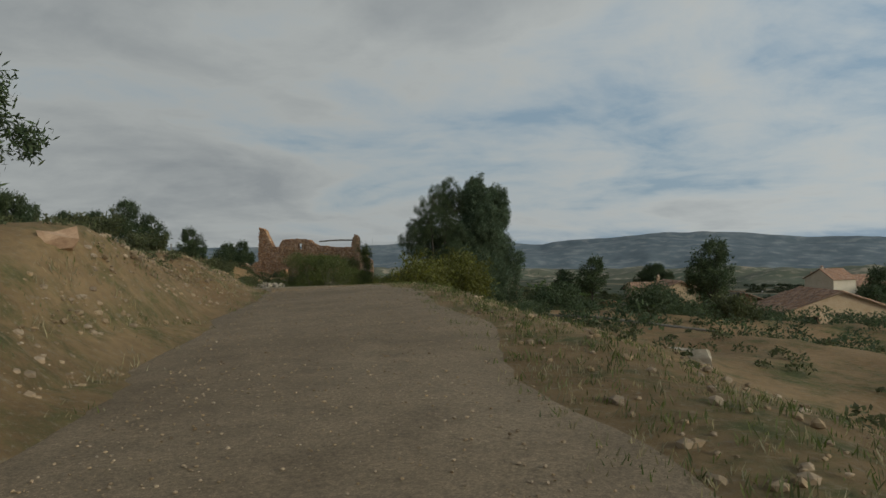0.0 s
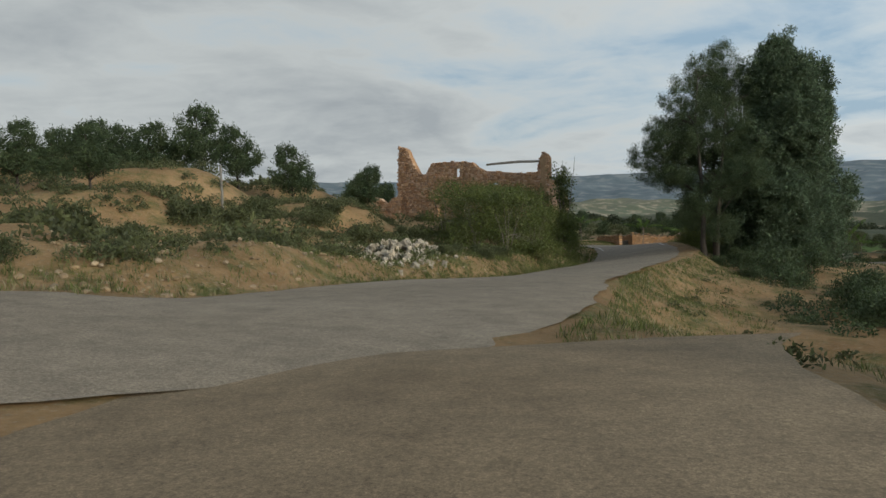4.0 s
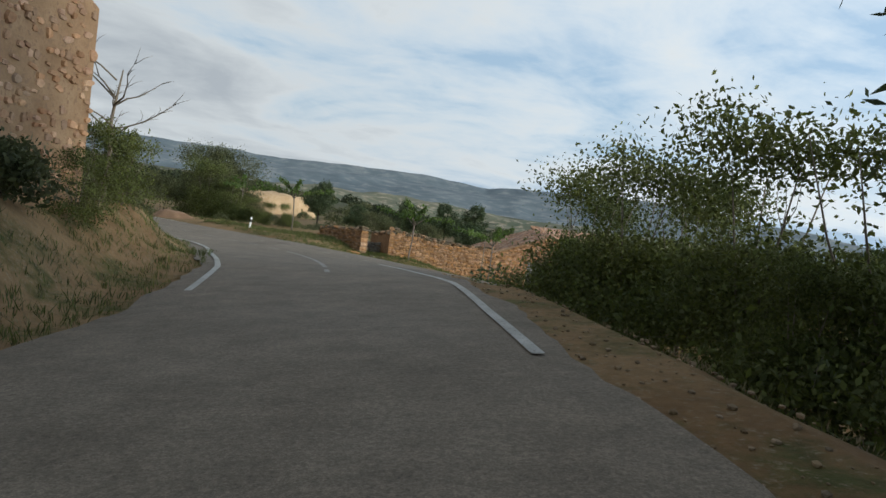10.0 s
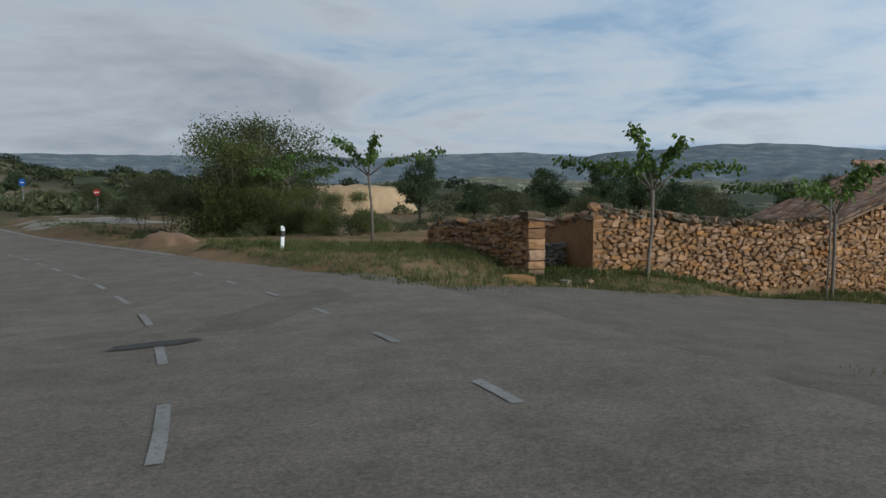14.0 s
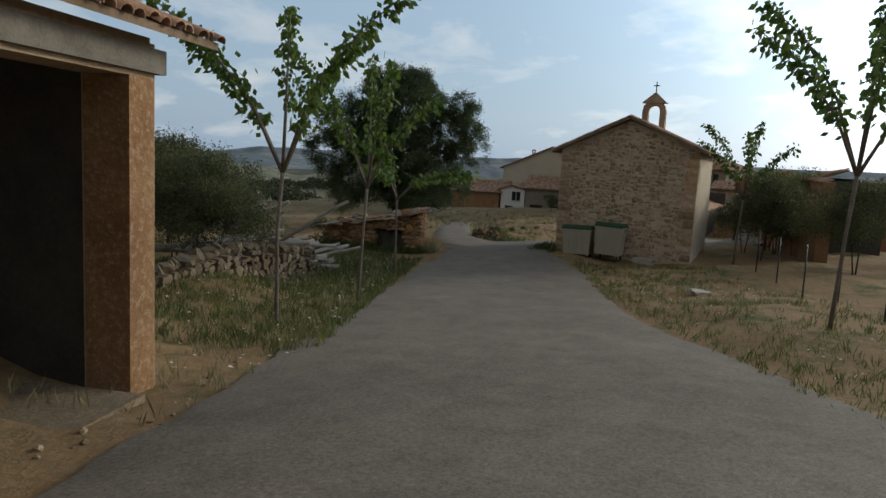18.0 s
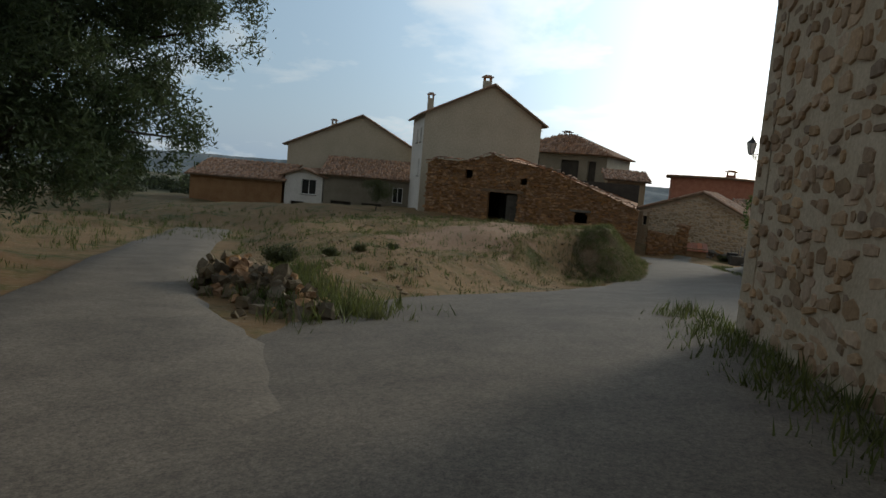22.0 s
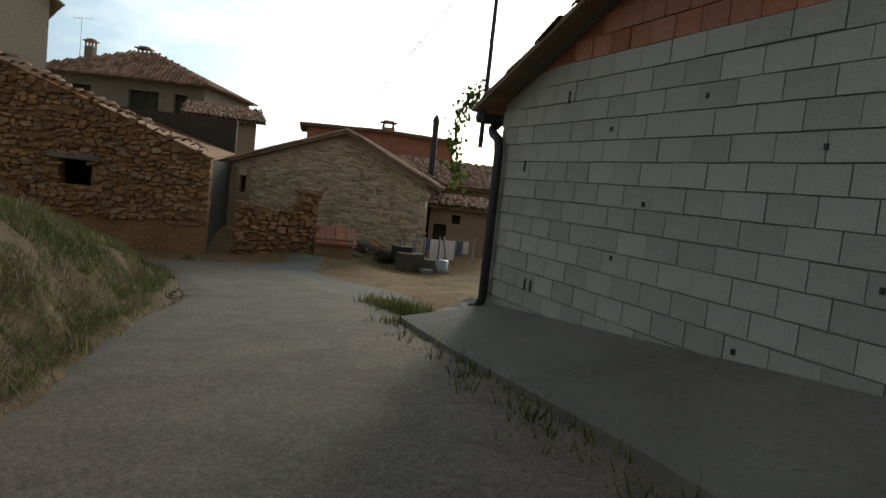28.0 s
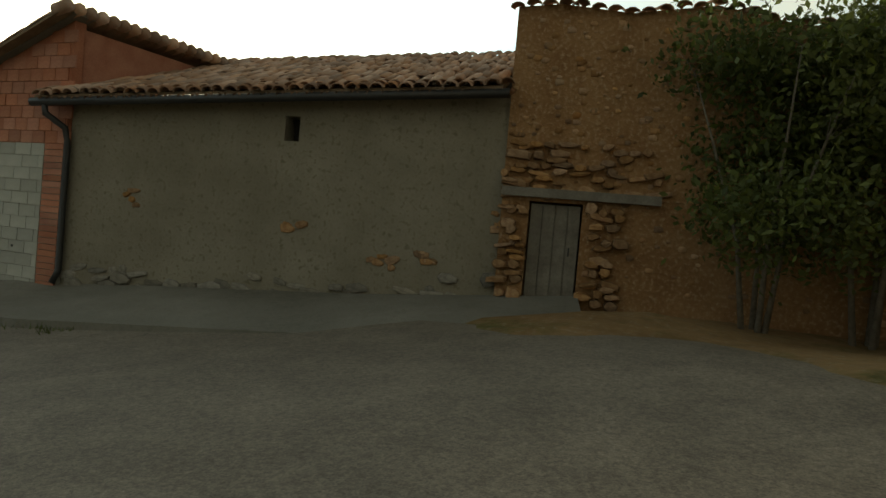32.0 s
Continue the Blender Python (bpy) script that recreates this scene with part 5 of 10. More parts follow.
# ---- waste containers in front of the chapel ----
def container():
    base = empty("waste_container", pose(0, 0, 0), "grey-beige wheeled waste container with a dark green lid", "waste container", "containers by the chapel")
    w, d, h = 1.26, 0.85, 0.95
    g = Geo()
    lo, hi = 0.9, 1.0
    g.prism([(-w / 2 * lo, -d / 2 * lo, 0.2), (w / 2 * lo, -d / 2 * lo, 0.2), (w / 2 * lo, d / 2 * lo, 0.2), (-w / 2 * lo, d / 2 * lo, 0.2)], [(-w / 2, -d / 2, 0.2 + h), (w / 2, -d / 2, 0.2 + h), (w / 2, d / 2, 0.2 + h), (-w / 2, d / 2, 0.2 + h)])
    body = g.ob("body", BINBODY, base)
    g = Geo()
    g.box((0, -d / 2 - 0.015, 0.2 + h - 0.03), (w + 0.08, 0.05, 0.06)); g.box((0, d / 2 + 0.015, 0.2 + h - 0.03), (w + 0.08, 0.05, 0.06))
    g.box((-w / 2 - 0.015, 0, 0.2 + h - 0.03), (0.05, d, 0.06)); g.box((w / 2 + 0.015, 0, 0.2 + h - 0.03), (0.05, d, 0.06))
    g.ob("rim", BINBODY, base)
    for x in (-0.35, 0.0, 0.35):
        g = Geo()
        g.prism([(x - 0.02, -d / 2 * 0.93 - 0.02, 0.25), (x + 0.02, -d / 2 * 0.93 - 0.02, 0.25), (x + 0.02, -d / 2 * 0.93 + 0.03, 0.25), (x - 0.02, -d / 2 * 0.93 + 0.03, 0.25)],
                [(x - 0.02, -d / 2 - 0.012, 1.05), (x + 0.02, -d / 2 - 0.012, 1.05), (x + 0.02, -d / 2 + 0.03, 1.05), (x - 0.02, -d / 2 + 0.03, 1.05)])
        g.ob("rib", BINBODY, body)
    g = Geo()
    n = 6
    ring = [(-d / 2 - 0.05 + (d + 0.1) * i / n, 1.16 + 0.13 * math.sin(math.pi * min(1, i / n * 0.8 + 0.12))) for i in range(n + 1)]
    V = [(x, y, z) for x in (-w / 2 - 0.03, w / 2 + 0.03) for y, z in ring]
    V += [(x, y, 1.15) for x in (-w / 2 - 0.03, w / 2 + 0.03) for y, _ in (ring[0], ring[-1])]
    k = n + 1
    f = [(i, k + i, k + i + 1, i + 1) for i in range(n)] + [tuple(range(k)) + (2 * k + 1, 2 * k), tuple(range(k, 2 * k))[::-1] + (2 * k + 2, 2 * k + 3)]
    f += [(2 * k, 2 * k + 2, k, 0), (2 * k + 1, n, 2 * k - 1, 2 * k + 3), (2 * k, 2 * k + 1, 2 * k + 3, 2 * k + 2)]
    g.add(V, f)
    g.ob("lid", BINLID, base)
    for sx in (-1, 1):
        for sy in (-1, 1):
            g = Geo()
            g.tube([(sx * 0.48 - 0.025, sy * 0.3, 0.09), (sx * 0.48 + 0.025, sy * 0.3, 0.09)], [0.09, 0.09], 12)
            wh = g.ob("wheel", RUBBER, base)
            g = Geo()
            g.box((sx * 0.48, sy * 0.3, 0.17), (0.09, 0.06, 0.08))
            g.ob("fork", GALV, wh)
        g = Geo()
        g.tube([(sx * (w / 2 + 0.02), 0, 1.05), (sx * (w / 2 + 0.1), 0, 1.05)], [0.025, 0.025], 8)
        g.ob("trunnion", GALV, base)
    return base


BIN = container()
BIN.matrix_basis = Matrix.LocRotScale((39.2, 157.30, -12.1), Euler((0, radians(-1.5), radians(-87))), (0.94, 0.94, 1.1))
copy_thing(BIN, Matrix.LocRotScale((39.22, 156.0, -12.02), Euler((0, radians(1.0), radians(-93))), (0.94, 0.94, 1.1)))


# ---- buildings of the village ----
def block_house():
    base = empty("block_house", frame_at(67.35, 153.28, -13.2, -1.0, -0.055), "unfinished house of grey concrete blocks with a red brick gable", "house")
    top = linear((0, 2.5), (6.2, 4.78))
    wall_core(base, 6.2, lambda x: min(2.78, top(x)), BLOCKJOINT, 0.22, 0.012, bottom=-0.5, name="wall", breaks=(0.7614,))
    me = Geo()
    me.box((0, 0, 0), (0.388, 0.03, 0.188))
    blk = me.mesh("block", BLOCK)
    rng = random.Random(1)
    for r in range(-2, 14):
        x = 0.0 - (0.2 if r % 2 else 0)
        while x < 6.0:
            a, b = max(x, 0), min(x + 0.4, 5.72)
            x += 0.4
            if b - a < 0.08 or r * 0.2 + 0.21 > top(a):
                continue
            o = new("block", blk)
            o.parent = base
            o.matrix_basis = Matrix.LocRotScale(((a + b) / 2, 0.003 + rng.uniform(-0.004, 0.004), r * 0.2 + 0.1 + rng.uniform(-0.003, 0.003)), Euler((0, rng.uniform(-0.006, 0.006), rng.uniform(-0.01, 0.01))), ((b - a - rng.uniform(0.006, 0.014)) / 0.388, 1, rng.uniform(0.985, 1.02)))
    # brick pier beside the next house, and the brick gable
    g = Geo()
    for r in range(-2, 28):
        g.box((5.97, 0.0, r * 0.1 + 0.05), (0.44, 0.05, 0.088))
    g.ob("brick_pier", REDBRICK_J, base, label="red brick pier", kind="stuff")
    wall_core(base, 5.4, lambda x: top(x), REDBRICK, 0.2, 0.02, bottom=2.79, name="gable", label="red hollow-brick gable", start=0.8)
    bk = Geo()
    bk.box((0, 0, 0), (0.29, 0.03, 0.19))
    bkm = bk.mesh("brick", REDBRICK)
    for r in range(12):
        x = 0.0 - (0.15 if r % 2 else 0)
        while x < 6.2:
            z = 2.8 + r * 0.2 + 0.1
            cx = x + 0.15
            if 0 < cx < 6.2 and z + 0.06 < top(cx - 0.1):
                o = new("brick", bkm)
                o.parent = base
                o.matrix_basis = pose(cx, 0.01 + rng.uniform(-0.006, 0.006), z, 0, rng.uniform(-0.5, 0.5), 0)
            x += 0.3
    blocks("side_wall", REDBRICK, base, ((6.1, 4.7, 2.05), (0.2, 9.0, 5.2)), ((0.1, 4.7, 0.95), (0.2, 9.0, 3.0)))
    # mono-pitch roof with its verge
    slope = new("roof")
    slope.parent = base
    slope.matrix_basis = pose(-0.3, 9.4, 0, 0, 0, -90)
    tiled_roof(slope, 9.7, 6.6, 2.42, 2.44, 0, 0, seed=3, name="tile_bed", thick=0.06)
    g = Geo()
    for i in range(46):
        g.tube([(6.1, -0.25 + i * 0.21, 4.83), (6.4, -0.25 + i * 0.21, 4.9)], [0.1, 0.1], 8)
    g.ob("ridge_tiling", TILE_J, base, True, kind="stuff")
    g = Geo()
    for a, b in (((-0.25, 2.40), (6.35, 4.80)),):
        g.prism([(a[0], -0.12, a[1]), (b[0], -0.12, b[1]), (b[0], 0.25, b[1]), (a[0], 0.25, a[1])], [(a[0], -0.12, a[1] + 0.07), (b[0], -0.12, b[1] + 0.07), (b[0], 0.25, b[1] + 0.07), (a[0], 0.25, a[1] + 0.07)])
    g.ob("verge", CONCRETE, base)
    # rainwater pipe on the street corner
    g = Geo()
    g.tube([(-0.35, 0.15, 2.36), (-0.33, 0.0, 2.2), (-0.05, -0.1, 2.12), (0.1, -0.1, 2.06), (0.15, -0.1, 1.9), (0.16, -0.1, 0.15), (0.1, -0.12, 0.03), (-0.05, -0.14, 0.0)], [0.055] * 8, 10)
    g.ob("downpipe", IRON, base, True, label="dark grey rain downpipe")
    g = Geo()
    g.tube([(-0.35, -0.2, 2.34), (-0.35, 9.0, 2.34)], [0.08, 0.08], 8)
    g.ob("gutter", IRON, base, True)
    for x, z in ((1.02, 0.46), (1.15, 0.46), (2.55, 0.95), (1.9, 0.12), (4.6, 1.9), (0.7, 1.75), (3.5, 2.3), (2.9, 1.45), (1.5, 2.45), (4.1, 0.5), (2.3, 2.1), (5.1, 1.1)):
        g = Geo()
        g.box((x, -0.014, z), (0.03, 0.02, 0.12 if x < 2 else 0.04))
        g.ob("vent_slot", IRON, base)
    return base


block_house()


def street_lamp():
    m = frame_at(67.55, 153.48, -10.35, 1.0, 0.12)
    base = empty("street_lamp", m, "black wrought-iron lantern on a scrolled bracket and thin pole", "street lamp", "village lanterns")
    g = Geo()
    g.tube([(0, 0, -0.9), (0, 0, 2.35)], [0.03, 0.022], 8)
    g.ob("pole", IRON, base)
    g = Geo()
    g.tube([(0, 0, 1.55), (0.95, 0, 1.55)], [0.02, 0.016], 6)
    for c, r in ((0.22, 0.13), (0.52, 0.10), (0.75, 0.06)):
        g.tube([(c + r * math.cos(a * 0.6), 0, 1.53 - r - r * math.sin(a * 0.6) + 0.02) for a in range(12)], [0.012] * 12, 5)
    g.tube([(0, 0, 1.1), (0.3, 0, 1.32), (0.6, 0, 1.5)], [0.012] * 3, 5)
    g.ob("bracket", IRON, base)
    lantern(base, (0.95, 0, 1.6))
    return base


def lantern(parent, at):
    x, y, z = at
    g = Geo()
    ring = lambda r, h: [(x + r * math.cos(math.pi / 3 * k + 0.5), y + r * math.sin(math.pi / 3 * k + 0.5), z + h) for k in range(6)]  # noqa: E731
    g.prism(ring(0.05, -0.06), ring(0.11, 0.0))
    g.prism(ring(0.21, 0.43), ring(0.06, 0.60))
    g.prism(ring(0.05, 0.60), ring(0.02, 0.72))
    head = g.ob("lantern", IRON, parent)
    for k in range(6):
        b = Geo()
        b.tube([ring(0.11, 0)[k], ring(0.20, 0.43)[k]], [0.012] * 2, 4)
        b.ob("bar", IRON, head)
    p = Geo()
    p.prism(ring(0.10, 0.01), ring(0.185, 0.42))
    p.ob("glass", LAMPGLASS, head)


LAMPGLASS = material("milky_lamp_glass", (0.55, 0.55, 0.52), (0.62, 0.62, 0.6), scale=2, fine=8, rough=0.25, bump=0, spec=0.5)
street_lamp()


def wall_lamp(x, y, z, dx, dy):
    base = empty("wall_lantern", frame_at(x, y, z, dx, dy), "black iron lantern on a short wall bracket", "street lamp", "village lanterns")
    g = Geo()
    g.tube([(0, 0, 0.3), (0, 0, -0.3)], [0.02] * 2, 6)
    g.tube([(0, 0, 0.15), (0.6, 0, 0.12)], [0.018] * 2, 6)
    g.tube([(0, 0, -0.25), (0.2, 0, -0.05), (0.5, 0, 0.1)], [0.012] * 3, 5)
    g.ob("bracket", IRON, base)
    lantern(base, (0.6, 0, 0.18))


wall_lamp(45.7, 158.78, -8.2, 0.04, 1.0)


def rendered_house():
    base = empty("rendered_house", frame_at(61.15, 152.86, -12.65, -0.958, -0.287), "old house with stained grey render and a clay tile roof", "house")
    holes = [(3.62, 3.85, 2.53, 2.9)]
    wall_core(base, 6.95, lambda x: 2.9 + 0.062 * x, RENDER, 0.5, 0.0, holes, bottom=-0.6, breaks=(2, 4), name="wall")
    # near-black block added behind the window slit for its inner shade
    g = Geo()
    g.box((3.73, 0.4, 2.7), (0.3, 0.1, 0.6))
    g.ob("slit_shade", SHADOWROOM, base)
    # places where the render has come off
    rng = random.Random(12)
    for k, (cx, cz, n, sx) in enumerate(((5.26, 0.92, 7, 0.2), (6.05, 0.98, 6, 0.22), (1.2, 1.5, 4, 0.2), (3.9, 1.35, 3, 0.12), (6.9, 1.6, 6, 0.1))):
        for i in range(n):
            o = new("bare_stone", MESH_WARM[(i + k) % 7])
            o.parent = base
            o.matrix_basis = Matrix.LocRotScale((cx + rng.uniform(-sx, sx), 0.0, cz + rng.uniform(-0.12, 0.12)), Euler((0, rng.uniform(-0.3, 0.3), 0)), (rng.uniform(0.1, 0.24), 0.05, rng.uniform(0.06, 0.12)))
    # bare stone footing along the ground
    stone_face(base, 7.0, lambda x: 0.30 + 0.07 * x + 0.1 * math.sin(x * 2.1), MESH_GREY, ROUGHSTONES, GREYSTONE_J, y=0.0, single=90, seed=51, bottom=lambda x: -0.2 + 0.07 * x, depth=0.07, spread=0.7, near=(4, 0.3))
    roof = tiled_roof(base, 7.3, 4.5, 1.6, 3.05, -0.32, -0.25, single=290, seed=13, mess=0.045)
    roof.matrix_basis = pose(0, 0, -0.05, 0, -3.6, 0)
    g = Geo()
    for r in range(2):
        for c in range(33):
            a = np.array(Matrix.Translation((-0.2 + c * 0.222, -0.2 + r * 0.12, 2.94 + 0.0139 * c + r * 0.075)) @ Euler((math.pi + 0.1, 0, 0)).to_matrix().to_4x4() if r == 0 else Matrix.Translation((-0.2 + c * 0.222, -0.34, 3.01 + 0.0139 * c)))
            g.add(TILE_V * (1, 0.5, 1) @ a[:3, :3].T + a[:3, 3], TILE_F)
    g.ob("eave_tiles", TILE_J, base, True, kind="stuff")
    # walls darkened in colour to give the shade behind the slit
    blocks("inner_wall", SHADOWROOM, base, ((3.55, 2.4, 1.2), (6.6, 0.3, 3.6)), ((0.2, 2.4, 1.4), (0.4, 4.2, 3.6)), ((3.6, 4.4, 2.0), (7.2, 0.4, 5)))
    g = Geo()
    g.tube([(-0.45, -0.36, 2.84), (6.95, -0.36, 3.31)], [0.065, 0.065], 8)
    g.ob("gutter", IRON, base, True)
    g = Geo()
    g.tube([(-0.22, -0.36, 2.88), (-0.2, -0.34, 2.68), (-0.02, -0.12, 2.5), (0.02, -0.09, 2.3), (0.02, -0.09, 0.25), (-0.03, -0.16, 0.05)], [0.05] * 6, 10)
    g.ob("downpipe", IRON, base, True, label="dark rain downpipe")
    return base


rendered_house()


def earth_house():
    base = empty("earth_house", frame_at(54.5, 150.89, -12.65, -0.958, -0.287), "red rammed-earth wall with rubble patches and a plank door", "house")
    holes = [(0.38, 1.1, -0.6, 1.92)]
    top = linear((0, 4.55), (0.6, 4.6), (1.5, 4.5), (2.6, 4.62), (3.6, 4.4), (9, 4.3))
    wall_core(base, 9.0, top, EARTHWALL, 0.55, -0.05, holes, bottom=-0.6, breaks=(0.6, 1.5, 2.6, 3.6), name="wall")
    # room shade behind the door is painted into these walls
    g = Geo()
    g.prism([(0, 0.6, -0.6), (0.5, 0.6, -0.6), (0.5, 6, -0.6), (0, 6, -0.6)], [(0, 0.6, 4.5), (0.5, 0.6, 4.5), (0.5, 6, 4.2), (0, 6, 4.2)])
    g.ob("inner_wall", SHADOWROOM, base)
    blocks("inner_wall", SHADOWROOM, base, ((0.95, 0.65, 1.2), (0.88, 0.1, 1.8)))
    stone_face(base, 2.1, lambda x: 2.75 if x < 1.9 else 2.4, MESH_WARM, ROUGHSTONES, STONE_J, y=-0.08, single=70, seed=61, bottom=lambda x: 2.1, spread=0.85, depth=0.12, course=(0.07, 0.13), width=(0.12, 0.34), start=0.0)
    for s0, w in ((0.0, 0.34), (1.16, 0.5)):
        stone_face(base, w, lambda x: 1.95, MESH_WARM, ROUGHSTONES, STONE_J, y=-0.08, single=45, seed=62 + int(s0), bottom=lambda x: 0.45, depth=0.16, course=(0.08, 0.15), width=(0.14, 0.3), start=s0)
    # pebbles that stand out of the earth
    rng = random.Random(5)
    peb = Geo()
    for i in range(420):
        x, z = rng.uniform(0.05, 6.5), rng.uniform(2.2, 4.4) if rng.random() < 0.75 else rng.uniform(0.7, 2.2)
        if inside(x, z, [(0.3, 1.2, 0, 2.0)]):
            continue
        v, f = ROUGHSTONES[i % 7]
        s = rng.uniform(0.03, 0.09)
        peb.add(v * (s * 1.4, 0.03, s) + (x, -0.05, z), f)
    peb.ob("pebble", STONE_J, base, True, kind="stuff")
    g = Geo()
    g.box((1.05, -0.08, 2.03), (2.1, 0.2, 0.12))
    g.ob("lintel", OLDWOOD, base, label="grey weathered timber lintel")
    door_leaf(base, 0.4, 1.08, 0.5, 1.9, 0.02, OLDWOOD, 4, True, "door", "weathered grey plank door")
    t = Geo()
    for c in range(42):
        a = np.array(Matrix.Translation((c * 0.215, -0.17 + rng.uniform(-0.05, 0.03), top(c * 0.215) - 0.03 + rng.uniform(-0.02, 0.02))) @ Euler((0.25, 0, rng.uniform(-0.2, 0.2))).to_matrix().to_4x4())
        t.add(TILE_V * (1, 1.3, 1) @ a[:3, :3].T + a[:3, 3], TILE_F)
    t.ob("cap_tiling", TILE_J, base, True, kind="stuff")


earth_house()


def apron():
    """Concrete apron between the street and the house fronts."""
    g = Geo()
    edge = [(52.5, 153.0, -12.18), (56.0, 153.9, -12.45), (59.5, 154.5, -12.75), (62.5, 154.25, -13.0), (65.5, 154.3, -13.2), (67.5, 154.3, -13.3), (68.2, 153.6, -13.35)]
    wall = [(53.4, 150.6, -12.0), (56.5, 151.5, -12.3), (59.5, 152.4, -12.5), (62.0, 153.0, -12.68), (65.0, 153.15, -12.95), (67.0, 153.25, -13.12), (67.9, 153.25, -13.2)]
    V = []
    for a, b in zip(edge, wall):
        V.append((a[0], a[1] + 0.06, a[2] - 0.6))
        for k in range(4):
            t = k / 3
            V.append((a[0] + (b[0] - a[0]) * t, a[1] + (b[1] - a[1]) * t, a[2] - 0.09 + (b[2] - a[2] + 0.12) * t))
        V.append((b[0], b[1] - 0.3, b[2] + 0.03))
    n = 6
    g.add(V, [(i * n + j + 1, i * n + j, (i + 1) * n + j, (i + 1) * n + j + 1) for i in range(len(edge) - 1) for j in range(n - 1)])
    tagged(g.ob("apron", CONCRETE), "rough sloping concrete apron along house fronts", "pavement", kind="structure")


apron()


def barn():
    base = empty("earth_barn", frame_at(79.2, 168.8, -12.9, -0.12, -0.993), "half-ruined barn of earth and rubble with a dark doorway", "barn")
    top = linear((0, 3.0), (0.5, 3.25), (2.4, 3.2), (3.9, 3.75), (4.6, 3.5), (7.2, 3.1), (9.6, 2.25), (12.2, 1.3))
    holes = [(3.75, 5.5, -0.7, 1.55), (2.3, 2.75, 2.2, 2.7), (5.55, 5.95, 2.1, 2.5), (8.75, 9.5, 0.25, 0.85)]
    wall_core(base, 12.2, lambda x: top(x) - 0.05, EARTHWALL, 0.55, 0.06, holes, bottom=-1.3, breaks=(0.5, 2.4, 3.9, 4.6, 7.2, 9.6))
    stone_face(base, 12.2, top, MESH_WARM, ROUGHSTONES, STONE_J, y=0.04, single=250, near=(9.5, 0.8), seed=71, holes=holes, bottom=lambda x: -0.2 - 0.06 * x, spread=0.95, depth=0.1, course=(0.075, 0.14), width=(0.11, 0.3), gap=0.012)
    # dark-coloured walls and sheets give the barn openings their shade
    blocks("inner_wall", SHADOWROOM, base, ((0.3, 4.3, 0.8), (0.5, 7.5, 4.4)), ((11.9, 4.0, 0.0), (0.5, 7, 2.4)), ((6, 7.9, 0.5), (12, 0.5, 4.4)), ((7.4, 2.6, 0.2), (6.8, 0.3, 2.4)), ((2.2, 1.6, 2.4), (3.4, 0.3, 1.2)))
    g = Geo()
    g.box((4.6, 0.1, 1.65), (2.4, 0.35, 0.16))
    g.ob("lintel", BEAM, base)
    g = Geo()
    g.box((9.1, 0.05, 0.93), (1.15, 0.3, 0.12))
    g.ob("lintel", OLDWOOD, base)
    door_leaf(base, 4.85, 5.45, -0.1, 1.5, 0.2, DARKDOOR, 3, False, "door", "half-open dark plank door leaf")
    # sagging roof behind the wall head and its eave of tiles
    g = Geo()
    pts = [(0.2, 0.4), (4.0, 0.4), (12.0, 0.4), (12.0, 7.5), (4.0, 7.5), (0.2, 7.5)]
    g.prism([(x, y, top(x) - 0.3 + 0.05 * y) for x, y in pts], [(x, y, top(x) - 0.2 + 0.05 * y) for x, y in pts])
    g.ob("roof", TILE, base)
    rng = random.Random(8)
    t = Geo()
    for c in range(57):
        x = c * 0.215
        a = np.array(Matrix.Translation((x, -0.14 + rng.uniform(-0.04, 0.04), top(x) + rng.uniform(-0.02, 0.05))) @ Euler((0.12, 0, rng.uniform(-0.3, 0.3))).to_matrix().to_4x4())
        t.add(TILE_V * (1, 1.2, 1) @ a[:3, :3].T + a[:3, 3], TILE_F)
    t.ob("cap_tiling", TILE_J, base, True, kind="stuff")


barn()


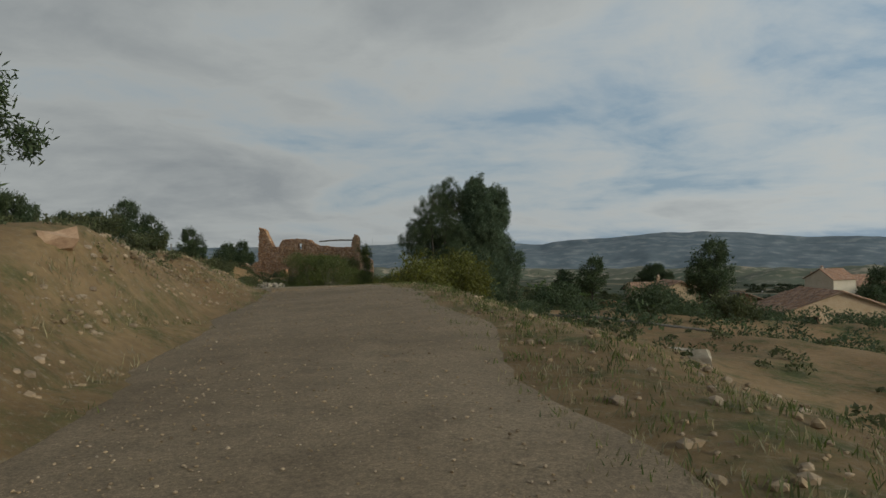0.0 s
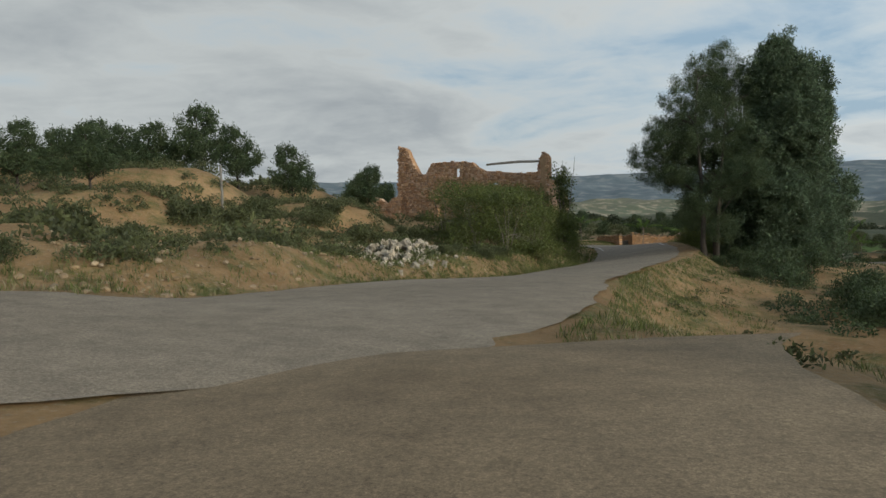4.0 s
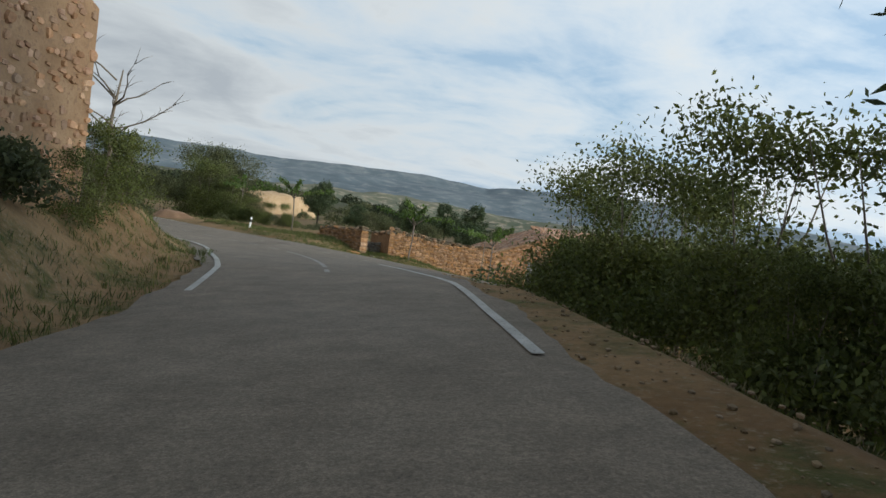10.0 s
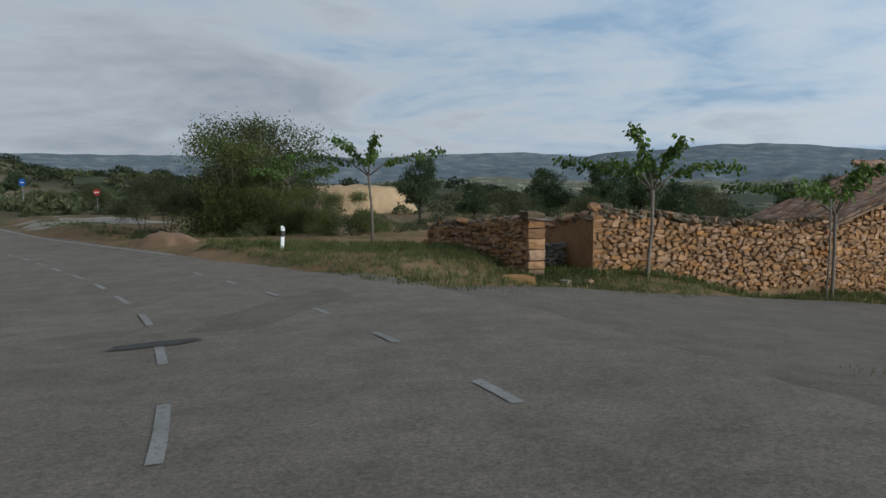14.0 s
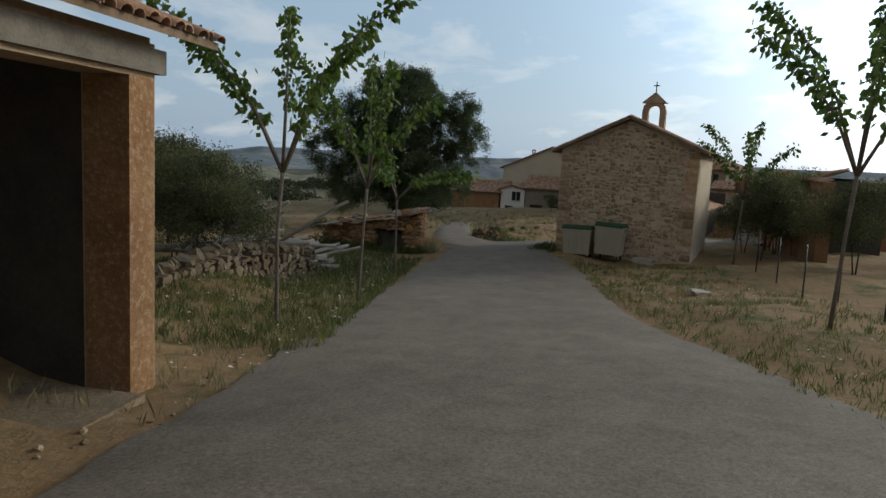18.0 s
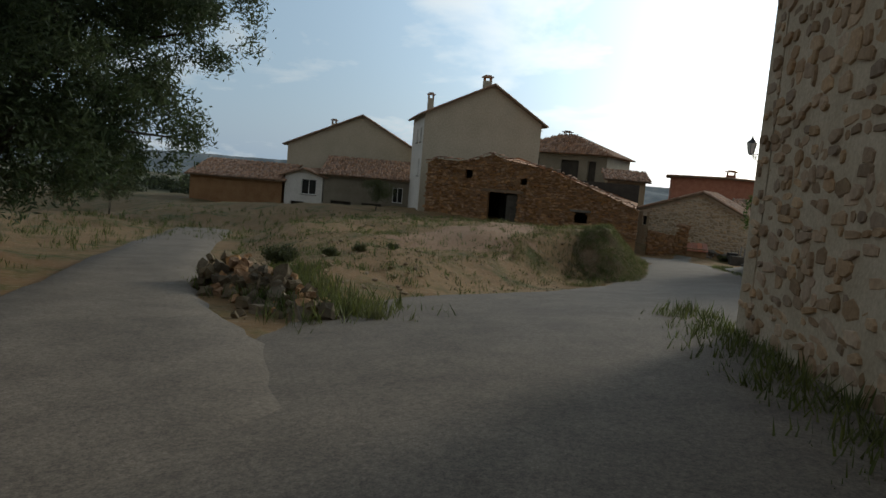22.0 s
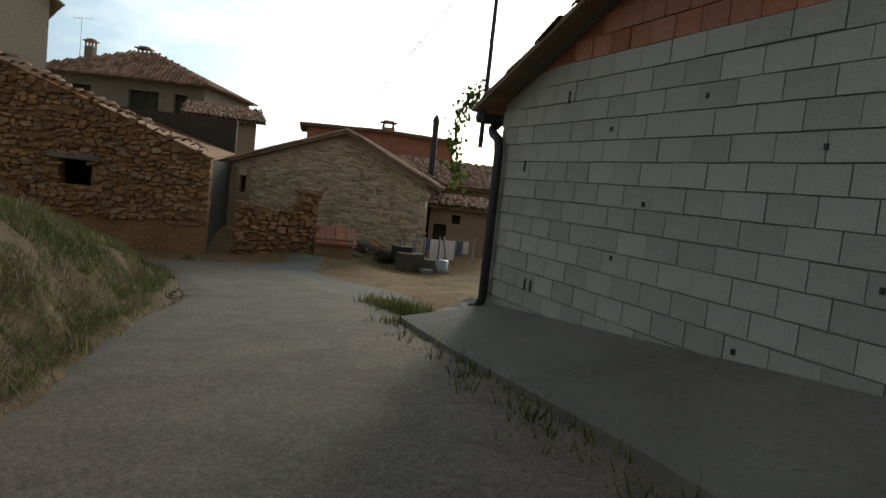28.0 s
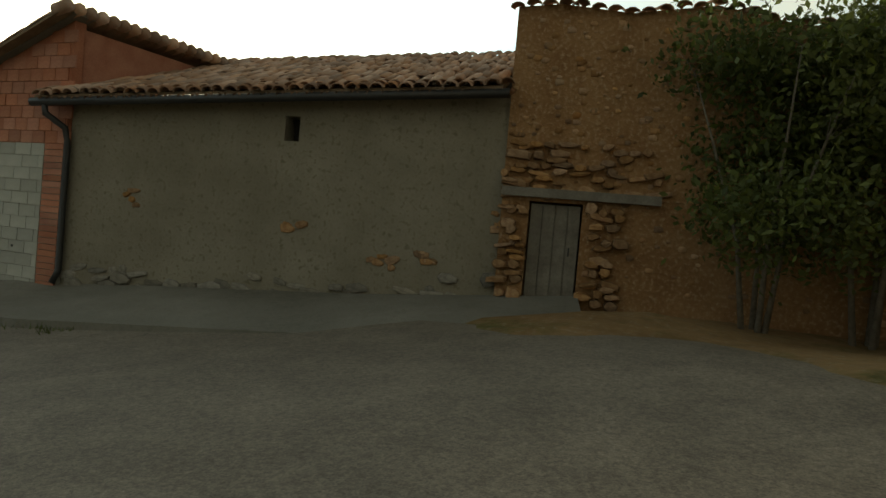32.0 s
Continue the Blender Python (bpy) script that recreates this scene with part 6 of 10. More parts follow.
def house(name, x, y, z, dx, dy, w, d, eave, peak, wall, label, ridge=0.5, openings=(), side_openings=(), chimneys=(), dish=False, mono=False, seed=1, hip=False):
    """A rendered house: gable along local x, ridge running back along local y."""
    base = empty(name, frame_at(x, y, z, dx, dy), label, "house")
    top = linear((0, eave), (w * ridge, peak), (w, eave)) if not hip else (lambda q: eave)
    holes = [o[:4] for o in openings]
    wall_core(base, w, top, wall, 0.3, 0.0, holes, bottom=-1.5, breaks=(w * ridge,), name="wall")
    for a, b, c, e, kind in openings:
        if kind == "w":
            window_unit(base, a, b, c, e, 0.0)
        elif kind == "d":
            door_leaf(base, a, b, c, e, 0.1, DARKDOOR, 4, False)
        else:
            # added near-black sheet behind the opening, in place of the room's shade
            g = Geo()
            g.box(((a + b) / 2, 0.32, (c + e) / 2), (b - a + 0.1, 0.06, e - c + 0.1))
            g.ob("opening_shade", SHADOWROOM, base)
    side = new("side_wall")
    side.parent = base
    side.matrix_basis = pose(0, d, 0, 0, 0, -90)
    sh = [o[:4] for o in side_openings]
    wall_core(side, d - 0.3, lambda q: eave, wall if not name.startswith("cream") else WHITEWASH, 0.3, 0.0, sh, bottom=-1.5, name="wall")
    for a, b, c, e, kind in side_openings:
        window_unit(side, a, b, c, e, 0.0)
    far = new("side_wall")
    far.parent = base
    far.matrix_basis = pose(w, 0.3, 0, 0, 0, 90)
    wall_core(far, d - 0.3, lambda q: eave, wall, 0.3, 0.0, bottom=-1.5, name="wall")
    g = Geo()
    g.box((w / 2, d, eave / 2 - 0.8), (w, 0.3, eave + 1.6))
    g.ob("back_wall", wall, base)
    if hip:
        g = Geo()
        o = 0.45
        g.prism([(-o, -o, eave), (w + o, -o, eave), (w + o, d + o, eave), (-o, d + o, eave)], [(w * 0.45, d * 0.35, peak), (w * 0.55, d * 0.35, peak), (w * 0.55, d * 0.65, peak), (w * 0.45, d * 0.65, peak)])
        r = g.ob("roof", TILE, base)
        tl = Geo()
        # tile courses on the two slopes that face the street
        rng = random.Random(seed)
        for A, B, C, D in ((Vector((-o, -o, eave)), Vector((w + o, -o, eave)), Vector((w * 0.55, d * 0.35, peak)), Vector((w * 0.45, d * 0.35, peak))), (Vector((w + o, -o, eave)), Vector((w + o, d + o, eave)), Vector((w * 0.55, d * 0.65, peak)), Vector((w * 0.55, d * 0.35, peak)))):
            along = (B - A).normalized()
            n = along.cross(D - A).normalized()
            up = n.cross(along).normalized()
            L = (D - A).dot(up)
            rows = int(L / 0.36)
            for q in range(rows):
                t = q / rows
                p0, p1 = A.lerp(D, t), B.lerp(C, t)
                cnt = int((p1 - p0).length / 0.22)
                for c in range(cnt):
                    p = p0.lerp(p1, (c + 0.5) / max(cnt, 1)) + n * 0.03
                    m = Matrix((along, up, n)).transposed()
                    tl.add(TILE_V @ np.array(m).T + np.array(p), TILE_F)
        tl.ob("tiling", TILE_J, r, True, kind="stuff")
    else:
        o = 0.35
        for back, xx, ww in ((False, -o, w * ridge + o), (True, w + o, w * (1 - ridge) + o)):
            slope = new("roof")
            slope.parent = base
            slope.matrix_basis = pose(xx, d + o if not back else -o, 0, 0, 0, -90 if not back else 90)
            run = w * ridge if not back else w * (1 - ridge)
            rise = (peak - eave) * ww / run
            tiled_roof(slope, d + 2 * o, ww, rise, peak + 0.1 - rise, 0, 0, seed=seed, name="tile_bed")
    for cx, cy, cz, h, cw in chimneys:
        chimney(base, cx, cy, cz, h, cw, wall)
    return base


house("cream_house", 86.3, 170.6, -13.4, 0.32, -0.947, 8.3, 6.6, 6.9, 9.2, CREAM, "tall cream-rendered house with a blank gable and two chimneys", 0.56, (), [(4.6, 5.4, 5.0, 6.0, "w"), (4.6, 5.4, 2.6, 3.8, "w"), (2.6, 3.4, 5.0, 6.0, "w")], [(4.3, 0.8, 8.7, 0.9, 0.55), (0.5, 1.6, 7.0, 1.1, 0.4)], seed=2)
house("far_house", 96.5, 184.5, -15.2, 0.14, -0.99, 11.5, 9, 6.2, 9.0, CREAM, "plain ochre-rendered house behind lower roofs", 0.55, (), (), [(3.6, 1.5, 7.6, 0.7, 0.4)], seed=3)
GREY = house("grey_house", 101.6, 165.9, -13.6, -0.33, -0.944, 9.0, 7.5, 5.7, 7.5, RENDER, "unfinished grey house with hipped tile roof and dark openings", 0.5, [(5.0, 6.6, 3.3, 5.2, "o"), (1.6, 3.0, 4.2, 5.2, "o"), (7.4, 8.1, 3.3, 5.2, "o")], (), [(4.3, 3.0, 6.6, 0.9, 0.6), (2.0, 1.6, 6.2, 1.2, 0.45)], seed=4, hip=True)
antenna(GREY, 1.2, 2.0, 6.4, 2.6)
COTTAGE = house("stone_cottage", 83.04, 156.15, -14.9, -0.335, -0.942, 6.4, 5.2, 3.2, 4.5, COTTAGEMORTAR, "low rubble-stone cottage with a broad gable", 0.58, [(0.34, 0.58, 2.3, 2.85, "o")], (), (), seed=5)
blocks("render_strip", PLASTER, COTTAGE, ((0.17, -0.015, 1.0), (0.33, 0.03, 4.2)), ((0.66, -0.015, 1.0), (0.15, 0.03, 4.2)), ((0.46, -0.015, 0.6), (0.24, 0.03, 3.38)))
house("white_hut", 90.9, 182.3, -14.6, 0.1, -0.995, 3.0, 6, 3.0, 3.5, WHITEWASH, "small whitewashed house front with dark openings", 0.5, [(1.3, 2.5, 1.6, 2.8, "w"), (0.5, 1.6, -0.3, 1.0, "o")], (), (), seed=7)
def eaves_house(name, x, y, z, dx, dy, w, d, eave, rise, wall, label, openings=(), seed=1):
    """A low house with its long eaves towards the street and one tiled slope."""
    base = empty(name, frame_at(x, y, z, dx, dy), label, "house")
    holes = [o[:4] for o in openings]
    wall_core(base, w, lambda q: eave, wall, 0.3, 0.0, holes, bottom=-1.5, name="wall")
    for a, b, c, e, kind in openings:
        if kind == "w":
            window_unit(base, a, b, c, e, 0.0)
        elif kind == "d":
            door_leaf(base, a, b, c, e, 0.12, DARKDOOR, 3, False)
        else:
            # near-black sheet added behind the hole, standing in for shade indoors
            g = Geo()
            g.box(((a + b) / 2, 0.32, (c + e) / 2), (b - a + 0.1, 0.06, e - c + 0.1))
            g.ob("opening_shade", SHADOWROOM, base)
    for q in (0.15, w - 0.15):
        g = Geo()
        g.prism([(q - 0.15, 0.3, -1.5), (q + 0.15, 0.3, -1.5), (q + 0.15, d, -1.5), (q - 0.15, d, -1.5)], [(q - 0.15, 0.3, eave), (q + 0.15, 0.3, eave), (q + 0.15, d, eave + rise * 0.9), (q - 0.15, d, eave + rise * 0.9)])
        g.ob("side_wall", wall, base)
    g = Geo()
    g.box((w / 2, d - 0.15, eave / 2 + rise / 2 - 0.8), (w - 0.7, 0.3, eave + rise + 1.2))
    g.ob("back_wall", wall, base)
    tiled_roof(base, w + 0.7, d + 0.4, rise, eave + 0.1, -0.4, -0.35, seed=seed, mess=0.05, name="roof")
    return base


eaves_house("low_stone_house", 89.6, 189.6, -15.2, 0.16, -0.987, 7.2, 5.5, 3.0, 1.3, EARTHWALL, "low earth-walled outbuilding with mossy tile roof", (), 6)
eaves_house("grey_garage", 91.1, 179.2, -14.5, 0.2, -0.98, 7.4, 5.0, 3.1, 1.5, RENDER, "low grey garage with red tiled roof", [(0.6, 2.2, -0.3, 1.2, "o"), (3.0, 4.6, -0.3, 1.2, "o"), (5.4, 6.2, 1.4, 2.6, "w")], 8)
house("brick_garage", 99.5, 151.9, -14.6, -0.12, -0.993, 8.4, 6, 5.5, 5.62, REDBRICK, "flat-topped red brick building with a tile-edged parapet", 0.5, (), (), [(4.6, 1.0, 5.4, 0.6, 0.7)], seed=9)


def cottage_stones():
    face = empty("cottage_front", frame_at(82.79, 155.44, -14.9, -0.335, -0.942), "tan rubble facing of the low cottage gable", "stone facing")
    t = linear((0, 3.44), (2.96, 4.45), (5.65, 3.2))
    stone_face(face, 5.65, lambda x: t(x) - 0.08, MESH_COTTAGE, ROUGHSTONES, COTTAGESTONE_J, y=-0.01, single=160, near=(4, 2), seed=81, depth=0.06, course=(0.075, 0.145), width=(0.12, 0.34), spread=0.95, gap=0.026)


cottage_stones()


def small_shed():
    """Low stone shed with a lean-to slab and tile roof beside the street."""
    base = empty("stone_shed", frame_at(36.42, 168.45, -12.4, 0.1, -0.995), "low dry-stone shed with a crooked tile lean-to roof", "shed")
    W = 4.77
    top = linear((-0.2, 0.84), (1.4, 1.12), (3.0, 1.42), (W, 1.70))
    holes = [(2.6, 4.12, -0.9, 0.98)]
    wall_core(base, W, lambda x: top(x) - 0.1, MORTAR, 0.45, 0.08, holes, bottom=-0.9, breaks=(1.4, 3))
    stone_face(base, W, top, MESH_WARM, ROUGHSTONES, STONE_J, y=0.05, single=230, near=(4, 0.8), seed=91, holes=[(2.65, 4.07, -1, 0.93)], bottom=lambda x: -0.35, course=(0.07, 0.14), width=(0.15, 0.42), gap=0.008, depth=0.2)
    # stout quoins of the near corner, longer and squarer than the rest
    rng = random.Random(3)
    z, i = -0.3, 0
    while z < 1.55:
        h = rng.uniform(0.14, 0.24)
        w = rng.uniform(0.45, 0.7) if i % 2 else rng.uniform(0.3, 0.42)
        o = new("quoin", MESH_WARM[i % 9])
        o.parent = base
        o.matrix_basis = Matrix.LocRotScale((W - w / 2 + 0.05, 0.12, z + h / 2), Euler((0, rng.uniform(-0.03, 0.03), 0)), (w, 0.34, h - 0.01))
        z, i = z + h, i + 1
    side = new("side_wall")
    side.parent = base
    side.matrix_basis = pose(W, 0.02, 0, 0, 0, 110)
    tagged(side, label="flank of narrow upright stones")
    tside = linear((0, 1.68), (1.5, 1.74), (3.2, 1.62), (6.0, 1.66))
    wall_core(side, 5.65, lambda x: tside(x) - 0.1, MORTAR, 0.4, 0.08, bottom=-0.9, breaks=(1.5, 3.2), start=0.35)
    stone_face(side, 6.0, tside, MESH_WARM, ROUGHSTONES, STONE_J, y=0.06, single=190, near=(1.0, 0.8), seed=92, bottom=lambda x: -0.35, course=(0.06, 0.12), width=(0.14, 0.34), gap=0.008, depth=0.12)
    # walls behind the shed doorway carry its shade in their colour
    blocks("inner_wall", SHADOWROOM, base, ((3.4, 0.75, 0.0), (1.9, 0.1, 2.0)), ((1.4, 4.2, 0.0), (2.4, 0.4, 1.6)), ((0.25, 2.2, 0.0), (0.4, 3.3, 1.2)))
    g = Geo()
    g.box((3.4, 0.14, 1.0), (2.0, 0.34, 0.09))
    g.ob("lintel", OLDWOOD, base, label="weathered timber lintel over the doorway")
    # rough boards half closing the doorway
    for k in range(7):
        g = Geo()
        g.box((2.74 + 0.2 * k, 0.36 + 0.02 * (k % 2), 0.1), (0.18, 0.03, 1.55 - 0.08 * (k % 3)))
        g.ob("board", DARKDOOR, base)
    # thin slabs and curved tiles laid on a slope that rises to the near corner
    for i in range(30):
        x = -0.15 + (i % 10) * 0.5
        y = 0.1 + (i // 10) * 0.95
        o = new("roof_slab", (MESH_SLAB if i % 3 else MESH_QUOIN)[i % 5])
        o.parent = base
        o.matrix_basis = Matrix.LocRotScale((x, y + rng.uniform(-0.1, 0.1), top(x) + 0.05 + (i // 10) * 0.03), Euler((rng.uniform(-0.03, 0.03), -0.18 + rng.uniform(-0.03, 0.03), rng.uniform(-0.08, 0.08))), (rng.uniform(0.5, 0.7), rng.uniform(0.8, 1.15), 0.055))
    for i in range(22):
        o = new("tile", TILE_MESH)
        o.parent = base
        x = 0.9 + (i % 11) * 0.38
        o.matrix_basis = Matrix.Translation((x, -0.12 + (i // 11) * 0.24 + rng.uniform(-0.05, 0.05), top(x) + 0.12)) @ Euler((0, -0.18, -math.pi / 2 + rng.uniform(-0.15, 0.15))).to_matrix().to_4x4() @ Matrix.Diagonal((1, 1, 0.8, 1))
    for i in range(16):
        o = new("roof_stone", (MESH_TAN if i % 2 else MESH_FIELD)[i % 7])
        o.parent = base
        x = rng.uniform(3.4, 4.8) if i < 10 else rng.uniform(-0.1, 1.6)
        o.matrix_basis = Matrix.LocRotScale((x, 0.35 + rng.uniform(0, 1.6), top(x) + 0.2), Euler((0, rng.uniform(-0.3, 0.1), rng.uniform(-2, 2))), (rng.uniform(0.3, 0.6), 0.38, rng.uniform(0.1, 0.18)))


small_shed()


def rubble_wall():
    """Collapsed dry-stone wall between the verge and the felled logs."""
    base = empty("rubble_wall", pose(26.9, 163.0, land_at(26.9, 163.0)), "collapsed dry-stone wall of brown stones among weeds", "stone wall")
    r = random.Random(52)
    z0 = base.matrix_basis.translation.z
    for i in range(260):
        u = r.uniform(-2.8, 1.8)
        v = r.gauss(0, 0.42)
        h = max(0.0, 0.75 - abs(v) * 0.8) * (0.55 + 0.45 * math.sin(u * 1.1 + 0.6))
        s = r.uniform(0.14, 0.36)
        x, y = u * 0.9 - v * 0.42, u * 0.42 + v * 0.9
        o = new("stone", MESH_CAP[i % 7])
        o.parent = base
        o.matrix_basis = Matrix.LocRotScale((x, y, land_at(26.9 + x, 163.0 + y) - z0 + h * r.random() + 0.04), Euler([r.uniform(-1, 1) for _ in range(3)]), (s, s * 0.8, s * 0.62))


rubble_wall()


def log_pile():
    rng = random.Random(17)
    g0 = land_at(29, 163.2)
    for i in range(64):
        L = rng.uniform(1.2, 3.4)
        r = rng.uniform(0.06, 0.135)
        g = Geo()
        pts = [(-L / 2 + L * k / 5, rng.uniform(-0.05, 0.05), rng.uniform(-0.04, 0.04)) for k in range(6)]
        g.tube(pts, [r * (1.1 - 0.35 * k / 5) for k in range(6)], 8)
        o = g.ob("log", LOG, None, True)
        layer = i // 18
        x, y = 28.6 + rng.uniform(-2.4, 1.2), 164.3 + rng.uniform(-1.3, 1.9)
        o.matrix_basis = pose(x, y, land_at(x, y) + 0.1 + layer * 0.24 + (0.8 if i > 58 else 0), 0, rng.uniform(-14, 9) if i < 59 else -34, -32 + rng.uniform(-38, 38))
        tagged(o, "bleached grey log on a loose woodpile", "log", "logs of the woodpile")


log_pile()


def ruin():
    """Roofless two-storey farmhouse of red stone: broken front, corner towers of masonry, one roof beam left."""
    base = empty("ruined_house", frame_at(-30.8, 117.0, -3.6, 0.888, -0.46), "roofless ruined farmhouse of crumbling orange stone", "ruin")
    top = linear((-1.0, 4.6), (-0.75, 8.4), (-0.6, 9.5), (0.1, 9.35), (0.68, 9.0), (1.0, 8.3), (1.54, 7.5), (1.9, 6.9), (2.3, 6.3), (3.5, 6.3), (3.9, 7.0), (4.3, 7.45), (7.6, 7.5), (9.8, 7.3), (10.4, 6.8), (11.4, 6.35), (12.6, 6.3), (15.4, 6.0), (17.9, 5.95), (18.05, 6.8), (18.25, 7.5), (18.6, 7.9), (18.9, 7.7), (19.15, 7.4))
    holes = [(7.35, 8.2, 5.75, 6.65), (12.2, 13.2, 3.6, 5.0), (15.2, 16.2, 3.4, 4.8), (4.4, 5.4, 1.0, 2.6)]
    xs = (-0.75, -0.6, 0.1, 0.68, 1.0, 1.54, 1.9, 2.3, 3.5, 3.9, 4.3, 7.6, 9.8, 10.4, 11.4, 12.6, 15.4, 17.9, 18.05, 18.25, 18.6, 18.9)
    wall_core(base, 20.15, lambda x: top(x) - 0.1, RUINSTONE, 0.6, 0.08, holes, bottom=-2.2, breaks=xs, start=-1.0)
    stone_face(base, 20.15, top, MESH_RUIN, ROUGHSTONES, RUINSTONE_J, y=0.06, single=290, near=(17.5, 5), seed=101, holes=holes, start=-1.0, course=(0.12, 0.26), width=(0.18, 0.5), depth=0.2, spread=0.95)
    # end wall towards the road
    side = new("end_wall")
    side.parent = base
    side.matrix_basis = pose(19.1, 0, 0, 0, 0, 107)
    ts = linear((0, 7.4), (0.5, 7.0), (0.7, 5.2), (2.0, 4.6), (5.2, 4.4), (7.6, 4.0), (8.6, 3.6))
    wall_core(side, 8.6, lambda x: ts(x) - 0.08, RUINPLASTER, 0.6, 0.05, bottom=-2.6, breaks=(0.5, 0.7, 2.0, 5.2, 7.6), name="core", label="plastered flank of the ruin")
    stone_face(side, 8.6, ts, MESH_RUIN, ROUGHSTONES, RUINSTONE_J, y=0.07, single=60, seed=102, spread=0.35, course=(0.1, 0.2), width=(0.15, 0.35), depth=0.12, bottom=lambda x: -1.5)
    g = Geo()
    g.tube([(11.6, 0.3, 6.9), (13.6, 0.34, 7.0), (15.6, 0.3, 7.05), (18.3, 0.3, 6.98)], [0.1, 0.12, 0.13, 0.11], 8)
    g.ob("roof_beam", LOG, base, True, label="last grey timber roof beam")
    g = Geo()
    g.prism([(0.2, 7.8, -1), (15.4, 7.8, -1), (15.4, 8.4, -1), (0.2, 8.4, -1)], [(0.2, 7.8, 4.6), (15.4, 7.8, 5.2), (15.4, 8.4, 5.2), (0.2, 8.4, 4.6)])
    g.ob("back_wall", RUINSTONE, base)
    g = Geo()
    g.prism([(-0.6, 0.7, -1), (0, 0.7, -1), (0, 7.7, -1), (-0.6, 7.7, -1)], [(-0.6, 0.7, 4.2), (0, 0.7, 4.2), (0, 7.7, 4.8), (-0.6, 7.7, 4.8)])
    g.ob("west_wall", RUINSTONE, base)
    rng = random.Random(4)
    low = new("fallen_wall")
    low.parent = base
    low.matrix_basis = pose(-5.8, -0.4, 0.2, 0, 0, 3)
    tl = linear((0, 3.4), (0.3, 4.2), (0.9, 3.6), (2.1, 3.5), (3.2, 2.8), (5.3, 4.0))
    wall_core(low, 5.3, lambda x: tl(x) - 0.1, RUINSTONE, 0.5, 0.06, bottom=-1.8, breaks=(0.3, 0.9, 2.1, 3.2))
    stone_face(low, 5.3, tl, MESH_RUIN, ROUGHSTONES, RUINSTONE_J, y=0.04, single=50, seed=103, course=(0.16, 0.3), width=(0.25, 0.6), depth=0.2)


ruin()


# ---- distance ----
def mountains():
    """Mesa ridges round the far side of the valley."""
    line = [(-125, 0.5), (-95, 0.5), (-70, 0.3), (-55, -0.1), (-48, 0.05), (-44, -0.6), (-42, -0.3), (-40, 0.2), (-36, 0.2), (-31, 0.75), (-27, 0.75), (-22, 1.2), (-18, 1.25), (-14, 0.95), (-10, 0.85), (-7.7, 0.5), (-3, 0.8), (2, 0.75), (5, 0.75), (9, 0.5), (13, 0.6), (20, 0.7), (40, 1.0), (75, 1.2)]
    az, el = (np.array(q, float) for q in zip(*line))
    for name, r0, r1, k, seed in (("mountain_range", 2600, 4550, 1.0, 1.0), ("foothills", 1500, 2500, 0.0, 4.0)):
        A = np.radians(np.arange(-125, 76, 0.22))
        R = np.linspace(r0, r1, 26)
        AA, RR = np.meshgrid(A, R)
        e = np.interp(np.degrees(AA), az, el)
        if k:
            crest = np.tan(np.radians(e)) * 3900 - 5
            t = (RR - r0) / (3900 - r0)
            cliff = smooth(0.05, 0.75, t) * 0.72 + smooth(0.86, 0.97, t) * 0.28
            n = sum(ripple(RR * np.sin(AA), RR * np.cos(AA), f, seed + i) / (1.7 ** i) for i, f in enumerate((0.0021, 0.0047, 0.010, 0.021, 0.043)))
            Z = -95 + (crest + 95) * np.clip(cliff, 0, 1) + n * 16 * smooth(0, 0.3, t) * (1 - 0.65 * smooth(0.75, 1.0, t)) + 2.0 * ripple(np.degrees(AA), RR * 0.001, 2.1, 3.0)
        else:
            n = sum(ripple(RR * np.sin(AA), RR * np.cos(AA), f, seed + i) / (1.6 ** i) for i, f in enumerate((0.003, 0.007, 0.016, 0.035)))
            t = (RR - r0) / (r1 - r0)
            Z = -100 + 48 * np.sin(np.pi * np.clip(t, 0, 1)) * (0.6 + 0.4 * n) * smooth(-70, -30, np.degrees(AA) * -1 - 20) + 6 * n
        X, Y = 10 - RR * np.sin(AA), 110 + RR * np.cos(AA)
        nx, ny = len(A), len(R)
        i = np.arange(nx * ny).reshape(ny, nx)
        f = np.stack([i[:-1, 1:], i[:-1, :-1], i[1:, :-1], i[1:, 1:]], -1).reshape(-1, 4)
        me = bpy.data.meshes.new(name)
        me.from_pydata(np.stack([X, Y, Z], -1).reshape(-1, 3).tolist(), [], f.tolist())
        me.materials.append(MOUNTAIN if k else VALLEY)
        me.polygons.foreach_set("use_smooth", np.ones(len(me.polygons), bool))
        tagged(new(name, me), "long flat-topped wooded limestone mountains beyond the valley" if k else "low wooded foothills in the valley", "mountains", kind="structure")


mountains()


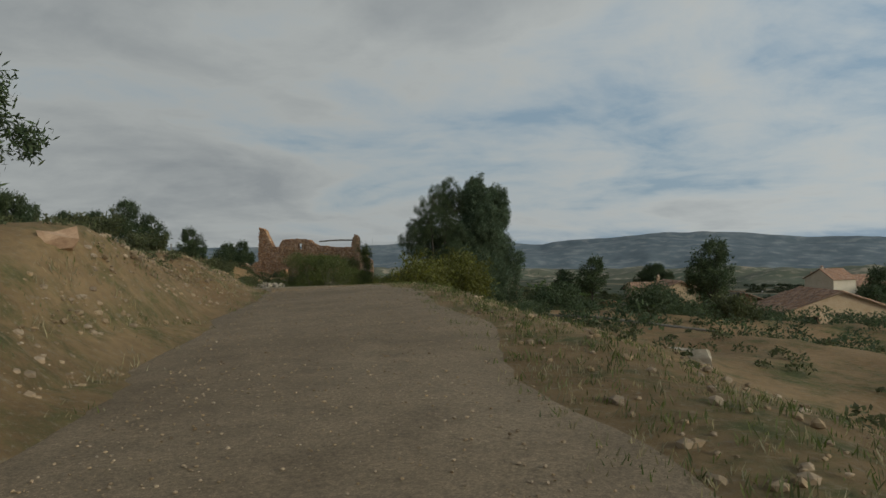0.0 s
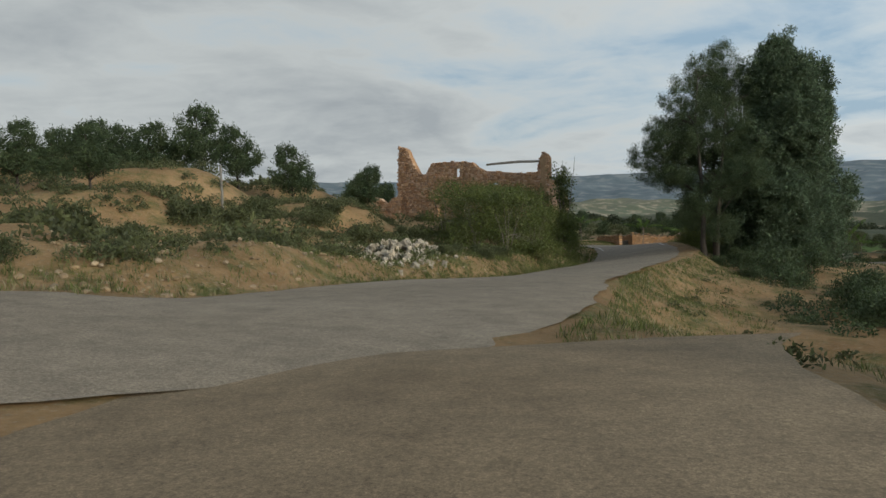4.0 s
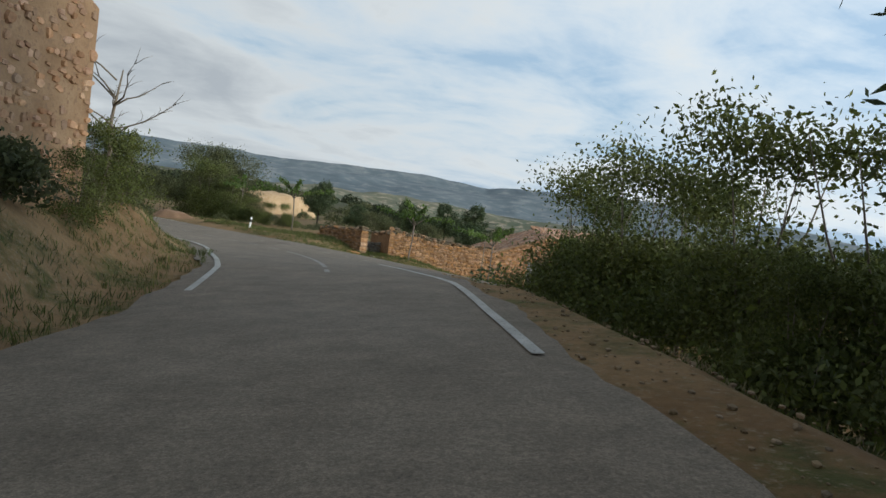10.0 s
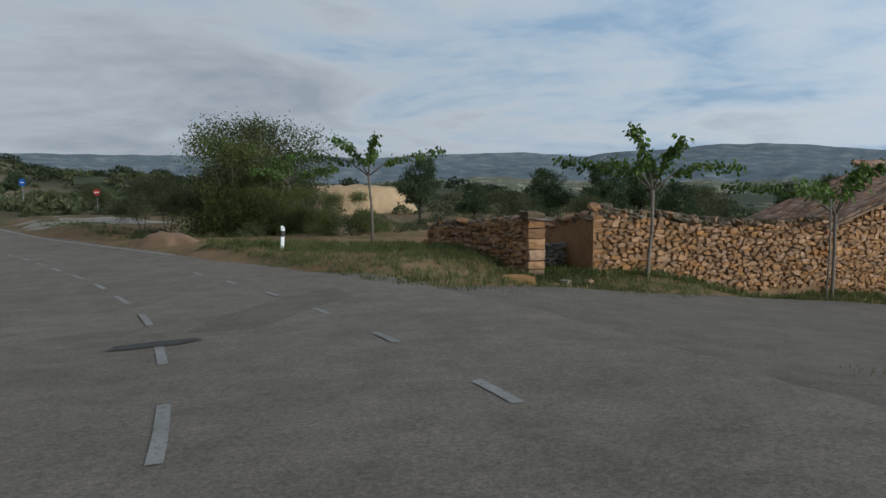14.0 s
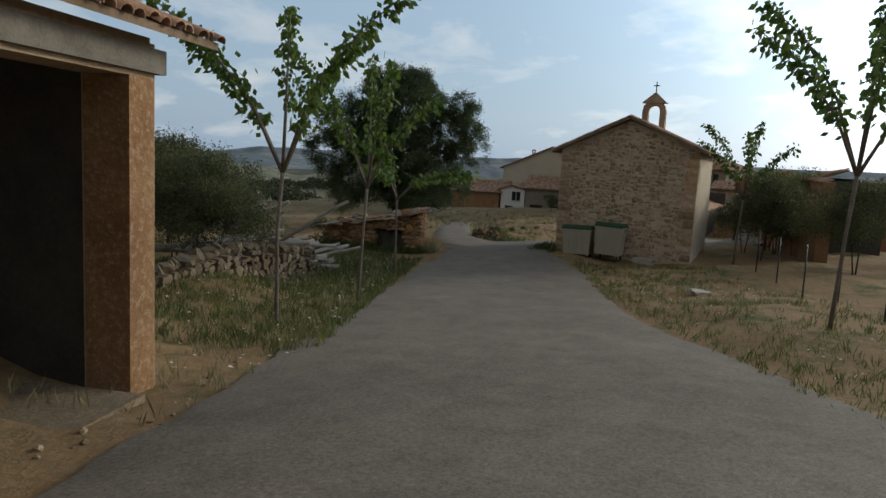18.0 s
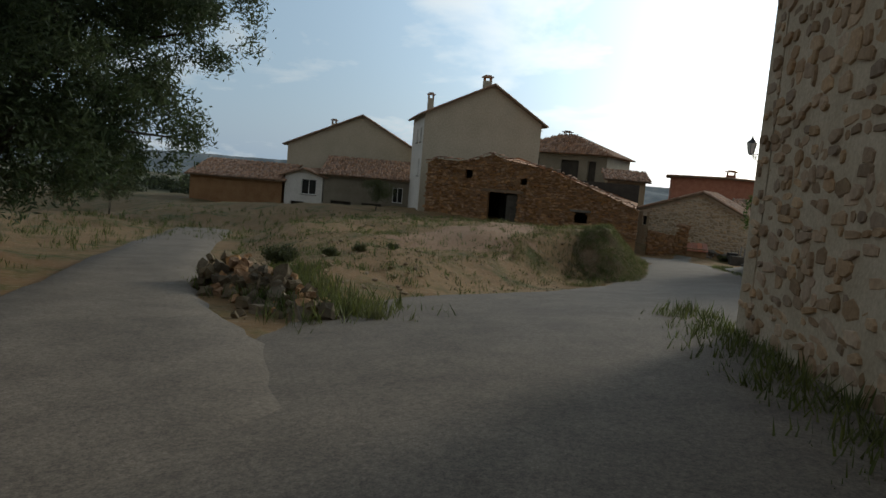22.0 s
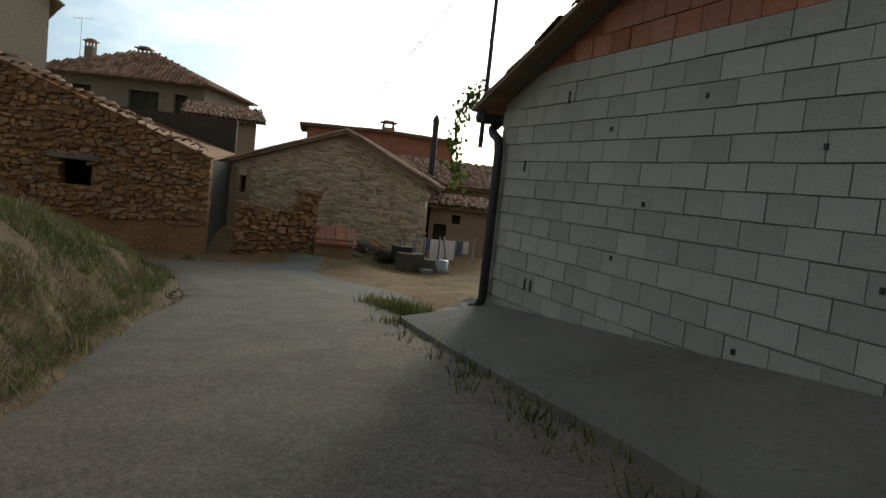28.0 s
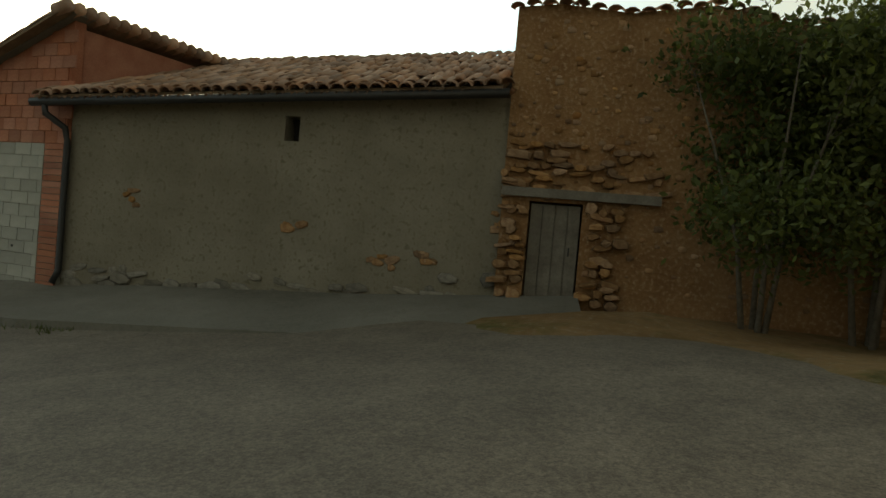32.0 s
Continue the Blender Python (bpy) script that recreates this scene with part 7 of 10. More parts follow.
# ---- plants ----
def leaf_cloud(rng, blobs, clumps, per, spread, size, wide, flat=0.0, shell=0.55, sun_up=0.25):
    """Leaves in small clumps, the clumps near the skin of the given ellipsoids. Returns centres and half axes."""
    B = np.array(blobs, float)
    w = B[:, 3] * B[:, 4] + B[:, 4] * B[:, 5]
    k = rng.choice(len(B), clumps, p=w / w.sum())
    d = rand_dirs(rng, clumps)
    r = shell + (1 - shell) * rng.random(clumps) ** 0.6
    c = B[k, :3] + d * r[:, None] * B[k, 3:6]
    centers = np.repeat(c, per, 0) + rng.normal(size=(clumps * per, 3)) * spread
    n = len(centers)
    a = rand_dirs(rng, n)
    a[:, 2] *= 1 - flat
    out = np.repeat(d, per, 0)
    a = a + out * 0.5
    a[:, 2] += sun_up
    a /= np.linalg.norm(a, axis=1, keepdims=True)
    b = np.cross(a, rand_dirs(rng, n))
    b /= np.linalg.norm(b, axis=1, keepdims=True) + 1e-9
    s = size * (0.6 + 0.8 * rng.random(n))[:, None]
    return centers, a * s, b * s * wide, c


def limbs(g, base, targets, r0, rng, bend=0.25):
    for t in targets:
        p, q = Vector(base(t)), Vector(t)
        m1, m2 = p.lerp(q, 0.35), p.lerp(q, 0.7)
        L = (q - p).length
        m1 += Vector([rng.uniform(-1, 1) for _ in range(3)]) * L * 0.06 + Vector((0, 0, L * bend * 0.2))
        m2 += Vector([rng.uniform(-1, 1) for _ in range(3)]) * L * 0.06
        r = r0 * min(1.0, 0.35 + L * 0.06)
        g.tube([p, m1, m2, q], [r, r * 0.75, r * 0.5, r * 0.2], 6)


def tree(name, label, trunks, blobs, mat, bark, clumps, per, spread, size, wide, seed, r0=0.16, nlimb=30, shell=0.5, category="tree", group="", flat=0.0, at=None, rise=0.35):
    """trunks: lists of points from the foot up; blobs: ellipsoids of the crown."""
    base = empty(name, at or pose(0, 0, 0), label, category, group)
    rng, pr = np.random.default_rng(seed), random.Random(seed)
    C, A, Bx, cl = leaf_cloud(rng, blobs, clumps, per, spread, size, wide, flat, shell)
    lim = Geo()
    for pts in trunks:
        g = Geo()
        n = len(pts)
        g.tube(pts, [r0 * (1.25 if i == 0 else 1 - 0.8 * i / (n - 1)) for i in range(n)], 10)
        g.ob("trunk", bark, base, True)
    P = [Vector(p) for pts in trunks for p in pts[1:]]
    def root(t):
        t = Vector(t)
        below = [p for p in P if p.z < t.z + 0.2] or [P[0]]
        return min(below, key=lambda p: (p - t).length + (0 if p.z < t.z - rise * (p.xy - t.xy).length else 1.0))
    pick = [tuple(cl[i]) for i in pr.sample(range(len(cl)), min(nlimb, len(cl)))]
    limbs(lim, root, pick, r0 * 0.5, pr)
    lim.ob("branchwork", bark, base, True, kind="stuff")
    quads("crown", C, A, Bx, mat, base)
    return base


# the pair of big conifers beside the road
def crown_blobs(rng, base, n, rx, rz, zlo, zhi, r, taper=None):
    out = []
    for i in range(n):
        t = i / (n - 1)
        z = zlo + (zhi - zlo) * t
        w = taper(t) if taper else 1.0
        a = rng.uniform(0, 2 * math.pi)
        d = rng.uniform(0.2, 0.75) * rx * w
        out.append((base[0] + d * math.cos(a), base[1] + d * math.sin(a), z, r * (0.5 + 0.6 * w), r * (0.5 + 0.6 * w), rz * (0.6 + 0.5 * w)))
    return out


_r = random.Random(3)
tree("pine_tree", "large dark pine leaning over the road verge", [[(-1.7, 91.2, -4.5), (-1.8, 91.3, -3.0), (-1.75, 91.4, -1.6), (-1.85, 91.6, 0.0), (-1.9, 92.0, 1.6), (-2.0, 92.5, 3.3), (-2.1, 93.2, 5.0), (-2.0, 93.9, 6.8), (-1.8, 94.6, 8.5)], [(-0.8, 91.9, -4.7), (-0.8, 92.0, -3.0), (-0.7, 92.2, -1.6), (-0.6, 92.5, 0.4), (-0.4, 92.8, 2.2), (-0.2, 93.3, 4.2), (0.0, 93.8, 6.2)]],
     [(-4.8, 95.4, 2.9, 2.1, 2.1, 1.1), (-3.4, 93.0, 3.9, 2.3, 2.3, 1.4), (-3.4, 96.2, 4.8, 2.4, 2.4, 1.6), (-1.0, 93.4, 5.4, 2.6, 2.6, 1.8), (-2.2, 95.6, 7.4, 2.2, 2.2, 1.7), (-1.1, 96.8, 9.4, 1.6, 1.6, 1.4), (0.4, 96.2, 7.4, 2.3, 2.3, 1.9), (0.6, 93.4, 3.4, 2.4, 2.2, 1.4), (-1.6, 97.0, 2.4, 2.4, 2.2, 1.5), (-4.9, 97.6, 1.6, 1.4, 1.4, 0.8), (-3.6, 92.0, 1.6, 1.5, 1.5, 0.8), (0.8, 90.6, 1.6, 1.8, 1.8, 1.0), (-3.0, 95.4, 0.9, 1.6, 1.6, 0.8), (-2.2, 91.0, -0.4, 1.3, 1.3, 0.9), (-0.8, 90.8, 0.6, 1.5, 1.5, 1.0), (-2.4, 93.4, -1.6, 1.3, 1.3, 0.9), (-0.6, 91.2, -2.2, 1.2, 1.2, 0.9)],
     PINE, DARKBARK, 1350, 160, 0.17, 0.055, 0.28, 5, r0=0.2, nlimb=46, shell=0.3)
tree("pine_tree", "tall dark pine with bare lower branches on the verge", [[(-0.1, 97.2, -5.0), (-0.2, 97.3, -3.4), (-0.1, 97.3, -1.6), (-0.2, 97.4, 0.5), (-0.3, 97.5, 2.5), (-0.1, 97.7, 4.5), (0.0, 98.0, 6.5), (0.2, 98.3, 8.5), (0.5, 98.6, 10.5)], [(1.0, 97.6, -5.2), (1.2, 97.9, -1.6), (1.6, 98.4, 3.2), (1.9, 99.0, 7.5)]],
     [(-2.9, 99.4, 2.0, 2.0, 2.0, 1.0), (-2.0, 97.8, 3.6, 2.2, 2.2, 1.3), (-1.6, 100.4, 5.0, 2.3, 2.3, 1.5), (0.4, 98.4, 6.4, 2.4, 2.4, 1.7), (0.2, 99.4, 9.6, 1.9, 1.9, 1.6), (1.6, 99.6, 8.0, 2.3, 2.3, 1.9), (1.4, 97.2, 4.0, 2.4, 2.2, 1.4), (-0.6, 101.2, 2.4, 2.2, 2.2, 1.2), (0.4, 98.8, 11.0, 1.0, 1.0, 0.9), (-1.4, 98.6, 0.2, 1.6, 1.6, 0.7), (2.2, 100.8, 0.8, 2.0, 2.0, 1.2), (-1.9, 101.4, 0.9, 1.3, 1.3, 0.6), (-1.6, 99.4, -0.8, 1.1, 1.1, 0.9), (-1.0, 98.8, -1.4, 1.4, 1.4, 0.9), (0.8, 95.4, -1.2, 1.3, 1.3, 1.0), (-1.8, 101.4, -2.0, 1.5, 1.5, 1.0), (1.4, 99.4, -2.4, 2.0, 2.0, 1.4), (2.6, 96.6, -2.6, 1.6, 1.6, 1.4)],
     PINE, DARKBARK, 1250, 160, 0.17, 0.05, 0.24, 8, r0=0.17, nlimb=46, shell=0.3)
tree("conifer_tree", "broad blue-green conifer reaching down to the slope", [[(3.9, 96.6, -6.4), (3.9, 96.6, -1), (4.1, 96.8, 5), (4.5, 97.0, 11.6)]],
     crown_blobs(_r, (3.9, 96.6), 46, 3.7, 1.45, -4.8, 10.6, 2.1, lambda t: (1 - t) ** 0.55 * (0.75 + 0.5 * min(1, t * 4)) + 0.08) + [(4.3, 97.0, 11.2, 0.8, 0.8, 1.3), (6.4, 97.6, 1.6, 1.7, 1.7, 1.9), (7.0, 97.2, -2.0, 1.8, 1.8, 1.8), (2.6, 95.2, -3.6, 1.8, 1.8, 1.6), (3.0, 93.4, -4.4, 1.5, 1.5, 1.5)],
     CYPRESS, DARKBARK, 4700, 40, 0.19, 0.15, 0.24, 6, r0=0.25, nlimb=60, shell=0.55)
tree("conifer_tree", "round-topped conifer behind the tall one on the slope", [[(6.8, 101.4, -6.8), (6.9, 101.4, -1), (7.0, 101.5, 5), (7.2, 101.5, 10.6)]],
     crown_blobs(_r, (6.9, 101.3), 36, 3.3, 1.4, -4.6, 10.0, 1.9, lambda t: (1 - t) ** 0.4 * (0.8 + 0.4 * min(1, t * 4)) + 0.1),
     CYPRESS, DARKBARK, 2600, 40, 0.19, 0.15, 0.24, 16, r0=0.22, nlimb=40, shell=0.55)
LANE_PINE = tree("pine_tree", "round dense dark pine above the side lane", [[(51.0, 172.6, -13.2), (51.1, 172.7, -11), (50.9, 172.9, -8.5), (51.0, 173.0, -5.5)], [(51.0, 172.6, -12.2), (52.0, 172.2, -10), (52.6, 171.6, -7)], [(51.0, 172.6, -12.2), (49.8, 173.6, -10), (49.0, 174.4, -7.4)]],
     [(51, 173, -6.4, 3.0, 3.0, 2.1), (49.4, 174.6, -7.3, 2.4, 2.4, 1.9), (52.6, 171.2, -7.3, 2.4, 2.4, 1.9), (51.2, 173.2, -5.0, 2.0, 2.0, 1.2), (49.8, 172.6, -8.7, 2.5, 2.5, 1.6), (48.8, 175.8, -8.7, 1.7, 1.7, 1.5), (53.2, 169.9, -8.1, 1.6, 1.6, 1.5), (51.4, 171.6, -9.9, 2.4, 2.4, 1.3), (49.6, 174.4, -10.3, 2.3, 2.3, 1.3), (52.9, 170.2, -6.0, 1.3, 1.3, 1.0), (51.8, 172.6, -4.7, 1.3, 1.3, 0.9), (52.6, 174.4, -7.8, 2.0, 2.0, 1.9), (50.6, 171.4, -11.2, 2.0, 2.0, 0.9), (52.6, 170.6, -10.6, 1.6, 1.6, 0.9)],
     PINE, DARKBARK, 2100, 140, 0.15, 0.06, 0.28, 7, r0=0.24, nlimb=60, shell=0.5)
LANE_PINE.matrix_basis = Matrix.Translation((50.6, 172.8, -13.2)) @ Matrix.Scale(1.15, 4) @ Matrix.Translation((-51.0, -172.6, 13.2))


def locust(seed, h, w, mat=ROBINIA, name="locust_tree", label="multi-stemmed locust tree with light feathery leaves", clumps=260, low=0.12, size=0.075, at=None, stems=4, per=26, group="", bark=TWIG, spread=0.22, lean=0.0):
    r = random.Random(seed)
    trunks = []
    for i in range(stems):
        a = 2 * math.pi * i / stems + r.uniform(-0.5, 0.5)
        d = w * r.uniform(0.15, 0.4)
        trunks.append([(0.1 * math.cos(a), 0.1 * math.sin(a), -0.3), (d * 0.3 * math.cos(a), d * 0.3 * math.sin(a), h * 0.3), (d * 0.7 * math.cos(a) + lean, d * 0.7 * math.sin(a), h * 0.62), (d * math.cos(a) + lean, d * math.sin(a), h * r.uniform(0.82, 0.97))])
    blobs = []
    for i in range(12):
        a, t = r.uniform(0, 6.28), r.random()
        z = h * (low + (0.95 - low) * t)
        d = w * 0.55 * r.random() * (1.15 - 0.6 * t)
        blobs.append((d * math.cos(a) + lean * t, d * math.sin(a), z, w * r.uniform(0.2, 0.36), w * r.uniform(0.2, 0.36), h * r.uniform(0.07, 0.15)))
    return tree(name, label, trunks, blobs, mat, bark, clumps, per, spread, size, 0.5, seed, r0=0.02 + 0.004 * h, nlimb=34, shell=0.25, at=at, group=group, rise=0.1)


def put(ob, x, y, turn=0, s=1.0, sink=0.0):
    return copy_thing(ob, Matrix.LocRotScale((x, y, land_at(x, y) - sink), Euler((0, 0, radians(turn))), (s, s, s)))


LOCUST_A = locust(21, 4.5, 4.4, clumps=300, low=0.0, size=0.072, per=22, at=pose(-14.8, 86.8, land_at(-14.8, 86.8)))
LOCUST_B = locust(22, 3.9, 4.0, clumps=270, low=0.0, size=0.072, per=22, at=pose(-17.0, 87.2, land_at(-17.0, 87.2)))
for x, y, tr, s, k in ((-13.4, 90.0, 40, 0.82, 0), (-15.9, 91.0, 150, 0.95, 1), (-18.6, 90.2, 220, 0.85, 0), (-13.2, 93.8, 300, 1.0, 1), (-15.6, 95.2, 80, 0.95, 0), (-18.2, 94.6, 80, 1.0, 1), (-20.6, 93.4, 10, 1.0, 0), (-12.8, 98.0, 10, 1.0, 1), (-15.2, 100.2, 200, 1.0, 0), (-12.7, 102.4, 20, 0.9, 1), (-14.6, 105.0, 100, 1.05, 0), (-12.0, 106.4, 60, 1.0, 1), (-12.6, 88.0, 100, 0.42, 0), (-11.9, 92.0, 100, 0.4, 1), (-11.3, 96.4, 190, 0.4, 0), (-11.2, 101.0, 30, 0.42, 1), (-11.6, 104.6, 250, 0.7, 0), (-17.6, 99.0, 70, 1.1, 1)):
    put((LOCUST_A, LOCUST_B)[k], x, y, tr, s * (0.85 if y < 92 else 1.0 if x < -14 else 0.76) if s > 0.6 else s * 0.8)
locust(25, 8.4, 2.5, clumps=230, low=0.1, size=0.09, at=pose(-12.0, 104.2, land_at(-12.0, 104.2)), stems=3, label="slender locust sapling against the ruin")
LOCUST_C = locust(23, 4.6, 4.4, clumps=520, size=0.058, per=34, spread=0.28, at=pose(1.5, 111.0, land_at(1.5, 111.0)), label="young locust thicket with yellow-green leaves beside the road")
for x, y, tr, s in ((1.8, 114.2, 60, 0.85), (2.4, 108.4, 120, 1.0), (3.4, 117.5, 200, 0.8), (0.9, 108.4, 10, 0.5), (0.7, 115.0, 30, 0.9), (0.7, 118.4, 250, 0.9), (1.6, 121.0, 100, 0.8), (-17.2, 163.0, 40, 0.5), (-15.4, 161.4, 150, 0.42), (-19.4, 164.4, 10, 0.55), (-13.6, 161.0, 300, 0.4), (-21.0, 166.0, 200, 0.6)):
    put(LOCUST_C, x, y, tr, s)
for x, y, tr, s in ((-21.8, 166.0, 30, 1.2), (-19.4, 165.6, 260, 0.85)):
    put(LOCUST_C, x, y, tr, s)


def bush(seed, mat, label, r=1.0, clumps=130, per=26, size=0.07, wide=0.4, name="shrub", at=None, tall=0.75):
    rr = random.Random(seed)
    blobs = [(r * 0.55 * math.cos(a), r * 0.55 * math.sin(a), r * tall * rr.uniform(0.35, 0.85), r * rr.uniform(0.35, 0.55), r * rr.uniform(0.35, 0.55), r * tall * rr.uniform(0.3, 0.5)) for a in [rr.uniform(0, 6.28) for _ in range(8)]]
    blobs += [(0, 0, r * tall * 0.5, r * 0.6, r * 0.6, r * tall * 0.5)]
    trunks = [[(0.04 * k, 0.03 * k, -0.2), (0.2 * r * math.cos(k * 2.1), 0.2 * r * math.sin(k * 2.1), r * tall * 0.4), (0.4 * r * math.cos(k * 2.1), 0.4 * r * math.sin(k * 2.1), r * tall * 0.9)] for k in range(3)]
    return tree(name, label, trunks, blobs, mat, TWIG, clumps, per, 0.09 * r + 0.03, size, wide, seed, r0=0.03, nlimb=14, shell=0.35, category="shrub", at=at, rise=0.0)


JUN = bush(31, JUNIPER, "yellow-green juniper thicket beside the track", 2.1, 420, 30, 0.10, 0.3, "juniper_shrub", pose(-2.0, 39.0, land_at(-2.0, 39.0)), 1.15)
for x, y, tr, s in ((0.4, 41.8, 90, 1.1), (-3.6, 42.0, 130, 0.62), (-0.6, 45.5, 280, 1.25), (-3.4, 46.8, 280, 0.6)):
    put(JUN, x, y, tr, s)
SHRUB_A = bush(32, SCRUB, "dark olive-green scrub bush on the stony slope", 1.0, at=pose(-13.5, 30.0, land_at(-13.5, 30.0)))
SHRUB_B = bush(33, PINE, "low dark evergreen bush on dry ground", 1.0, 150, 26, 0.06, 0.3, at=pose(5.2, 36.0, land_at(5.2, 36.0)), tall=0.95)
rs = random.Random(77)
for x, y, s, k in ((-15.4, 80.4, 0.7, 0), (-16.8, 77.2, 0.55, 0), (-14.9, 83.4, 0.7, 0), (-17.8, 82.2, 0.9, 0), (-16.4, 85.0, 0.8, 0), (2.4, 22.5, 0.5, 1), (2.9, 25.0, 0.65, 1), (6.2, 40.5, 1.5, 1), (9.5, 33, 1.3, 1), (12, 40, 1.6, 1), (8.5, 48, 1.7, 1), (15, 44, 1.9, 1), (14.5, 36, 1.5, 0), (3.2, 52, 1.2, 1), (-1.5, 56, 0.8, 0), (-0.5, 62, 0.9, 1), (0.8, 66, 1.2, 1), (2.0, 71, 1.3, 1), (3.6, 76, 1.4, 1), (1.2, 80, 1.1, 1), (0.2, 84.5, 0.9, 1), (2.2, 87, 1.6, 1), (4.8, 90, 1.8, 1), (-0.9, 90.6, 0.7, 1), (0.9, 92, 1.1, 1),
                  (2.6, 101.5, 1.4, 1), (1.5, 103.6, 1.0, 1), (3.2, 104.8, 1.6, 1), (1.9, 106.0, 0.9, 1), (1.2, 100.2, 0.9, 1), (4.0, 100.0, 1.8, 1), (-6.2, 5.5, 0.35, 0), (-7.0, 14, 0.5, 0), (-9.5, 22, 0.7, 0), (-13, 26, 0.9, 0), (-10.5, 31.5, 0.8, 0), (-16, 30, 1.0, 0), (-19, 34, 0.9, 0), (-14.5, 36.5, 0.7, 0), (-21, 52, 0.7, 0), (-24.5, 58, 1.1, 0), (-26, 63, 1.0, 0), (-23.5, 68.5, 0.8, 0), (-28, 70, 1.3, 0), (-29, 76, 1.2, 0), (-25.5, 79, 1.1, 0), (-24, 84, 1.3, 0), (-27.5, 86, 1.5, 0), (-22, 88, 1.0, 0), (-31, 83, 1.3, 0), (-21, 100, 1.4, 1), (-12.6, 113.5, 1.1, 0), (-13.5, 117, 1.2, 0), (-13.8, 121.5, 0.9, 0), (-16.2, 125, 1.2, 0), (-15.5, 119, 1.5, 0), (-18, 130, 1.1, 0), (-22, 136, 1.2, 0), (-25, 139.5, 1.1, 0), (-17.5, 122.5, 1.6, 1), (-20.5, 128, 1.5, 0), (-24, 133, 1.6, 0),
                  (52.6, 166.8, 0.4, 0), (39.6, 158.95, 0.4, 0), (69.0, 158.4, 0.3, 0), (66.5, 158.8, 0.25, 0), (-15.6, 130.0, 0.7, 0), (-17.4, 133.6, 0.8, 0), (-18.6, 131.0, 1.0, 0), (-20.6, 136.6, 0.9, 0), (-15.2, 127.4, 0.8, 0)):
    put((SHRUB_A, SHRUB_B)[k], x, y, rs.uniform(0, 360), s * rs.uniform(0.9, 1.1))

# pines on the western slope
PINE_S = tree("pine_tree", "round-headed pine on the scrubby hillside", [[(0, 0, -0.3), (0.05, 0, 1.6), (0.1, 0.1, 3.4), (0, 0.1, 5.2)]], [(0, 0, 4.6, 1.5, 1.5, 1.0), (0.9, 0.4, 3.6, 1.3, 1.3, 0.9), (-0.9, -0.3, 3.4, 1.4, 1.4, 0.9), (0.2, -0.8, 2.8, 1.3, 1.3, 0.8), (-0.4, 0.8, 2.6, 1.3, 1.3, 0.8), (0.6, 0.4, 5.2, 0.9, 0.9, 0.6)], PINE, DARKBARK, 380, 26, 0.16, 0.13, 0.24, 41, r0=0.13, nlimb=24, at=pose(-28.6, 39.6, land_at(-28.6, 39.6)))
PINE_S.scale = (2.2, 2.2, 2.2)
for x, y, s, tr in ((-29.5, 42.5, 1.1, 10), (-27.0, 43.0, 0.8, 60), (-47, 72.5, 1.1, 50), (-41, 73.5, 0.75, 20), (-37, 74.5, 0.75, 120), (-50, 98, 1.25, 0), (-46, 100, 1.35, 70), (-54, 100, 1.3, 140), (-42.5, 101, 1.1, 200), (-58, 95, 1.2, 20), (-45.5, 143, 1.35, 30), (-41, 140, 1.2, 90), (-38, 122, 0.95, 150), (-35, 122.5, 0.9, 10), (-62, 88, 1.2, 60), (-66, 110, 1.3, 33), (-72, 70, 1.5, 12), (-60, 40, 1.4, 80), (-40, 30, 1.3, 100), (-80, 144, 1.5, 40), (-95, 150, 1.4, 110), (-14, 193, 1.0, 0), (-9, 196, 0.8, 60), (-2, 195, 1.1, 120), (3, 193, 1.0, 200), (7, 197, 1.1, 10), (-32, 108, 0.9, 20), (-36, 99, 1.0, 220), (-120, 256, 1.3, 0), (-99, 259, 1.0, 40), (26, 70, 1.2, 5), (29, 78, 1.0, 90), (40, 66, 1.1, 140), (46, 74, 1.2, 140), (20, 98, 1.1, 0), (17, 101.5, 1.0, 100), (12, 170, 0.8, 30), (4, 172, 0.75, 80), (24, 178, 0.9, 10), (15, 182, 0.9, 60)):
    c = put(PINE_S, x, y, tr, 1.0)
    c.scale = (s, s, s * rs.uniform(0.9, 1.15))
OAK = locust(51, 6.2, 5.6, SCRUB, "oak_tree", "leafy broad evergreen oak behind the yard wall", 480, 0.2, 0.062, pose(-21.6, 169.5, land_at(-21.6, 169.5)), 2, 40, "", DARKBARK, 0.24)
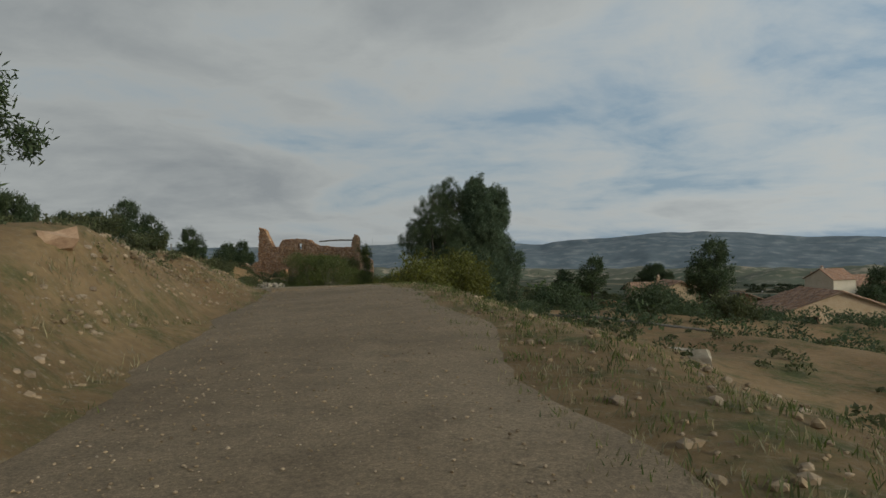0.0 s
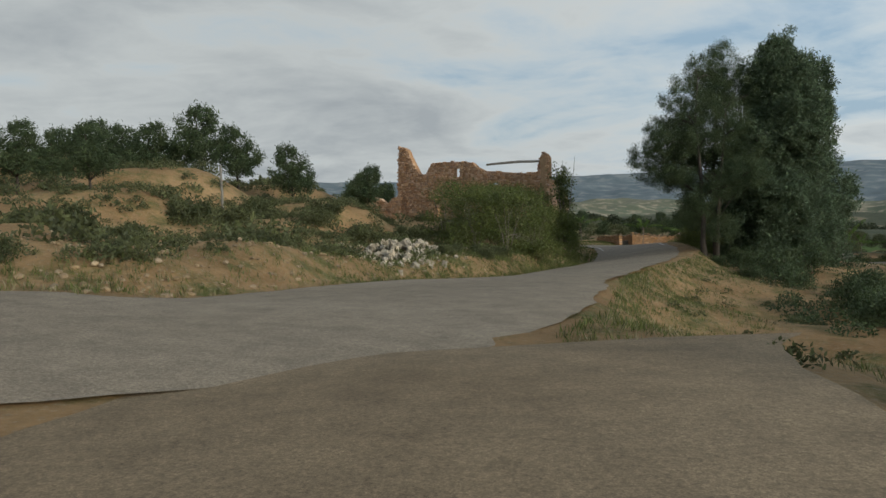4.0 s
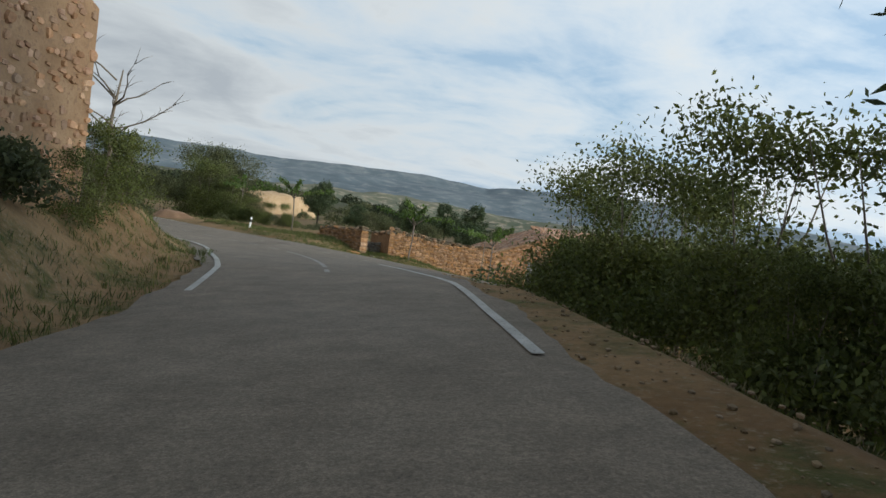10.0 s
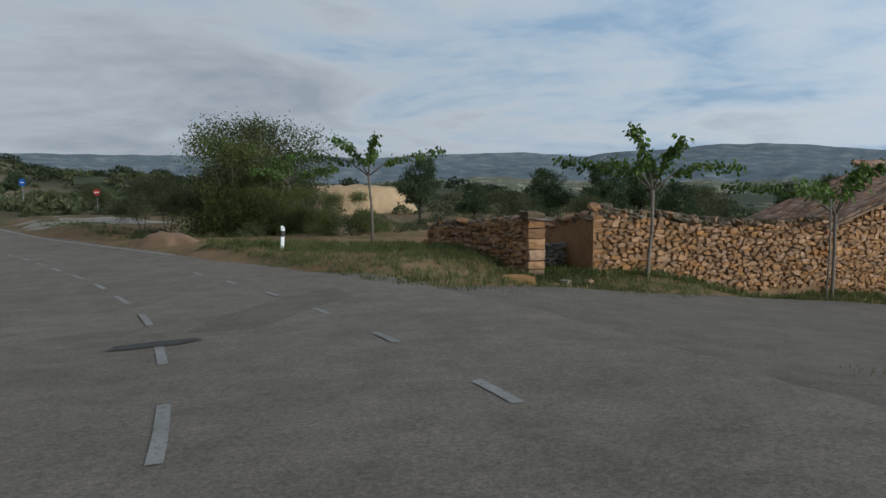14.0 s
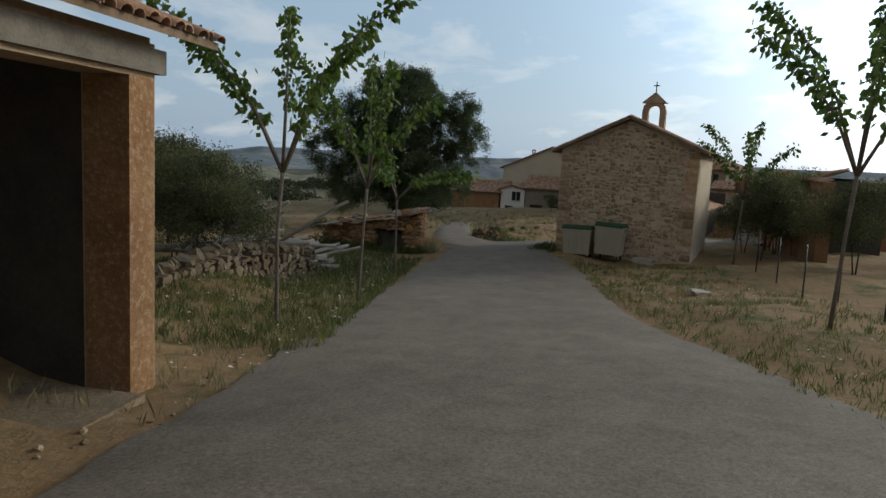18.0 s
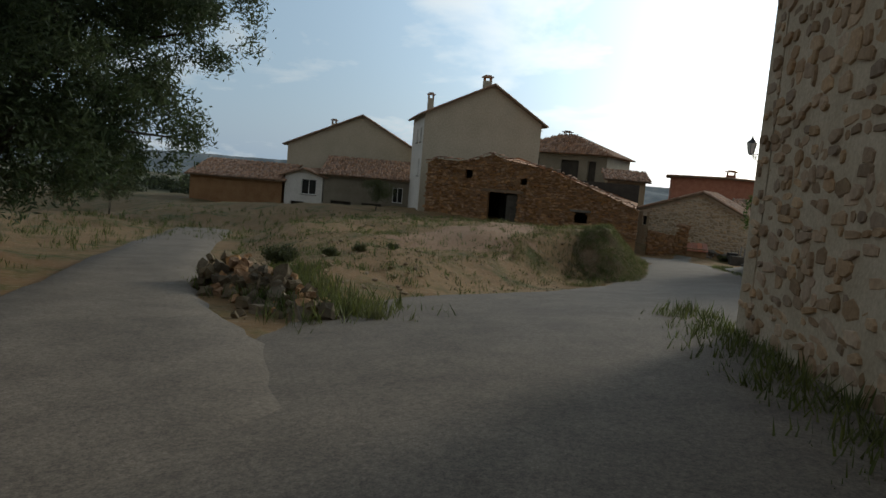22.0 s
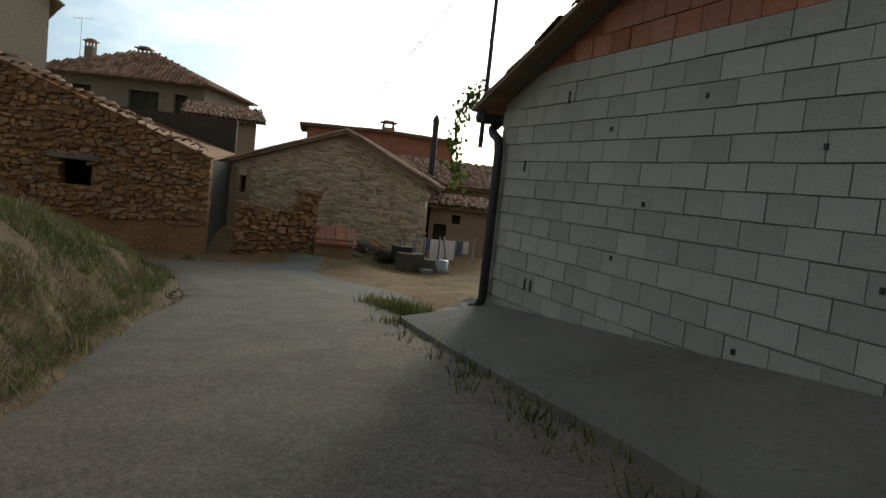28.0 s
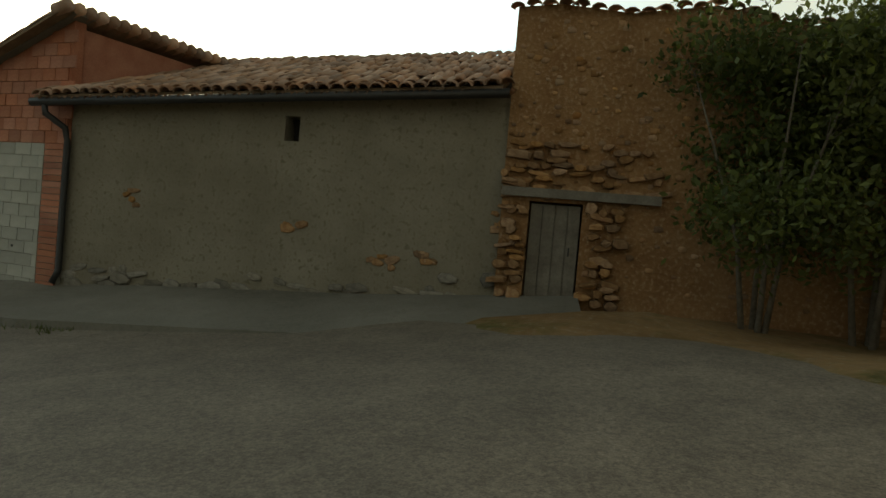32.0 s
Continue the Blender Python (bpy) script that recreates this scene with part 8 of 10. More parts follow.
for x, y, s, tr, in ((-26, 167, 0.62, 30), (-22.6, 173.0, 1.3, 75), (-18.5, 168, 0.55, 130), (-24, 172, 0.8, 10), (-29, 170, 0.55, 200), (25.4, 165.0, 0.62, 60), (24.4, 163.2, 0.45, 120), (26.8, 167.4, 0.6, 10), (24.8, 168.6, 0.7, 60), (27, 173, 0.8, 160), (21, 173, 0.75, 10), (-6, 186, 0.7, 40), (0, 184, 0.65, 100), (-58, 216, 0.6, 50), (-68, 232, 0.7, 150), (68.4, 181.8, 0.35, 20), (68.6, 184, 0.3, 100), (54, 180, 0.4, 10), (6, 178, 0.6, 30), (10, 188, 0.75, 88), (33, 180, 0.7, 45), (46, 145, 0.7, 12), (49.6, 148.0, 0.55, 80), (77.1, 171.2, 0.3, 0), (43.5, 150.5, 0.62, 40), (41.5, 147, 0.6, 140), (47.0, 151.4, 0.5, 75), (50.5, 149.2, 0.5, 15), (31.5, 173.0, 0.82, 60), (33.2, 176.2, 0.75, 200), (36, 181, 0.7, 20), (29, 181, 0.8, 140), (41, 184, 0.6, 300), (24, 184, 0.7, 80), (45, 190, 0.7, 40), (35, 192, 0.8, 170), (18, 181, 0.6, 220), (50, 187, 0.5, 100), (28, 196, 0.8, 10), (40, 200, 0.8, 90)):
    put(OAK, x, y, tr, s)
LOCUST_D = locust(24, 3.6, 2.6, clumps=380, size=0.05, per=30, low=0.3, at=pose(51.2, 150.55, land_at(51.2, 150.55)), label="leafy green tree against the earth wall")
put(LOCUST_D, 50.0, 150.0, 100, 1.1)
put(LOCUST_D, 48.6, 149.2, 200, 1.05)


def scatter(name, label, mat, region, count, seed, r=(0.3, 0.9), leaves=70, size=0.09, wide=0.4, tall=0.8, category="scrub", keep=None):
    """Many small bushes as one sheet of scrub. region: x0, x1, y0, y1."""
    rng = np.random.default_rng(seed)
    x, y = rng.uniform(region[0], region[1], count), rng.uniform(region[2], region[3], count)
    ok = np.ones(count, bool)
    for S, half in WAYS:
        ok &= spine_at(S, x, y)[0] > half + 2.3
    if keep is not None:
        ok &= keep(x, y)
    x, y = x[ok], y[ok]
    n = len(x)
    z = land(x, y)
    rad = rng.uniform(r[0], r[1], n) ** 1.0
    d = rand_dirs(rng, n * leaves)
    d[:, 2] = np.abs(d[:, 2])
    R = np.repeat(rad, leaves)[:, None]
    lump = 0.55 + 0.45 * rng.random((n * leaves, 1))
    c = np.repeat(np.stack([x, y, z], -1), leaves, 0) + d * R * lump * (1, 1, tall) + (0, 0, 0.03)
    a = rand_dirs(rng, n * leaves) + d * 0.6
    a /= np.linalg.norm(a, axis=1, keepdims=True)
    b = np.cross(a, rand_dirs(rng, n * leaves))
    b /= np.linalg.norm(b, axis=1, keepdims=True) + 1e-9
    s = size * (0.6 + 0.8 * rng.random((n * leaves, 1))) * (0.5 + R)
    return tagged(quads(name, c, a * s, b * s * wide, mat), label, category, kind="stuff")


scatter("scrub", "grey-green scrub on the western slope", SCRUB, (-75, -16, 10, 130), 900, 5, (0.4, 1.3), 170, 0.075)
scatter("scrub", "low herbs and thyme on stony ground", SCRUB, (-30, 12, 0, 125), 1500, 6, (0.12, 0.4), 70, 0.06)
scatter("scrub", "dark scrub on the slope below the road", PINE, (-2, 60, 20, 130), 500, 7, (0.4, 1.3), 260, 0.055)
scatter("scrub", "scrub beyond the yard and below the street", SCRUB, (-60, 45, 160, 205), 230, 8, (0.4, 1.3), 520, 0.042, keep=lambda x, y: np.hypot((x + 41) / 14, (y - 184) / 16) > 1)
scatter("scrub", "scrub and young pines on the lower slope", SCRUB, (-60, 60, 205, 320), 620, 12, (0.6, 2.0), 220, 0.09)
scatter("scrub", "scrub on the far western hills", SCRUB, (-200, -50, 120, 380), 1600, 9, (0.8, 2.4), 60, 0.22)
scatter("far_woods", "patchy woods and hedges in the valley", WOODS, (-200, 330, 200, 480), 900, 10, (1.6, 4.2), 300, 0.10, 0.5, keep=lambda x, y: (ripple(x, y, 0.02, 1.0) > -0.1) & (np.hypot(x - 10, y - 110) > 120) & (np.hypot(x - 10, y - 110) < 400))
scatter("far_woods", "dark woods on the valley slopes", WOODS, (100, 480, -100, 420), 800, 13, (1.8, 5.0), 260, 0.10, 0.5, keep=lambda x, y: (ripple(x, y, 0.02, 2.0) > -0.1) & (np.hypot(x - 90, y - 165) > 90) & (np.hypot(x - 10, y - 110) < 420))
scatter("far_woods", "patchy woods and hedges across the valley", WOODS, (-300, 900, 200, 1200), 3500, 14, (2, 6), 60, 0.28, 0.6, keep=lambda x, y: (ripple(x, y, 0.012, 1.0) > 0.1) & (np.hypot(x - 10, y - 110) > 380))
scatter("far_woods", "dark woods on the far valley slopes", WOODS, (60, 1500, -100, 1500), 4000, 11, (3, 8), 60, 0.28, 0.6, keep=lambda x, y: (ripple(x, y, 0.009, 2.0) > 0.05) & (np.hypot(x - 10, y - 110) > 400))



# grass
def grass(name, label, mat, count, seed, place, h=(0.08, 0.3), wide=0.012, bend=0.35, extra=None):
    """Blades of grass in tufts. place: from random numbers to arrays of x and y."""
    rng = np.random.default_rng(seed)
    x, y = place(rng, count // 9)
    tufts = len(x)
    x, y = np.repeat(x, 9) + rng.normal(size=len(x) * 9) * 0.06, np.repeat(y, 9) + rng.normal(size=len(y) * 9) * 0.06
    z = land(x, y) + (extra(x, y) if extra else 0)
    n = len(x)
    hh = rng.uniform(h[0], h[1], n) * np.repeat(rng.uniform(0.5, 1.2, tufts), 9)
    lean = rng.normal(size=(n, 2)) * bend
    a = np.stack([lean[:, 0], lean[:, 1], np.ones(n)], -1) * (hh / 2)[:, None]
    w = rng.uniform(0, 2 * np.pi, n)
    b = np.stack([np.cos(w), np.sin(w), np.zeros(n)], -1) * (wide * (0.45 + hh * 1.3))[:, None]
    c = np.stack([x, y, z + hh / 2 - 0.01], -1)
    return tagged(quads(name, c, a, b, mat), label, "grass", kind="stuff")


def beside(S, t0, t1, lo, hi):
    """Places beside a spine between two lengths along it, at side offsets lo to hi, denser near lo."""
    S = np.array(S, float)
    run = np.r_[0, np.cumsum(np.hypot(*np.diff(S[:, :2], axis=0).T))]
    def f(rng, n):
        t = rng.uniform(t0, t1, n)
        o = lo + (hi - lo) * rng.random(n) ** 1.3
        x, y = np.interp(t, run, S[:, 0]), np.interp(t, run, S[:, 1])
        dx, dy = np.interp(t + 0.5, run, S[:, 0]) - x, np.interp(t + 0.5, run, S[:, 1]) - y
        d = np.hypot(dx, dy) + 1e-9
        return x + dy / d * o, y - dx / d * o
    return f


def patch(x0, x1, y0, y1):
    return lambda rng, n: (rng.uniform(x0, x1, n), rng.uniform(y0, y1, n))


GL = "tufts of green and straw-coloured verge grass"
grass("grass", GL, GRASS, 16000, 1, beside(ROAD_SPINE, 45, 140, -4.1, -7.0), (0.06, 0.26))
grass("grass", GL, DRYGRASS, 7000, 2, beside(ROAD_SPINE, 45, 140, -4.1, -8.0), (0.06, 0.24))
grass("grass", GL, DRYGRASS, 9000, 3, beside(ROAD_SPINE, 60, 135, 4.75, 6.9), (0.03, 0.14))
grass("grass", GL, GRASS, 6000, 4, beside(ROAD_SPINE, 60, 135, 4.75, 7.3), (0.04, 0.15))
grass("grass", GL, GRASS, 8000, 5, beside(ROAD_SPINE, 140, 175, -4.4, -7), (0.05, 0.22))
grass("grass", GL, GRASS, 9000, 6, beside(ROAD_SPINE, 150, 200, 6.4, 9.5), (0.06, 0.3))
grass("grass", GL, GRASS, 9000, 7, lambda rng, n: (lambda t, o: (-5.0 + t * 14 - o * 0.287, 146.9 + t * 4.3 + 1.75 * np.clip(1 - t * 1.1, 0, 1) * o + o * 0.9))(rng.random(n), rng.uniform(-0.1, 1.7, n)), (0.06, 0.28))
grass("grass", GL, GRASS, 32000, 8, beside(STREET_SPINE, 43.5, 62, -2.1, -7.5), (0.06, 0.26))
grass("grass", GL, DRYGRASS, 6000, 9, beside(STREET_SPINE, 40, 62, -2.5, -7.5), (0.06, 0.30))
grass("grass", GL, GRASS, 16000, 10, beside(STREET_SPINE, 30, 62, 3.9, 9.0), (0.05, 0.22))
grass("grass", GL, GRASS, 7000, 11, patch(50, 76, 161.5, 170), (0.03, 0.13))
grass("grass", GL, DRYGRASS, 5000, 12, patch(52, 77, 161, 169), (0.03, 0.13))
grass("grass", GL, GRASS, 5000, 13, beside(STREET_SPINE, 84, 98, -2.8, -5.6), (0.04, 0.2))
grass("grass", GL, DRYGRASS, 5000, 14, beside(STREET_SPINE, 84, 98, -2.6, -5.6), (0.04, 0.2))
grass("grass", GL, GRASS, 5000, 15, patch(52, 75, 172, 182), (0.1, 0.35))
grass("grass", GL, GRASS, 6000, 16, beside(TRACK_SPINE, 10, 45, 2.4, 6.0), (0.04, 0.16))
grass("grass", GL, DRYGRASS, 5000, 17, beside(TRACK_SPINE, 10, 50, -2.6, -9.0), (0.05, 0.2))
grass("grass", "weeds along the apron joint", GRASS, 2800, 18, lambda rng, n: (lambda t: (58.5 + 9.0 * t, 154.45 - 0.1 * t + rng.normal(size=n) * 0.12))(rng.random(n)), (0.05, 0.22))
grass("grass", GL, GRASS, 5000, 19, patch(-3.5, 3.5, 127.5, 137), (0.05, 0.22))
grass("grass", GL, GRASS, 1800, 20, lambda rng, n: (40.0 + rng.normal(size=n) * 0.6, 159.0 + rng.normal(size=n) * 0.3), (0.1, 0.4))


grass("grass", GL, GRASS, 12000, 21, lambda rng, n: (lambda t, o: (-19.0 + t * 13.6 + o * 0.35, 154.3 - t * 7.3 + o * 0.75))(rng.random(n), rng.uniform(0.0, 2.2, n)), (0.05, 0.25))
grass("grass", GL, GRASS, 9000, 22, beside(STREET_SPINE, 92, 104, -2.2, -4.6), (0.03, 0.16))


grass("grass", GL, GRASS, 16000, 23, lambda rng, n: (lambda t, o: (-18.0 + t * 14.0 + o * 0.62, 154.2 - t * 10.6 + o * 0.78))(rng.random(n), rng.uniform(0.5, 4.2, n)), (0.04, 0.2))
grass("grass", GL, GRASS, 9000, 24, beside(ROAD_SPINE, 52, 95, 4.75, 6.6), (0.04, 0.2))
grass("grass", GL, GRASS, 4000, 25, lambda rng, n: (rng.uniform(40.2, 49.0, n), 158.75 + np.abs(rng.normal(size=n)) * 0.35), (0.05, 0.3))
grass("grass", GL, GRASS, 15000, 27, beside(ROAD_SPINE, along(62), along(100), -4.1, -8.5), (0.06, 0.3))
grass("grass", GL, GRASS, 5000, 26, beside(ROAD_SPINE, along(96), along(125), -3.3, -5.4), (0.05, 0.28))


def verge(x0, x1, y0, y1, off, keep=None):
    """Places in a rectangle that lie clear of every road."""
    def f(rng, n):
        x, y = rng.uniform(x0, x1, n * 8), rng.uniform(y0, y1, n * 8)
        ok = np.ones(n * 8, bool)
        for S, half in WAYS:
            ok &= spine_at(S, x, y)[0] > half + off
        if keep is not None:
            ok &= keep(x, y)
        k = rng.choice(np.nonzero(ok)[0], n)
        return x[k], y[k]
    return f


grass("grass", GL, GRASS, 22000, 31, verge(-17, -3.5, 143, 154, 1.35), (0.05, 0.24))
grass("grass", GL, DRYGRASS, 3500, 32, verge(-17, -3.5, 143, 154, 1.3), (0.05, 0.24))
grass("grass", GL, GRASS, 14000, 35, verge(-24, -9, 66, 101, 0.2), (0.05, 0.28))
grass("grass", "green and dry herbs on the stony slope", GRASS, 9000, 36, verge(-18, -3, 6, 34, 0.1), (0.03, 0.15))
grass("grass", "green and dry herbs on the stony slope", DRYGRASS, 9000, 37, verge(-18, -3, 6, 34, 0.1), (0.03, 0.15))
grass("grass", GL, DRYGRASS, 7000, 38, beside(TRACK_SPINE, 12, 50, 1.5, 4.5), (0.03, 0.14))
grass("grass", GL, GRASS, 7000, 39, beside(TRACK_SPINE, 12, 50, 1.6, 4.5), (0.03, 0.14))
scatter("scrub", "round green bushes on the bank above the road", SCRUB, (-34, -17, 52, 100), 260, 44, (0.3, 0.9), 190, 0.06)
scatter("scrub", "low green herbs and thyme beside the track", SCRUB, (-18, -3, 6, 36), 420, 41, (0.12, 0.42), 90, 0.05)
grass("grass", "rough green grass on the waste ground", GRASS, 9000, 45, verge(46.5, 75, 160, 171, 0.15), (0.05, 0.24))
grass("grass", "rough green grass round the stone heap", GRASS, 11000, 46, lambda rng, n: (lambda q: (49.9 - 2.6 * q + rng.normal(size=n) * 0.5, 166.2 - 2.6 * q + rng.normal(size=n) * 0.4))(rng.random(n)), (0.08, 0.34))
grass("grass", "weeds between the street and the lower ramp", GRASS, 2600, 33, lambda rng, n: (lambda t: (67.9 + 1.6 * t + rng.normal(size=n) * 0.12, 153.85 + 0.3 * t + rng.normal(size=n) * 0.14))(rng.random(n)), (0.06, 0.26))
grass("grass", "low weeds on the worn street", GRASS, 1500, 34, lambda rng, n: (71.3 + rng.normal(size=n) * 0.5, 156.0 + rng.normal(size=n) * 0.25), (0.03, 0.10))


grass("grass", "rough green grass before the low shed", GRASS, 16000, 51, verge(24, 36.2, 159, 168, 0.1), (0.08, 0.38))
grass("grass", "thick green grass under the locust thicket", GRASS, 14000, 52, verge(-16, -9.5, 82, 106, 0.1), (0.1, 0.4))
grass("grass", "green grass along the foot of the yard wall", GRASS, 5000, 53, lambda rng, n: (lambda q: (-4.2 + 0.958 * q + rng.normal(size=n) * 0.12, 148.75 + 0.287 * q + rng.normal(size=n) * 0.16))(rng.uniform(-3, 11, n)), (0.06, 0.32))


grass("grass", "dry grass on the shoulder above the field", DRYGRASS, 9000, 57, beside(ROAD_SPINE, along(50), along(88), 4.8, 9.5), (0.04, 0.18))
grass("grass", "low green grass on the shoulder above the field", GRASS, 14000, 58, beside(ROAD_SPINE, along(50), along(90), 4.7, 9.0), (0.04, 0.2))
grass("grass", "weeds along the foot of the low shed", GRASS, 5000, 54, lambda rng, n: (lambda q: (36.05 + 0.1 * q + rng.normal(size=n) * 0.16, 168.3 - 0.995 * q + rng.normal(size=n) * 0.1))(rng.uniform(0, 5, n)), (0.1, 0.4))
grass("grass", "tall dry grass beside the low shed", DRYGRASS, 3600, 55, lambda rng, n: (lambda q: (37.2 + 0.9 * q + rng.normal(size=n) * 0.18, 163.35 + 0.434 * q + rng.normal(size=n) * 0.16))(rng.uniform(-0.4, 4.5, n)), (0.12, 0.45))
grass("grass", "green grass below the thicket by the ruin", GRASS, 14000, 56, verge(-21, -11.5, 70, 92, 0.1), (0.06, 0.34))


def flowers(place, count, seed):
    """Small white heads on thin stalks among the grass."""
    rng = np.random.default_rng(seed)
    x, y = place(rng, count)
    n = len(x)
    c = np.stack([x, y, land(x, y) + rng.uniform(0.12, 0.4, n)], -1)
    a = rand_dirs(rng, n) * (1, 1, 0.3)
    b = np.cross(a, (0, 0, 1.0)) + rand_dirs(rng, n) * 0.3
    k = rng.uniform(0.012, 0.03, n)[:, None]
    tagged(quads("wild_flowers", c, a * k, b * k, PETAL), "white and cream wild flowers in the verge grass", "wild flowers", kind="stuff")


PETAL = material("petals", (0.58, 0.56, 0.46), (0.70, 0.68, 0.60), scale=3, fine=20, rough=0.8, bump=0)
flowers(beside(STREET_SPINE, 41, 60, -2.2, -6.0), 420, 3)
flowers(beside(STREET_SPINE, 36, 58, 4.4, 8.0), 350, 4)


def dead_tree(x, y, h, seed):
    r = random.Random(seed)
    base = empty("dead_tree", pose(x, y, land_at(x, y)), "leafless dead tree with grey twisted branches", "tree")
    g = Geo()
    g.tube([(0, 0, -0.3), (0.1, 0.05, h * 0.25), (0.0, 0.15, h * 0.5), (0.2, 0.1, h * 0.8)], [0.09, 0.07, 0.05, 0.02], 8)
    g.ob("trunk", TWIG, base, True)
    for i in range(11):
        a, z = r.uniform(0, 6.28), h * r.uniform(0.3, 0.75)
        L = h * r.uniform(0.25, 0.42)
        p = [Vector((0.05, 0.1, z))]
        for k in range(4):
            a += r.uniform(-0.5, 0.5)
            p.append(p[-1] + Vector((math.cos(a), math.sin(a), r.uniform(0.2, 0.9))) * L / 4)
        b = Geo()
        b.tube(p, [0.03, 0.024, 0.017, 0.011, 0.005], 5)
        for k in range(2, 5):
            for _ in range(2):
                c = a + r.uniform(-1.4, 1.4)
                q = p[k] + Vector((math.cos(c), math.sin(c), r.uniform(0.1, 0.8))) * L * 0.22
                b.tube([p[k - 1].lerp(p[k], 0.7), p[k].lerp(q, 0.5), q], [0.010, 0.007, 0.003], 4)
        b.ob("branch", TWIG, base, True)


dead_tree(-13.0, 119.6, 4.6, 5)
put(LOCUST_B, -12.5, 118.0, 20, 0.55)
put(LOCUST_B, -13.0, 121.0, 140, 0.5)
put(LOCUST_A, -12.2, 116.2, 240, 0.36)


# street mulberries
def mulberry(seed, at, flat=True, H=2.85, thick=0.8):
    r, rng = random.Random(seed), np.random.default_rng(seed)
    base = empty("mulberry_tree", at, "young pruned mulberry with a bare pole trunk and drooping shoots", "tree", "street mulberries")
    g = Geo()
    k = [(r.uniform(-0.06, 0.06), r.uniform(-0.06, 0.06)) for _ in range(3)]
    g.tube([(0, 0, -0.3), (k[0][0], k[0][1], 0.8), (k[1][0], k[1][1], 1.7), (0, 0, H)], [0.085 * thick, 0.068 * thick, 0.058 * thick, 0.07 * thick], 10)
    g.ob("trunk", BARK, base, True)
    C, A, Bx = [], [], []
    for i in range(5):
        a = 2 * math.pi * i / 5 + r.uniform(-0.4, 0.4)
        long = flat and i % 5 < 3
        L = r.uniform(2.6, 3.6) if long else (r.uniform(0.9, 1.4) if flat else r.uniform(1.2, 2.3))
        up = r.uniform(0.75, 1.05) if long else (r.uniform(1.2, 1.6) if flat else r.uniform(1.7, 3.0))
        d = Vector((math.cos(a), math.sin(a), 0))
        rise = (0.62, 0.86, r.uniform(0.7, 1.1)) if long else (0.45, 0.85, 1.1)
        p = [Vector((0, 0, H - 0.05)), Vector((0, 0, H + up * rise[0])) + d * L * 0.25, Vector((0, 0, H + up * rise[1])) + d * L * 0.6, Vector((0, 0, H + up * rise[2])) + d * L]
        b = Geo()
        b.tube(p, [0.035, 0.025, 0.016, 0.007], 6)
        b.ob("branch", BARK, base, True)
        for _ in range(210):
            t = r.uniform(0.2, 1.0) ** 0.8 * 3
            j = min(int(t), 2)
            q = p[j].lerp(p[j + 1], t - j) + Vector([r.gauss(0, 0.09) for _ in range(3)])
            out = (d * r.uniform(-0.3, 1.0) + Vector((r.gauss(0, 0.6), r.gauss(0, 0.6), -0.8))).normalized()
            s = r.uniform(0.055, 0.11)
            side = out.cross(Vector([r.gauss(0, 1) for _ in range(3)])).normalized()
            C.append(q + out * s); A.append(out * s); Bx.append(side * s * 0.62)
    quads("foliage", np.array(C), np.array(A), np.array(Bx), MULBERRY, base)
    return base


MUL = [mulberry(61, pose(-3.11, 148.45, -8.75, 0, 2, 20)), mulberry(62, pose(3.0, 150.35, -9.6, 0, 1, 80)), mulberry(63, pose(10.75, 152.75, -10.0, 0, 0, 140)), mulberry(64, pose(19.9, 157.15, land_at(19.9, 157.15), 1.5, -2, 30), False, 2.75, 0.55), mulberry(66, pose(30.3, 160.95, land_at(30.3, 160.95), 1.5, -2, 190), True, 2.6, 0.55)]
for (x, y, tr, k) in ((24.2, 158.3, 100, 3), (-12.4, 156.0, 20, 1), (-18.4, 165.5, 250, 0), (24.3, 148.4, 60, 3), (42.0, 151.4, 60, 3)):
    copy_thing(MUL[k], pose(x, y, land_at(x, y), 1.5, -2, tr))


# ---- rocks and loose stones ----
def rock_pile():
    base = empty("rock_pile", pose(-18.9, 75.4, land_at(-18.9, 75.4)), "heap of broken white limestone rocks on the bank", "rock pile")
    r = random.Random(19)
    z0 = base.matrix_basis.translation.z
    for i in range(300):
        u, v = r.gauss(0, 1), r.gauss(0, 1)
        x, y = u * 1.15 - v * 0.1, v * 3.1 - u * 0.2
        s = r.uniform(0.15, 0.36) * (1.3 if r.random() < 0.12 else 1)
        o = new("rock", MESH_WHITE[i % 7])
        o.parent = base
        h = land_at(-18.9 + x, 75.4 + y) - z0
        up = max(0, 0.8 - 0.3 * (u * u + v * v)) * r.random()
        o.matrix_basis = Matrix.LocRotScale((x, y, h + up + s * 0.12), Euler([r.uniform(-3, 3) for _ in range(3)]), (s, s * r.uniform(0.6, 0.9), s * r.uniform(0.45, 0.75)))


rock_pile()


def boulder(x, y, s, mesh, label, turn=0):
    o = new("boulder", mesh)
    o.matrix_basis = Matrix.LocRotScale((x, y, land_at(x, y) + s[2] * 0.22), Euler((0.1, 0.1, turn)), s)
    tagged(o, label, "rock", "loose boulders")


